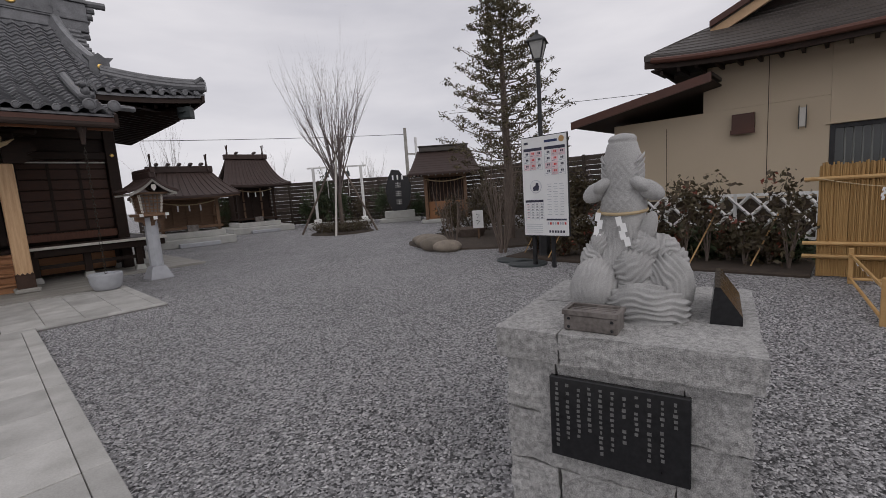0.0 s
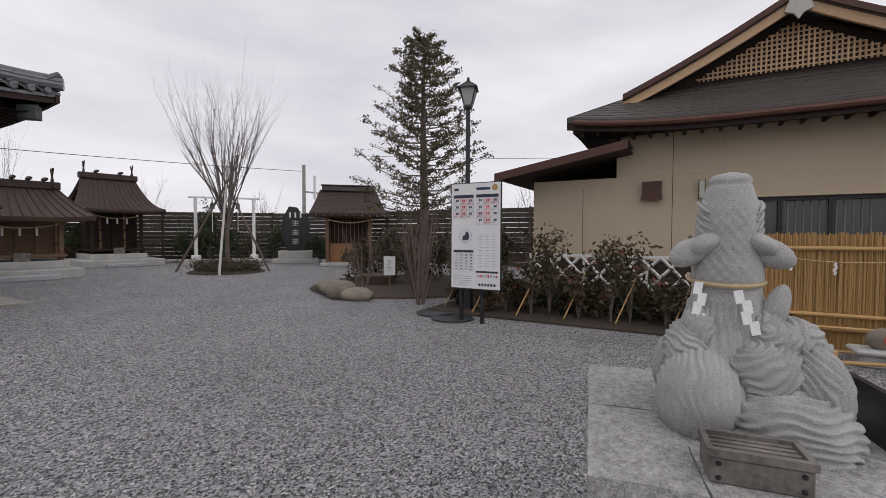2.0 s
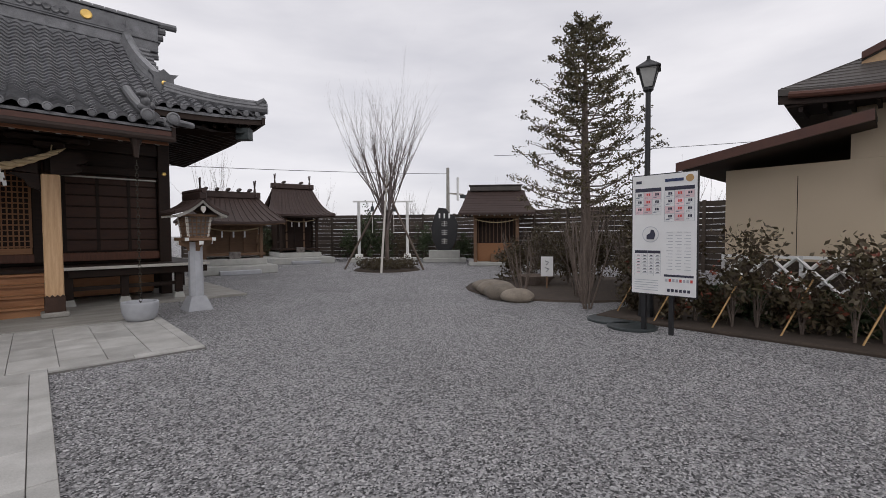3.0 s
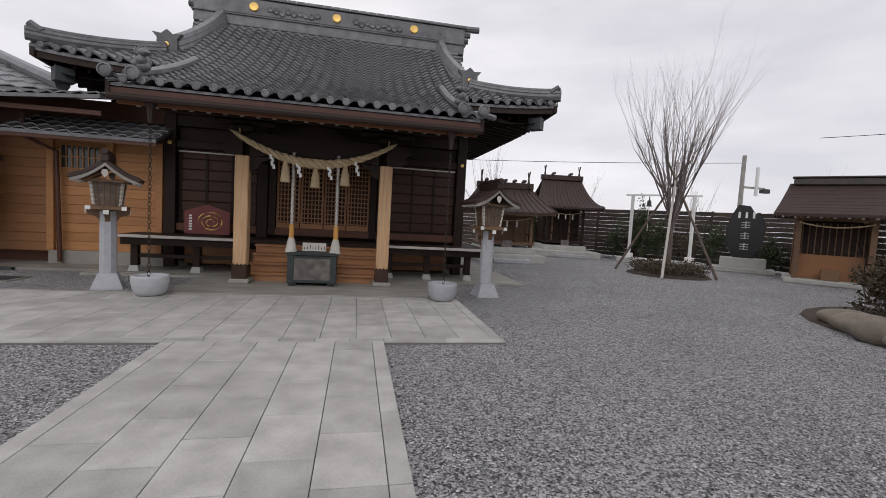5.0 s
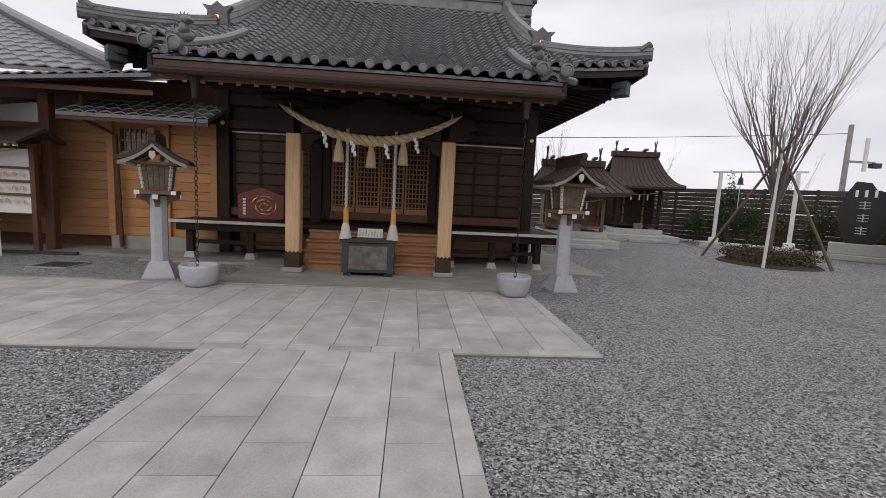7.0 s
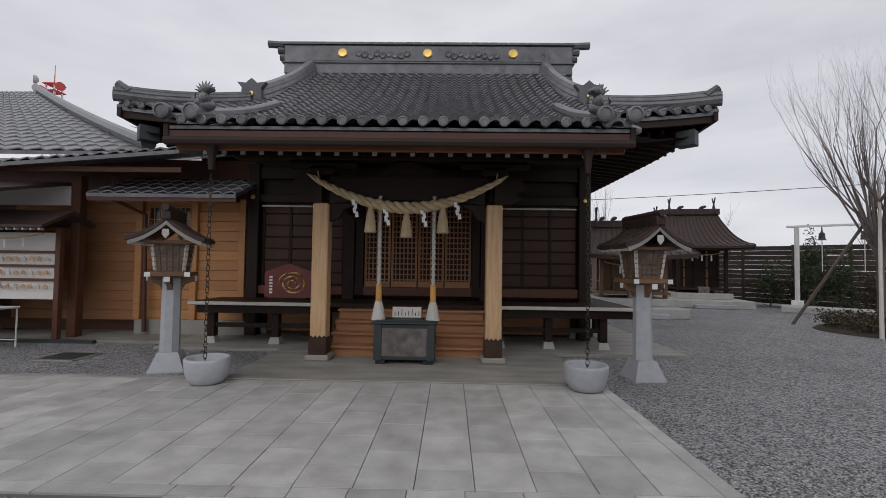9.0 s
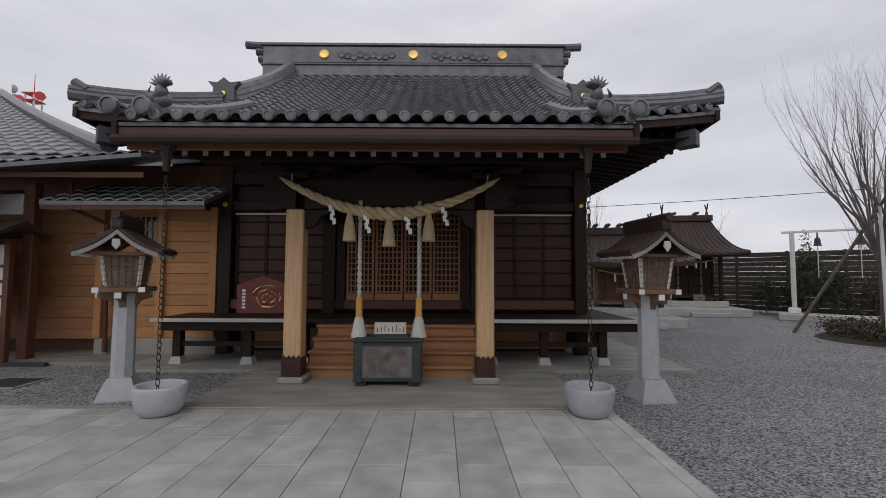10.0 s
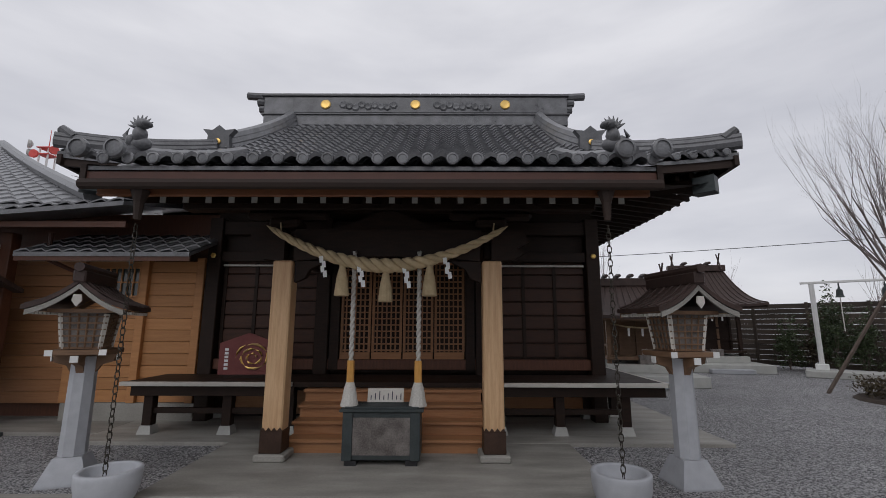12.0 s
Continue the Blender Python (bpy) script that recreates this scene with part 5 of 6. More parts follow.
part("rim", B(-0.065, -0.05, -0.11, 0.11, 0.066, 0.085), M_MUSEN, cb_)
part("rim", B(0.05, 0.065, -0.11, 0.11, 0.066, 0.085), M_MUSEN, cb_)
for y in (-0.11, 0.095):
    part("rim", B(-0.049, 0.049, y, y + 0.015, 0.066, 0.085), M_MUSEN, cb_)
for i in range(4):
    part("slat", B(-0.042 + i * 0.024, -0.026 + i * 0.024, -0.093, 0.093, 0.067, 0.076), M_MUSEN, cb_)
for y in (-0.085, 0.085):
    for z in (0.015, 0.05):
        part("rivet", LA([(0.007, 0), (0.004, 0.005)], 8), M_BLACK, cb_).matrix_basis = pose(-0.0605, y, z, 0, -90)
bs = part("small_black_stone", PR([(0.0, 0.0), (-0.11, 0.0), (-0.11, 0.035), (-0.035, 0.15), (-0.015, 0.15)], "x", 0.0, 0.42), M_BLKST, None, "long slanted wedge of polished black stone on the plinth")
bs.matrix_basis = pose(2.1, 0.88, PZ, 0, 0, 10.5) @ pose(-0.16, -0.31, 0.0)
tagged(bs, category="stone")

# ---- board fence round the yard ----
fence_line = [(6.0, 27.6), (13.2, 24.9), (17.9, 19.4), (17.9, 3.0), (17.9, -8.0)]
fn = thing("fence", 17.9, 19.4, 0, 0, "tall weathered dark board fence with horizontal boards", "fence", kind="structure")
for (x0, y0), (x1, y1) in zip(fence_line, fence_line[1:]):
    a, b = Vector((x0, y0, 0)), Vector((x1, y1, 0))
    L_ = (b - a).length
    n = max(1, round(L_ / 1.9))
    d = (b - a) / n
    rz = math.degrees(math.atan2(d.y, d.x))
    for i in range(n):
        o = a + d * i
        part("post", B(-0.05, 0.05, -0.06, 0.06, 0, 2.6), M_FENCE, fn).matrix_basis = world_of(fn).inverted() @ pose(o.x, o.y, 0, 0, 0, rz)
        for k in range(12):
            q = part("board", B(0.0, d.length, -0.015 + 0.03 * (k % 2), 0.01 + 0.03 * (k % 2), 0, 0.195), M_FENCE, fn)
            q.matrix_basis = world_of(fn).inverted() @ pose(o.x, o.y, 0.08 + k * 0.208 + random.uniform(-0.006, 0.006), 0, random.uniform(-0.25, 0.25), rz)


# ---- small shrines ----
def crossed_finials(t, w, y, z, m, h=0.55):
    for s in (-1, 1):
        for k in (-1, 1):
            part("crossed_finial", T([(s * w, y + k * 0.22, z - 0.35), (s * w, y - k * 0.16, z + h * 0.6)], [0.035, 0.028], 4), m, t, "forked roof finial")


def small_shrine(x, y, rz, half, depth, eave, ridge, label, logs, wall_m, flare=0.85, base=0.3, skirt_w=0.6):
    """A small shrine whose ridge runs along local x and which faces local -y."""
    t = thing("small_shrine", x, y, 0, rz, label, "shrine", "small shrines")
    part("stone_base", B(-half - skirt_w, half + skirt_w, -depth - 1.3, depth + 0.6, 0.0, base, 0.02), M_BASE, t, "pale stone base")
    part("upper_base", B(-half - 0.15, half + 0.15, -depth - 0.5, depth + 0.2, base, base + 0.24, 0.015), M_BASE, t)
    part("wall", B(-half, half, -depth * 0.4, depth, base + 0.45, eave + 0.25), wall_m, t)
    part("floor", B(-half - 0.12, half + 0.12, -depth - 0.35, depth, base + 0.36, base + 0.447), wall_m, t)
    for i in range(5):
        xx = -half + i * half / 2
        part("wall_stile", B(xx - 0.04, xx + 0.04, -depth * 0.4 - 0.05, -depth * 0.4 - 0.003, base + 0.45, eave + 0.1), M_SHRW if i % 2 else wall_m, t)
    for zz in (base + 0.8, base + 1.25, eave - 0.15):
        part("wall_rail", B(-half, half, -depth * 0.4 - 0.075, -depth * 0.4 - 0.052, zz, zz + 0.06), wall_m, t)
    for s in (-1, 1):
        part("porch_post", B(s * half - 0.06, s * half + 0.06, -depth - 0.25, -depth - 0.13, base + 0.24, eave - 0.02), wall_m, t)
        part("rail", B(s * half - 0.03, s * half + 0.03, -depth - 0.12, -depth * 0.4, base + 0.75, base + 0.8), wall_m, t)
    part("porch_beam", B(-half - 0.15, half + 0.15, -depth - 0.24, -depth - 0.14, eave - 0.16, eave - 0.02), wall_m, t)
    span = depth + 0.85

    def rp(u, v):
        """u along the ridge, v from -1 (front eave) to 1 (back)."""
        a = abs(v)
        return Vector((u * (half + 0.12 + 0.7 * a), v * span, ridge - (ridge - eave) * ((1 + flare) * a - flare * a * a) + 0.08 * abs(u) ** 3 * a))
    rf_ = part("roof", grid(bmesh.new(), rp, steps(-1, 1, 14), steps(-1, 1, 16), 0.09), M_LROOF, t, "dark copper sheet roof")
    for i in range(15):
        u = -0.98 + i * 0.14
        part("roof_seam", T([rp(u, v) + Vector((0, 0, 0.01)) for v in steps(-0.99, -0.02, 7)], 0.022, 5), M_LROOF, rf_)
    part("eave_board", grid(bmesh.new(), lambda u, v: rp(u, -0.97) + Vector((0, 0.03 * v, -0.09)), steps(-0.97, 0.97, 12), [0, 1], 0.07), wall_m, t)
    for s in (-1, 1):
        part("gable", PR([(-depth * 0.7, eave + 0.1), (depth * 0.7, eave + 0.1), (0, ridge - 0.12)], "x", s * (half - 0.02) - 0.03, s * (half - 0.02) + 0.03), wall_m, t)
        part("barge_board", grid(bmesh.new(), lambda u, v: rp(s * 0.97, v) + Vector((0.03 * u, 0, -0.09)), [0, 1], steps(-0.98, 0.98, 16), 0.1), wall_m, t)
    part("ridge", B(-half - 0.2, half + 0.2, -0.13, 0.13, ridge - 0.06, ridge + 0.2, 0.02), M_LROOF, t)
    for i in range(logs):
        xx = -half + 2 * half * (i + 0.5) / logs
        part("ridge_log", T([(xx, -0.3, ridge + 0.27), (xx, 0, ridge + 0.28), (xx, 0.3, ridge + 0.27)], [0.05, 0.075, 0.05], 8), M_LROOF, t, "short ridge log")
    crossed_finials(t, half, 0, ridge + 0.35, M_LROOF)
    part("rope", T([(-half + 2 * half * u, -depth - 0.2, eave - 0.2 - 0.3 * u * (1 - u) * 2) for u in steps(0, 1, 8)], 0.025, 6), M_ROPE, t)
    for u in (0.3, 0.5, 0.7):
        part("streamer", B(-half + 2 * half * u - 0.03, -half + 2 * half * u + 0.03, -depth - 0.21, -depth - 0.205, eave - 0.6, eave - 0.36), M_PAPER, t)
    part("offering_box", B(-0.2, 0.2, -depth - 0.45, -depth - 0.27, base + 0.24, base + 0.5, 0.01), M_MUSEN, t)
    part("step_stone", B(-0.7, 0.7, -depth - 1.6, -depth - 1.31, 0.0, 0.16, 0.02), M_LANT, t)
    return t


small_shrine(10.5, 24.2, -10, 0.9, 0.95, 2.45, 3.95, "small dark timber shrine with a curved copper roof and forked finials", 2, M_DARK)
small_shrine(6.1, 20.4, -8, 1.0, 0.75, 1.95, 3.0, "long low timber shrine with ridge logs and forked finials", 5, M_SHRW, flare=0.3, skirt_w=0.35)

# tiled roof hut
ht = thing("roofed_hut", 16.3, 15.0, 0, -48, "small open timber shrine hut with a brown hipped roof", "hut")
part("stone_base", B(-1.25, 1.25, -1.2, 1.1, 0.0, 0.15, 0.02), M_BASE, ht)
for x in (-0.95, 0.95):
    for y in (-0.75, 0.85):
        part("post", B(x - 0.08, x + 0.08, y - 0.08, y + 0.08, 0.15, 2.2, 0.01), M_SHRW, ht)
part("back_wall", B(-0.95, 0.95, 0.82, 0.9, 0.15, 2.2), M_DARK, ht)
for s in (-1, 1):
    part("side_wall", B(s * 0.93 - 0.02, s * 0.93 + 0.02, -0.66, 0.76, 0.15, 2.2), M_SHRW, ht)
part("front_board", B(-0.86, 0.86, -0.3, -0.25, 0.15, 1.0), M_STEP, ht)
part("door_lattice_frame", B(-0.86, 0.86, -0.28, -0.22, 1.003, 2.1), M_DARK, ht)
for i in range(10):
    part("lattice_bar", B(-0.83 + i * 0.18, -0.8 + i * 0.18, -0.32, -0.283, 1.003, 2.1), M_SHRW, ht)
part("coin_box", B(-0.25, 0.25, -0.75, -0.45, 0.15, 0.5, 0.01), M_SHRW, ht)
part("head_beam", B(-1.05, 1.05, -0.83, -0.67, 2.203, 2.36), M_SHRW, ht)
part("head_beam", B(-1.05, 1.05, 0.77, 0.93, 2.203, 2.36), M_SHRW, ht)


def hut_pt(u, v):
    a = abs(v)
    return Vector((u * (1.3 + 0.4 * a), v * 1.35, 3.5 - 1.13 * a + 0.12 * a * (1 - a) * -2))


hr_ = part("roof", grid(bmesh.new(), hut_pt, steps(-1, 1, 10), steps(-1, 1, 12), 0.09), M_LROOF, ht, "brown sheet roof in narrow courses")
for k in range(9):
    v = -0.99 + k * 0.11
    part("roof_course", grid(bmesh.new(), lambda u, w: hut_pt(u, v + 0.01 * w) + Vector((0, 0, 0.012)), [-1, 0, 1], [0, 1], 0.012), M_LROOF, hr_)
for i in range(20):
    x = -1.6 + i * 3.2 / 19
    part("rafter_end", B(x - 0.03, x + 0.03, -1.3, -1.0, 2.24, 2.31), M_EDGE if i % 2 else M_SHRW, ht)
part("ridge", B(-1.2, 1.2, -0.16, 0.16, 3.44, 3.68, 0.03), M_METAL, ht)
part("ridge_cap", B(-1.25, 1.25, -0.2, 0.2, 3.683, 3.74, 0.02), M_METAL, ht)
part("rope", T([(-0.95 + 1.9 * u, -0.86, 2.1 - 0.6 * u * (1 - u)) for u in steps(0, 1, 8)], 0.025, 6), M_ROPE, ht)

# inscribed stone monument
mo = thing("stone_monument", 15.9, 18.1, 0, -45, "dark upright stone slab with pale characters on a stepped base", "monument")
part("lower_step", B(-1.1, 1.1, -0.6, 0.6, 0, 0.2, 0.02), M_BASE, mo)
part("upper_step", B(-0.8, 0.8, -0.4, 0.4, 0.2, 0.6, 0.02), M_BASE, mo)
ms = bmesh.new()
prism(ms, [(-0.35, 0.6), (0.35, 0.6), (0.62, 1.2), (0.7, 1.9), (0.55, 2.35), (0.3, 2.45), (0.1, 2.75), (-0.3, 2.8), (-0.5, 2.4), (-0.68, 1.8), (-0.6, 1.1)], "y", -0.1, 0.12)
part("slab", ms, M_BLKST, mo, "dark polished slab")
for k in range(3):
    for q in range(3):
        part("character_stroke", B(-0.15, 0.15, -0.108, -0.103, 2.05 - k * 0.45 - q * 0.1, 2.08 - k * 0.45 - q * 0.1), M_CARVE, mo)
    part("character_stroke", B(-0.02, 0.02, -0.109, -0.104, 1.83 - k * 0.45, 2.12 - k * 0.45), M_CARVE, mo)
for x in (-0.25, 0, 0.25):
    part("paper_streamer_strip", B(x - 0.04, x + 0.04, -0.12, -0.112, 2.25, 2.5), M_PAPER, mo)

# white bell frame on a stone base
bf = thing("white_bell_frame", 13.6, 20.3, 0, -40, "white painted two-post frame hung with small bells", "bell frame")
part("stone_base", B(-1.7, 1.7, -0.6, 0.5, 0, 0.22, 0.02), M_BASE, bf)
for x in (-1.25, 1.25):
    part("foot", B(x - 0.18, x + 0.18, -0.18, 0.18, 0.22, 0.42, 0.02), M_WHITE, bf)
    part("post", T([(x, 0, 0.42), (x, 0, 3.1)], 0.075, 12), M_WHITE, bf)
part("crossbar", B(-1.55, 1.55, -0.05, 0.05, 3.1, 3.18, 0.01), M_WHITE, bf)
for x in (-0.55, 0.55):
    bl_ = part("bell", LA([(0.13, 2.62), (0.1, 2.68), (0.085, 2.86), (0.03, 2.92), (0.015, 3.1)], 12, c=(x, 0, 0)), M_PATINA, bf, "dark bronze bell")
    part("bell_rope", T([(x, 0, 2.66), (x, 0, 1.5)], 0.015, 5), M_CORD, bl_)

# boulders beside the path
for i, (x, y, sx, sy, sz, rz) in enumerate(((8.6, 8.75, 0.38, 0.45, 0.18, 20), (8.25, 8.25, 0.38, 0.48, 0.2, 10), (7.85, 7.75, 0.33, 0.44, 0.19, 0), (7.8, 7.3, 0.27, 0.36, 0.16, 30))):
    boulder("lifting_stone", x, y, sz * 0.75, sx, sy, sz, ("large tan", "rounded tan", "dark brown", "smooth grey-tan")[i] + " river boulder on the gravel", "boulder", "lifting stones", seed=i * 3.7, rz=rz)
sp = thing("small_sign_post", 9.75, 7.85, 0, -55, "small white sign on a thin post beside the boulders", "sign")
part("post", B(-0.02, 0.02, 0.0, 0.03, 0, 0.72), M_SHRW, sp)
part("board", B(-0.15, 0.15, -0.02, -0.002, 0.36, 0.86, 0.004), M_PAPER, sp)
for k in range(2):
    part("writing", T([(-0.05, -0.024, 0.75 - k * 0.17), (0.05, -0.024, 0.72 - k * 0.17), (-0.03, -0.024, 0.64 - k * 0.17)], 0.008, 4), M_INK, sp)
dp = thing("dark_planter_tub", 10.3, 8.6, 0, 0, "low dark round planter tub", "planter")
part("tub", LA([(0.35, 0), (0.5, 0.3), (0.46, 0.3), (0.4, 0.22)], 18), M_BARK, dp)

# ---- trees and bushes ----
def leaf_cloud(name, parent, material, centres, n, spread, size, seed, flat=1.0, inworld=True):
    """Many small leaves round the given points; one part of kind stuff."""
    rnd = np.random.RandomState(seed)
    c = np.array([tuple(p) for p in centres])
    k = len(c) * n
    base = np.repeat(c, n, axis=0) + rnd.normal(0, 1, (k, 3)) * np.array([spread, spread, spread * flat])
    u = rnd.normal(0, 1, (k, 3))
    u /= np.linalg.norm(u, axis=1)[:, None]
    w = np.cross(u, rnd.normal(0, 1, (k, 3)))
    w /= np.linalg.norm(w, axis=1)[:, None]
    s = (size * rnd.uniform(0.6, 1.4, k))[:, None]
    v = np.stack([base - u * s, base + w * s * 0.45, base + u * s, base - w * s * 0.45], 1).reshape(-1, 3)
    f = np.arange(k * 4).reshape(-1, 4)
    me = bpy.data.meshes.new(name)
    me.from_pydata(v.tolist(), [], f.tolist())
    me.materials.append(material)
    return tagged(part(name, me, material, parent, inworld=inworld), kind="stuff")


def grow(bm, p, d, length, r, level, rnd, tips, bend=0.25, up=0.25, kids=(3, 5), sides=5, spread=0.5):
    """One limb and its finer limbs."""
    pts, rad = [p], [r]
    n = 4
    for i in range(n):
        d = (d + Vector((rnd.uniform(-1, 1), rnd.uniform(-1, 1), rnd.uniform(-0.5, 1))) * bend * 0.35 + Vector((0, 0, up * 0.25))).normalized()
        p = p + d * length / n
        pts.append(p)
        rad.append(r * (1 - 0.62 * (i + 1) / n))
    tube(bm, pts, rad, max(3, sides), caps=False)
    tips.append(p)
    if level:
        for k in range(rnd.randint(*kids)):
            i = rnd.randint(1, n)
            q = (d + Vector((rnd.uniform(-1, 1), rnd.uniform(-1, 1), rnd.uniform(-0.1, 0.8))) * spread).normalized()
            grow(bm, pts[i], q, length * rnd.uniform(0.45, 0.75), rad[i] * 0.62, level - 1, rnd, tips, bend, up, kids, sides - 1, spread)


# bare vase-shaped tree on tripod stakes
rnd = random.Random(4)
vt = thing("bare_tree", 10.75, 16.05, 0, 0, "leafless young tree with a vase of fine upright branches", "tree")
bm = bmesh.new()
tips = []
tube(bm, [(10.75, 16.05, 0), (10.75, 16.05, 0.6), (10.75, 16.05, 1.9)], [0.1, 0.085, 0.075], 8)
part("trunk", bm, M_BARK, vt, inworld=True)
for k in range(20):
    a = k * 2.4
    lean = 0.08 + 0.46 * ((k * 0.7071) % 1)
    bm = bmesh.new()
    grow(bm, Vector((10.75 + 0.05 * math.cos(a), 16.05 + 0.05 * math.sin(a), 1.5 + 0.7 * rnd.random())), Vector((lean * math.cos(a), lean * math.sin(a), 1)).normalized(), 2.6 + 0.7 * rnd.random(), 0.034, 3, rnd, tips, 0.26, 0.03, (3, 4), 5, 0.42)
    part("limb", bm, M_TWIG, vt, inworld=True)
for (x, y) in ((9.68, 14.95), (9.66, 17.5), (11.75, 14.95)):
    tagged(part("support_stake", T([(x, y, 0), (10.75 + (10.75 - x) * 0.2, 16.05 + (16.05 - y) * 0.2, 3.95)], [0.045, 0.035], 7), M_BARK if x != 9.68 else M_EDGE, None, "slanted timber stake propping the bare tree"), category="stake", group="tree stakes")
cs = [Vector((10.75 + 1.15 * math.cos(a) * q, 16.05 + 1.15 * math.sin(a) * q, 0.2 + 0.1 * rnd.random())) for a, q in ((i * 2.4, math.sqrt(i / 70)) for i in range(70))]
sh = thing("low_shrub_ring", 10.75, 16.05, 0, 0, "low clipped brown-green shrubs round the bare tree", "shrub")
part("soil", LA([(1.35, 0.0), (1.25, 0.06), (0.4, 0.1)], 20, c=(10.75, 16.05, 0)), M_SOIL, sh, inworld=True)
leaf_cloud("foliage", sh, M_BUSH, cs, 70, 0.12, 0.04, 3)

# tall conifer behind the sign
ct = thing("conifer", 10.1, 7.0, 0, 0, "tall sparse conifer with dull green and brown needles", "tree")
part("trunk", T([(10.1, 7.0, 0), (10.12, 7.0, 2), (10.08, 7.02, 4.2), (10.1, 7.0, 6.6)], [0.14, 0.12, 0.075, 0.012], 8), M_BARK, ct, inworld=True)
rnd = random.Random(11)
cl = []
for k in range(120):
    z = 1.7 + 4.75 * (k / 119) ** 0.9
    a = k * 2.4 + rnd.uniform(-0.3, 0.3)
    ln = (2.0 * (1 - (z - 1.7) / 5.4) ** 0.85 + 0.12) * rnd.uniform(0.6, 1.12)
    if z < 2.8:
        ln *= 0.7 + 0.3 * (z - 1.9)
    rise = 0.3 + 0.25 * rnd.random()
    pts = [Vector((10.1 + ln * q * math.cos(a), 7.0 + ln * q * math.sin(a), z + ln * (rise * q * q - 0.1 * q))) for q in (0, 0.35, 0.7, 1)]
    bm = bmesh.new()
    tube(bm, pts, [0.022, 0.017, 0.011, 0.004], 4, caps=False)
    for q in range(5):
        f = 0.3 + 0.14 * q
        o = pts[1].lerp(pts[3], (f - 0.3) / 0.7)
        sd = 1 if q % 2 else -1
        e = o + Vector((math.cos(a + sd * 0.8) * 0.3, math.sin(a + sd * 0.8) * 0.3, 0.1)) * ln * 0.55
        tube(bm, [o, o.lerp(e, 0.5) + Vector((0, 0, 0.02)), e], [0.009, 0.006, 0.002], 3, caps=False)
        if rnd.random() < 0.62:
            cl += [o.lerp(e, 0.55), o.lerp(e, 0.9)]
    cl += [pts[2], pts[3], pts[1].lerp(pts[2], 0.5)]
    part("branch", bm, M_BARK, ct, inworld=True)
leaf_cloud("crown", ct, M_NEEDLE, cl, 15, 0.06, 0.038, 21, 0.6)

# bare shrubs and saplings round the conifer
rnd = random.Random(8)
for i, (x, y, h, n) in enumerate(((8.55, 6.15, 2.7, 6), (8.0, 5.8, 2.3, 5), (9.1, 6.6, 2.4, 6), (8.4, 7.6, 1.9, 5), (9.6, 5.6, 2.2, 6), (11.2, 9.4, 1.6, 6), (12.4, 11.0, 1.6, 6))):
    t = thing("bare_shrub", x, y, 0, 0, "leafless brown shrub with thin upright stems", "shrub", "bare shrubs")
    bm = bmesh.new()
    tips = []
    for k in range(n):
        a = k * 2.4
        grow(bm, Vector((x + 0.06 * math.cos(a), y + 0.06 * math.sin(a), 0)), Vector((0.3 * math.cos(a), 0.3 * math.sin(a), 1)).normalized(), h * 0.62, 0.02, 2, rnd, tips, 0.2, 0.25, (2, 4), 5, 0.5)
    tagged(part("stem_growth", bm, M_BARK, t, inworld=True), kind="stuff")


def bush(x, y, h, r, n, seed, label, m=None, name="bush", leaf=0.045, group="", red=0, dens=26):
    rr = random.Random(seed)
    t = thing(name, x, y, 0, 0, label, "bush", group)
    bm = bmesh.new()
    tips = []
    for k in range(5):
        a = k * 2.4 + seed
        grow(bm, Vector((x, y, 0)), Vector((0.45 * math.cos(a) * r / h, 0.45 * math.sin(a) * r / h, 1)).normalized(), h * 0.7, 0.014, 2, rr, tips, 0.25, 0.2, (2, 3), 4, 0.6)
    tagged(part("stem_growth", bm, M_BARK, t, inworld=True), kind="stuff")
    cs = [p for p in tips if p.z > h * 0.15] + [Vector((x + rr.uniform(-r, r) * 0.8, y + rr.uniform(-r, r) * 0.8, rr.uniform(0.15, 0.95) * h)) for _ in range(n)]
    leaf_cloud("foliage", t, m or M_LEAF, cs, dens, 0.075, leaf, seed)
    if red:
        leaf_cloud("red_leaves", t, M_LEAFR, [rr.choice(cs) for _ in range(red)], 8, 0.06, leaf, seed + 1)
    return t


bd = part("planting_bed", B(7.35, 9.9, 0.5, 5.3, -0.02, 0.05, 0.02), M_SOIL, None, "dark soil planting bed along the house")
tagged(bd, category="planting bed", kind="structure")
bd = part("planting_bed", LA([(3.0, -0.02), (2.9, 0.04), (1.5, 0.06)], 24, c=(10.9, 7.9, 0), sy=0.9), M_SOIL, None, "dark soil bed under the conifer")
tagged(bd, category="planting bed", kind="structure")
for i in range(17):
    y = 0.75 + i * 0.265
    x = 7.75 + 0.5 * ((i * 0.618) % 1)
    h = (1.05, 0.42, 0.66, 0.4, 1.1)[i % 5] * (1.0 if y < 3.6 else 0.85)
    bush(x, y, h, 0.2, 3, 30 + i, "evergreen bush with bronze and reddish leaves in the bed", M_BUSH, group="bed bushes", red=4 if i % 2 else 1, dens=9)
    if i % 3 == 1:
        tagged(part("cane_stake", T([(x - 0.3, y + 0.2, 0), (x + 0.05, y - 0.1, 0.8)], 0.012, 5), M_BAMB, None, "thin slanted cane propping a bush"), category="cane", group="bush canes")
for i in range(10):
    bush(8.3 + 0.6 * ((i * 0.37) % 1), 0.8 + i * 0.33, 0.35, 0.22, 8, 70 + i, "low dark evergreen bush in the bed", M_LEAF, group="low bushes")
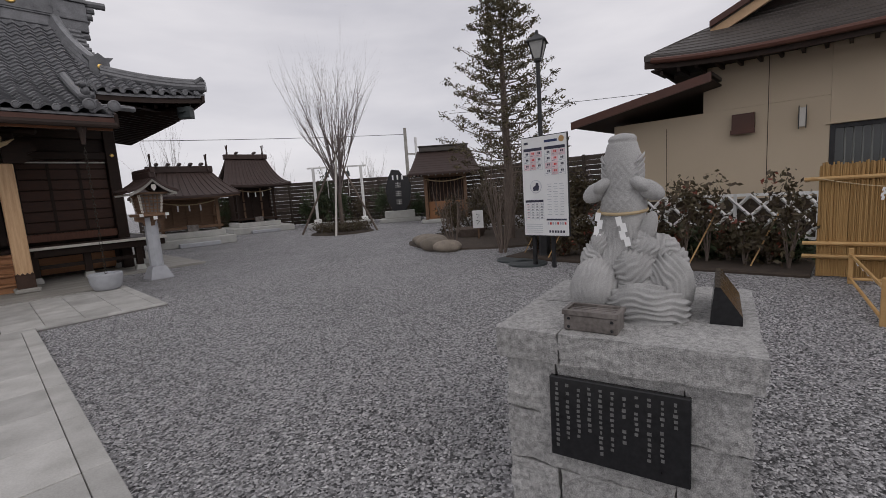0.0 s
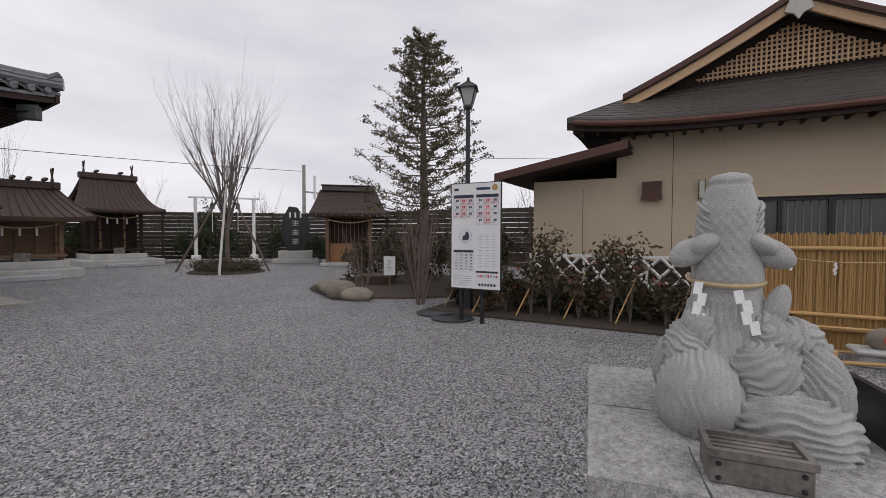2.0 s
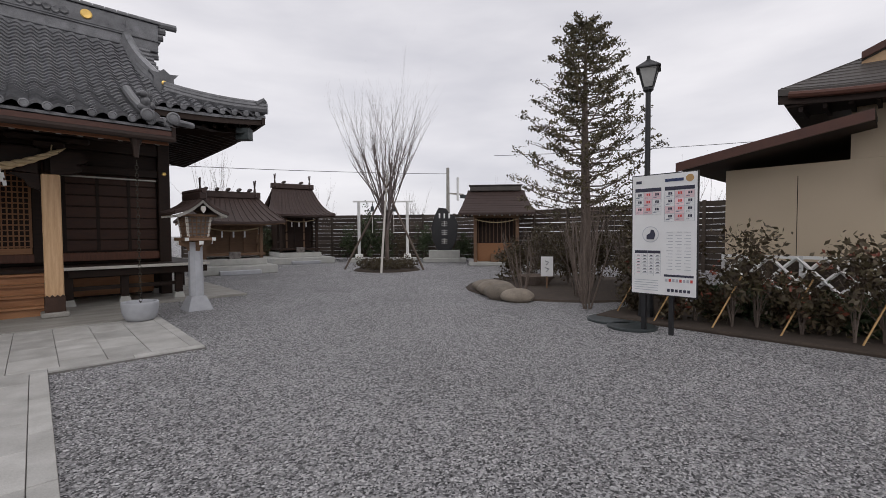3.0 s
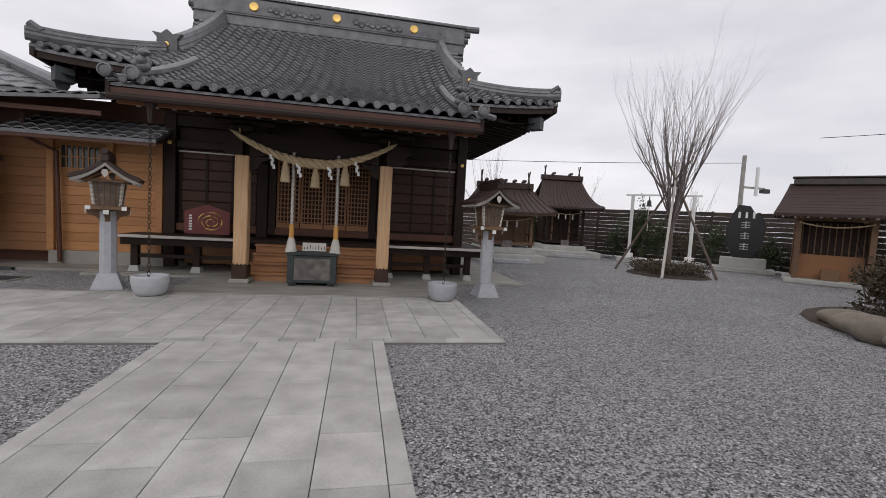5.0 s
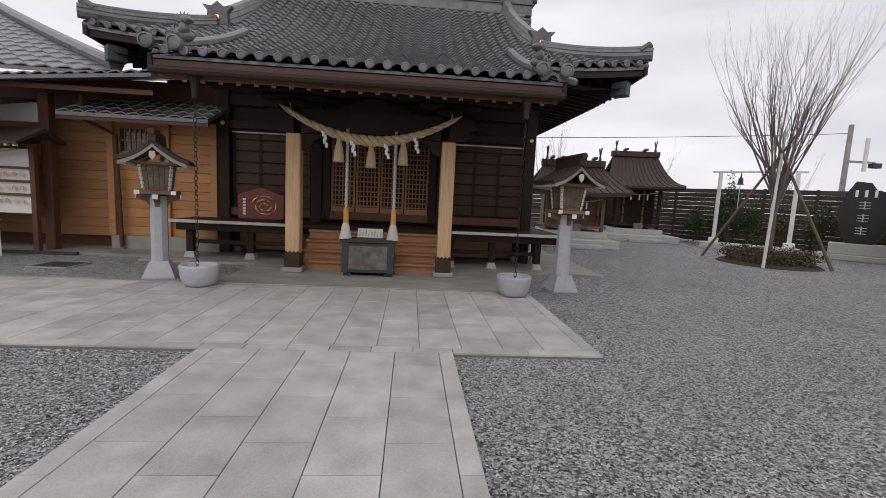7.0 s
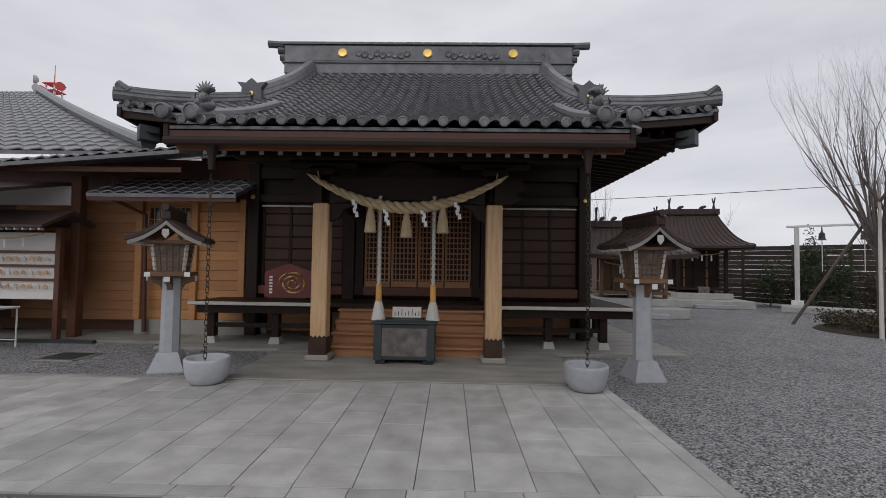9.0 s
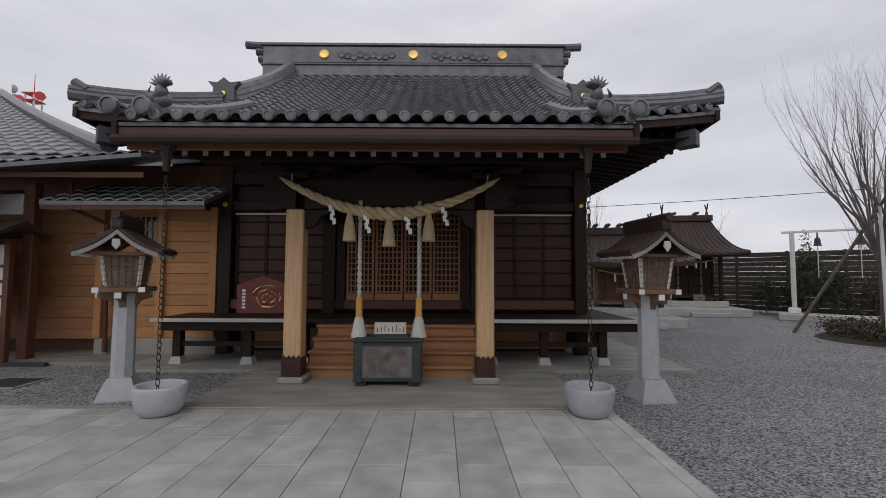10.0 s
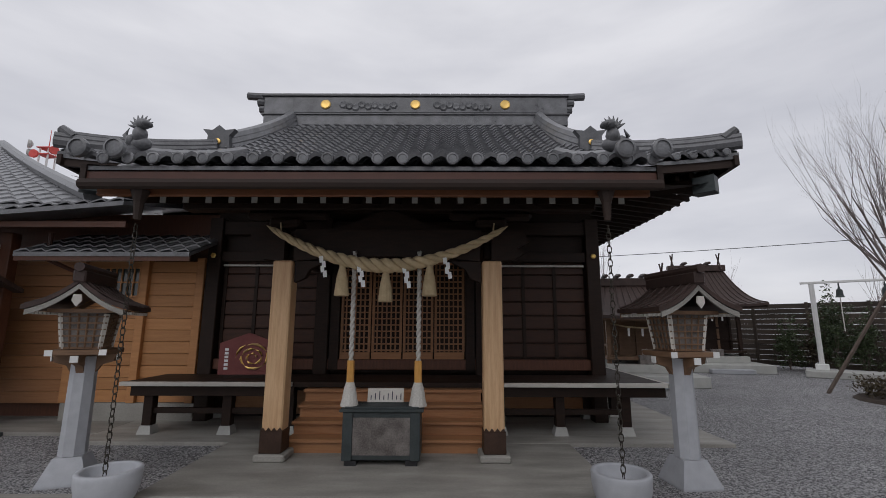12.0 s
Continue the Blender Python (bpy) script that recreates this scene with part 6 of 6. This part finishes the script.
for i, (x, y, h) in enumerate(((9.0, 5.2, 1.3), (10.0, 5.0, 1.5), (10.6, 5.9, 1.4), (11.6, 6.4, 1.5), (12.4, 7.8, 1.3), (12.0, 9.4, 1.2), (13.6, 10.6, 1.2), (15.0, 11.8, 1.2), (11.0, 8.0, 1.2), (10.8, 9.6, 0.9), (14.5, 10.0, 1.4))):
    bush(x, y, h, 0.6, 40, 90 + i, "dark brown-green bush before the fence", M_BUSH, group="fence bushes")
bush(8.6, -3.15, 2.5, 0.5, 110, 130, "tall dense evergreen shrub beside the house window", M_LEAF, "evergreen_shrub", 0.06)
bush(8.8, -3.9, 2.2, 0.6, 100, 131, "tall dense evergreen shrub beside the house window", M_LEAF, "evergreen_shrub", 0.06)
for i in range(14):
    u = i / 13
    x, y = (9.5 + 4.0 * u, 26.0 - 2.0 * u) if i < 7 else (12.9 + 4.4 * (u - 0.5) * 2, 24.0 - 5.6 * (u - 0.5) * 2)
    bush(x, y - 0.3, 1.1 + 0.6 * ((i * 0.618) % 1), 0.55, 45, 150 + i, "evergreen bush in front of the board fence", M_LEAF if i % 2 else M_BUSH, group="fence bushes")
bush(13.7, 21.7, 2.4, 0.55, 90, 170, "upright bright green evergreen behind the bell frame", M_LEAF, "evergreen_shrub", 0.05)
rnd = random.Random(3)
for i, (x, y, h) in enumerate(((8.3, 30.0, 6.0), (15.5, 30.5, 5.0), (22.0, 28.0, 5.0), (24.5, 22.0, 5.0), (25, 9.0, 5.0), (24, 6.0, 5.2), (-1.0, 34.0, 6.5))):
    t = thing("distant_bare_tree", x, y, 0, 0, "small leafless tree standing beyond the fence", "tree", "distant trees")
    bm = bmesh.new()
    tips = []
    for k in range(4):
        a = k * 1.6
        grow(bm, Vector((x, y, 0)), Vector((0.25 * math.cos(a), 0.25 * math.sin(a), 1)).normalized(), h * 0.6, 0.05, 2, rnd, tips, 0.2, 0.3, (3, 5), 4, 0.5)
    part("limbs", bm, M_TWIG, t, inworld=True)

# ---- left wing, votive rack, poles and wires ----
wg = thing("side_wing", -8.5, 15.5, 0, 0, "cedar-boarded side wing with grey tiled roofs", "building")
part("footing", B(-6.62, -4.32, 13.82, 14.1, 0.05, 0.34), M_CONC, wg, inworld=True)
for k in range(12):
    z = 0.343 + k * 0.205
    part("wall_board", B(-6.6, -4.33, 13.88 + 0.004 * (k % 2), 13.95, z, z + 0.2, 0.006), M_BOARD, wg, inworld=True)
for x in (-6.58, -5.42, -4.42):
    part("wall_post", B(x - 0.07, x + 0.07, 13.8, 13.955, 0.34, 2.85, 0.006), M_BOARD, wg, inworld=True)
wn_ = part("lattice_window", B(-6.4, -5.52, 13.86, 13.875, 2.15, 2.68), M_GLASS, wg, "dark lattice window", inworld=True)
for i in range(9):
    part("window_bar", B(-6.4 + i * 0.108, -6.378 + i * 0.108, 13.835, 13.857, 2.15, 2.68), M_BOARD, wn_, inworld=True)
for z in (2.15, 2.4, 2.66):
    part("window_bar", B(-6.4, -5.5, 13.83, 13.856, z, z + 0.025), M_BOARD, wn_, inworld=True)
# red-brown wall stepping forward to the left
for k in range(13):
    z = 0.3 + k * 0.205
    part("wall_board", B(-9.4, -6.65, 14.0, 14.08, z, z + 0.2, 0.006), M_STEP, wg, inworld=True)
    part("wall_board", B(-14, -9.4, 13.4, 13.48, z, z + 0.2, 0.006), M_BROWN, wg, inworld=True)
part("plaster_band", B(-14.0, -7.6, 13.3, 13.38, 2.62, 3.0), M_PLAST, wg, inworld=True)
for x in (-7.45, -9.4, -11.5):
    part("wall_post", B(x - 0.09, x + 0.09, 13.25, 13.43, 0.05, 3.2, 0.01), M_BROWN, wg, inworld=True)
part("wall", B(-14, -4.3, 14.2, 20.0, 0.05, 3.75), M_BROWN, wg, inworld=True)
part("downpipe", T([(-6.75, 13.3, 3.2), (-6.75, 13.3, 2.75), (-6.4, 13.72, 2.5), (-6.35, 13.74, 0.1)], 0.045, 10), M_BROWNM, wg, inworld=True)
part("light_strip", B(-7.1, -5.3, 13.3, 13.34, 2.72, 2.75), M_EDGE, wg, inworld=True)


def tiled(name, fn, nu, nv, label=""):
    """A tiled slope: base sheet, and rolls and course steps on it."""
    sheet = part(name, grid(bmesh.new(), fn, steps(0, 1, 8), steps(0, 1, 8), 0.07), M_TILE, wg, label, inworld=True)
    bm = bmesh.new()
    for j in range(nv):
        v0, v1 = j / nv, (j + 1) / nv
        for i in range(nu):
            u = (i + 0.5) / nu
            a, b = fn(u, v0), fn(u, v1)
            w = (fn(min(1, u + 0.5 / nu), v0) - fn(max(0, u - 0.5 / nu), v0)) * 0.5
            up = Vector((0, 0, 0.05))
            q = [a - w + up * 0.3, a - w * 0.2 + up, a + w * 0.5 + up * 1.3, a + w + up * 0.5, b - w, b - w * 0.2 + up * 0.4, b + w * 0.5 + up * 0.7, b + w + up * 0.1]
            vs = [bm.verts.new(p) for p in q]
            for c in range(3):
                bm.faces.new((vs[c], vs[c + 1], vs[c + 5], vs[c + 4]))
            lo = [bm.verts.new(p - up * 0.5) for p in q[:4]]
            for c in range(3):
                bm.faces.new((lo[c], lo[c + 1], vs[c + 1], vs[c]))
    tagged(part("pantile_field", bm, M_TILE, sheet, inworld=True), kind="stuff")
    return sheet


tiled("pent_roof", lambda u, v: Vector((-7.0 + 2.85 * u, 12.95 + 1.2 * v, 2.82 + 0.5 * v)), 11, 4, "small grey pantile pent roof")
part("pent_fascia", B(-7.0, -4.15, 12.97, 13.0, 2.68, 2.77), M_BROWN, wg, inworld=True)
tiled("wing_roof", lambda u, v: Vector((-8.6 + 3.7 * u, 12.4 + 2.6 * v, 3.22 + 0.3 * u + 0.6 * v)), 14, 8, "grey pantile roof")
part("wing_fascia", B(-8.6, -5.0, 12.63, 12.66, 3.16, 3.25), M_BROWN, wg, inworld=True)
tiled("high_roof", lambda u, v: Vector((-20 + (14.2 - 8.4 * v) * u, 12.9 + 6.3 * v, 3.6 + 3.6 * v - 0.35 * v * (1 - v))), 36, 20, "large grey pantile roof with a sloping hip")
hipp = [Vector((-5.8 - 8.4 * v, 12.9 + 6.3 * v, 3.74 + 3.6 * v - 0.35 * v * (1 - v))) for v in steps(0, 1, 8)]
part("hip_ridge", T(hipp, 0.13, 8), M_TILE, wg, inworld=True)
part("awning", grid(bmesh.new(), lambda u, v: Vector((-14 + 6.4 * u, 11.9 + 1.4 * v, 2.72 + 0.35 * v)), [0, 1], [0, 0.5, 1], 0.06), M_LROOF, wg, "dark metal awning", inworld=True)
part("awning_edge", B(-14, -7.6, 11.86, 11.9, 2.62, 2.72), M_BROWN, wg, inworld=True)

er = thing("votive_rack", -8.35, 12.95, 0.05, 0, "roofed timber rack hung with rows of wooden votive tablets", "votive rack")
part("back_panel", B(-0.85, 0.85, 0.0, 0.04, 0.75, 2.0), M_PLAST, er, "white back panel")
for x in (-0.9, 0.9):
    part("post", B(x - 0.05, x + 0.05, -0.05, 0.05, 0.0, 2.1, 0.006), M_BROWN, er)
for k in range(3):
    z = 0.95 + k * 0.26
    part("hanging_rail", B(-0.84, 0.84, -0.05, -0.003, z + 0.14, z + 0.19), M_BROWN, er)
    for i in range(11):
        x = -0.74 + i * 0.145
        part("votive_tablet", PR([(x - 0.035, z), (x + 0.035, z), (x + 0.035, z + 0.06), (x, z + 0.09), (x - 0.035, z + 0.06)], "y", -0.065, -0.053), M_PALE if (i + k) % 3 else M_EDGE, er)
part("roof", PR([(-0.65, 2.05), (-0.65, 2.1), (0.0, 2.42), (0.5, 2.2), (0.5, 2.14), (0, 2.34)], "x", -1.15, 1.15), M_LROOF, er, "dark copper roof")
for i in range(16):
    x = -1.08 + i * 0.144
    part("rafter_tip", B(x - 0.018, x + 0.018, -0.63, -0.55, 2.01, 2.045), M_EDGE, er)
part("rope", T([(-0.85 + 1.7 * u, -0.3, 1.97 - 0.4 * u * (1 - u)) for u in steps(0, 1, 8)], 0.02, 6), M_ROPE, er)
for u in (0.2, 0.4, 0.6, 0.8):
    s_ = paper_streamer(-9.2 + 1.7 * u, 12.62, 2.0 - 0.4 * u * (1 - u), 0.14, label="white zigzag paper streamer before the votive rack")
so_ = thing("steel_stool", -8.05, 12.35, 0.0, 0, "light steel-framed stool table with a white top", "stool")
part("top", B(-0.3, 0.3, -0.2, 0.2, 0.68, 0.71, 0.005), M_WHITE, so_)
for x in (-0.27, 0.27):
    for y in (-0.17, 0.17):
        part("leg", T([(x, y, 0), (x, y, 0.68)], 0.014, 6), M_WHITE, so_)
for y in (-0.17, 0.17):
    part("stretcher", T([(-0.27, y, 0.12), (0.27, y, 0.12)], 0.011, 6), M_WHITE, so_)
tb = thing("cloth_covered_table", -9.1, 11.75, 0, 0, "table covered to the ground with a white cloth", "table")
cbm = B(-0.6, 0.55, -0.35, 0.35, 0.02, 0.78)
bmesh.ops.subdivide_edges(cbm, edges=cbm.edges, cuts=7, use_grid_fill=True)
for v in cbm.verts:
    if v.co.z < 0.7:
        v.co.x += 0.03 * math.sin(v.co.y * 30) * (0.78 - v.co.z)
        v.co.y += 0.04 * math.sin(v.co.x * 26) * (0.78 - v.co.z)
part("cloth", cbm, M_PAPER, tb, smooth=True)
nbo = thing("poster_board", -9.75, 12.9, 0.05, 0, "framed notice poster with a green and yellow sheet", "poster")
part("frame", B(-0.4, 0.4, 0, 0.05, 0.9, 2.05, 0.01), M_BROWN, nbo)
part("sheet", B(-0.33, 0.33, -0.008, -0.003, 0.97, 1.98), M_PAPER, nbo)
part("green_band", B(-0.33, 0.33, -0.012, -0.009, 1.75, 1.98), M_BAMB, nbo)
for k in range(7):
    part("text_line", B(-0.26, 0.2, -0.012, -0.009, 1.1 + k * 0.08, 1.12 + k * 0.08), M_INK, nbo)
dc = thing("drain_cover", -6.15, 11.75, 0.0, 0, "square grey drain grate set in the gravel", "drain cover")
part("rim", B(-0.33, 0.33, -0.3, 0.3, 0.0, 0.022, 0.004), M_CONC, dc)
part("plate", B(-0.28, 0.28, -0.25, 0.25, 0.023, 0.028), M_PATINA, dc)
kb = part("kerb", B(-12, -3.06, 10.525, 10.62, -0.03, 0.045, 0.006), M_CONC, None, "narrow grey kerb beside the paving")
tagged(kb, category="kerb", kind="structure")
kb = part("dark_kerb", B(-12, -6.7, 12.88, 12.98, -0.03, 0.06, 0.006), M_PATINA, None, "dark kerb before the side wing")
tagged(kb, category="kerb", kind="structure")

# utility poles, wires and the red-white mast
for x, y, h in ((30.5, 33.0, 8.0),):
    po_ = thing("utility_pole", x, y, 0, 0, "grey concrete utility pole with a crossarm beyond the fence", "utility pole")
    part("pole", LA([(0.2, 0), (0.15, h)], 10), M_CONC, po_)
    part("crossarm", B(0.2, 2.2, -0.06, 0.06, h - 2.6, h - 2.45), M_CONC, po_)
    part("side_post", LA([(0.13, h - 3.2), (0.13, h - 0.9)], 8, c=(1.1, -0.3, 0)), M_WHITE, po_)
    part("camera_box", B(1.9, 2.6, -0.2, 0.2, h - 2.9, h - 2.55, 0.03), M_PATINA, po_)
wires = thing("overhead_wires", 30.5, 33.0, 6.5, 0, "thin dark overhead wires above the fence", "wires")
for za, zb, xa, ya, xb, yb in ((7.4, 6.9, 30.5, 33.0, -12, 46), (9.2, 8.4, 34, 30, 46, -6)):
    part("wire", T([(xa + (xb - xa) * u, ya + (yb - ya) * u, za + (zb - za) * u - 1.6 * u * (1 - u)) for u in steps(0, 1, 14)], 0.022, 4), M_BLACK, wires, inworld=True)
mast = thing("antenna_mast", -52, 60.0, 5.8, 0, "red and white lattice antenna mast with dishes, far off", "mast")
for sx in (-0.7, 0.7):
    for sy in (-0.7, 0.7):
        part("leg", T([(sx, sy, -5.8), (sx * 0.8, sy * 0.8, 18.3)], 0.12, 5), M_WHITE, mast)
for z in (13, 15.2, 17.4, 18.3):
    part("ring", B(-0.85, 0.85, -0.85, 0.85, z, z + 0.1), M_RED, mast)
for k, (a, z) in enumerate(((-90, 17.0), (200, 17.6), (-30, 17.8), (-140, 18.6))):
    part("dish", LA([(0.15, 0), (0.5, 0.2), (0.55, 0.5), (0.5, 0.52)], 14), M_CARVE if k % 2 else M_RED, mast).matrix_basis = pose(1.5 * math.cos(radians(a)), 1.5 * math.sin(radians(a)), z, 90, 0, a + 90)
part("spire", T([(0, 0, 18.3), (0, 0, 21.0)], [0.07, 0.03], 5), M_RED, mast)

# ---- roof tiles ----
def tile_mesh(name, w, length):
    """An S-shaped pantile: trough and roll."""
    bm = bmesh.new()
    prof = []
    for i in range(7):
        u = i / 6
        prof.append((w * (u - 0.5), 0.036 * math.sin(u * 2 * math.pi - 0.6) + 0.018))
    top = [[bm.verts.new((x, y, z + (0.045 if y < 0 else 0.0))) for x, z in prof] for y in (-length / 2, length / 2)]
    lip = [bm.verts.new((x, -length / 2, z + 0.0)) for x, z in prof]
    for i in range(6):
        bm.faces.new((top[0][i], top[0][i + 1], top[1][i + 1], top[1][i]))
        bm.faces.new((lip[i], lip[i + 1], top[0][i + 1], top[0][i]))
    return mesh_of(name, bm, M_TILE, False)


TW, TL = 0.25, 0.25
tile_me = tile_mesh("roof_tile", TW + 0.012, TL + 0.05)
spots = []
y = PORCH_Y + TL / 2
while y < RIDGE_Y - 0.25:
    hw = half_width(y) - 0.1
    k = int(hw / TW)
    ang = math.degrees(math.atan(0.30 + 0.0812 * (y - PORCH_Y)))
    for i in range(-k, k + 1):
        if abs(i * TW) < hw:
            dx = i * TW
            spots.append((pose(HX + dx, y, slope_z(y, dx) + 0.0, ang), y < 12.6 and abs(i) <= 10))
    y += TL * math.cos(math.radians(ang))
roof_inv = world_of(roof_ob).inverted()
rest_v, rest_f = [], []
base_v = [v.co.copy() for v in tile_me.vertices]
base_f = [tuple(p.vertices) for p in tile_me.polygons]
count = 0
for m, near in spots:
    if near and count < 290:
        ob = new("roof_tile", tile_me)
        ob.parent = roof_ob
        ob.matrix_parent_inverse = roof_inv
        ob.matrix_basis = m
        count += 1
    else:
        o = len(rest_v)
        rest_v += [m @ v for v in base_v]
        rest_f += [tuple(o + i for i in f) for f in base_f]
for s in (-1, 1):
    for r in range(8):
        u = (r + 0.5) / 8
        ylen = 2.75 + 1.2 * u
        n = int(2 * ylen / TW)
        for i in range(n):
            v = (i + 0.5) / n * 2 - 1
            m = pose(HX + s * (3.3 + 2.06 * u), RIDGE_Y + v * ylen, 5.04 - 0.9 * u + 0.22 * u * u + 0.1 * max(0, abs(v) - 0.6) * u, 20, 0, s * 90)
            o = len(rest_v)
            rest_v += [m @ p for p in base_v]
            rest_f += [tuple(o + j for j in f) for f in base_f]
rest = bpy.data.meshes.new("upper_roof_tiles")
rest.from_pydata(rest_v, [], rest_f)
rest.materials.append(M_TILE)
up = part("upper_roof_tiles", rest, M_TILE, roof_ob, inworld=True)
tagged(up, kind="stuff")
# round eave-end tiles
end_me = mesh_of("eave_end_tile", LA([(0.062, 0), (0.062, 0.03), (0.045, 0.036), (0.04, 0.028)], 12), M_TILE)
for i in range(-11, 12):
    ob = new("eave_end_tile", end_me)
    ob.parent = roof_ob
    ob.matrix_parent_inverse = roof_inv
    ob.matrix_basis = pose(HX + i * TW + 0.07, PORCH_Y - 0.015, slope_z(PORCH_Y) + 0.02, 90)
for s in (-1, 1):
    for i in range(9):
        dx = s * (3.05 + i * 0.262)
        ob = new("eave_end_tile", end_me)
        ob.parent = roof_ob
        ob.matrix_parent_inverse = roof_inv
        ob.matrix_basis = pose(HX + dx, EAVE_Y - 0.0, slope_z(EAVE_Y, dx) + 0.02, 90)

# ---- paving slabs ----
slab_cache = {}
pav_inv = world_of(pav).inverted()


def slab(x0, x1, y0, y1):
    key = (round(x1 - x0, 3), round(y1 - y0, 3))
    if key not in slab_cache:
        w, h = key[0] / 2 - 0.003, key[1] / 2 - 0.003
        slab_cache[key] = mesh_of("paving_slab", B(-w, w, -h, h, 0.0, 0.032, 0.003), M_PAVE)
    ob = new("paving_slab", slab_cache[key])
    ob.parent = pav
    ob.matrix_parent_inverse = pav_inv
    ob.matrix_basis = pose((x0 + x1) / 2, (y0 + y1) / 2, 0.005 + random.uniform(0, 0.002), random.uniform(-0.1, 0.1), random.uniform(-0.1, 0.1))


def strip(x0, x1, y0, y1, w, length):
    n = round((x1 - x0) / w)
    for i in range(n):
        a, b = x0 + (x1 - x0) * i / n, x0 + (x1 - x0) * (i + 1) / n
        y = y0 - (length / 2 if i % 2 else 0)
        while y < y1 - 0.01:
            lo, hi = max(y, y0), min(y + length, y1)
            if hi - lo > 0.03:
                slab(a, b, lo, hi)
            y += length


BW = 0.14
strip(PATH_L + BW, PATH_R - BW, -4.0, ARM_Y0, 0.42, 0.6)
strip(-9.1, ARM_R - BW, ARM_Y0 + BW, ARM_Y1, 0.42, 0.6)
strip(-9.1, PATH_L, ARM_Y0, ARM_Y0 + BW, 0.9, 1)
strip(PATH_R, ARM_R, ARM_Y0, ARM_Y0 + BW, 0.75, 1)
strip(PATH_L, PATH_R, ARM_Y0, ARM_Y0 + BW, 0.42, 1)
strip(ARM_R - BW, ARM_R, ARM_Y0 + BW, ARM_Y1, 0.2, 0.9)
for xx in (PATH_L, PATH_R - BW):
    strip(xx, xx + BW, -4.0, ARM_Y0, 0.2, 0.9)

# ---- loose gravel stones nearest the path ----
rs_ = np.random.RandomState(5)
n_st = 230000
gx, gy = rs_.uniform(-4.2, 6.4, n_st), rs_.uniform(-1.6, 9.4, n_st)
keep = ~((gx > PATH_L - 0.03) & (gx < PATH_R + 0.03)) & ~((gx < ARM_R + 0.03) & (gy > ARM_Y0 - 0.03))
far = np.hypot(gx - 2.1, gy - 0.88) > 0.72
near_walk = (gx > -4.0) & (gy < 8.6)
keep &= far & near_walk
gx, gy = gx[keep], gy[keep]
k_st = len(gx)
size = rs_.uniform(0.0045, 0.0115, k_st)
unit = np.array([(1, 0, 0), (0, 1, 0), (-1, 0, 0), (0, -1, 0), (0, 0, 1), (0, 0, -0.6)])
jit = unit[None] * rs_.uniform(0.55, 1.25, (k_st, 6, 1)) + rs_.normal(0, 0.16, (k_st, 6, 3))
ang = rs_.uniform(0, 2 * np.pi, k_st)
ca, sa = np.cos(ang)[:, None], np.sin(ang)[:, None]
jx, jy = jit[..., 0] * ca - jit[..., 1] * sa, jit[..., 0] * sa + jit[..., 1] * ca
verts = np.stack([gx[:, None] + jx * size[:, None] * 1.2, gy[:, None] + jy * size[:, None], (0.002 + size * 0.35)[:, None] + jit[..., 2] * size[:, None] * 0.7], -1).reshape(-1, 3)
tri = np.array([(0, 1, 4), (1, 2, 4), (2, 3, 4), (3, 0, 4), (1, 0, 5), (2, 1, 5), (3, 2, 5), (0, 3, 5)])
faces = (tri[None] + 6 * np.arange(k_st)[:, None, None]).reshape(-1, 3)
gm = bpy.data.meshes.new("loose_gravel")
gm.from_pydata(verts.tolist(), [], faces.tolist())
gm.materials.append(M_PEBBLE)
tagged(new("loose_gravel", gm), "loose angular grey gravel stones on the yard", "gravel", kind="stuff")
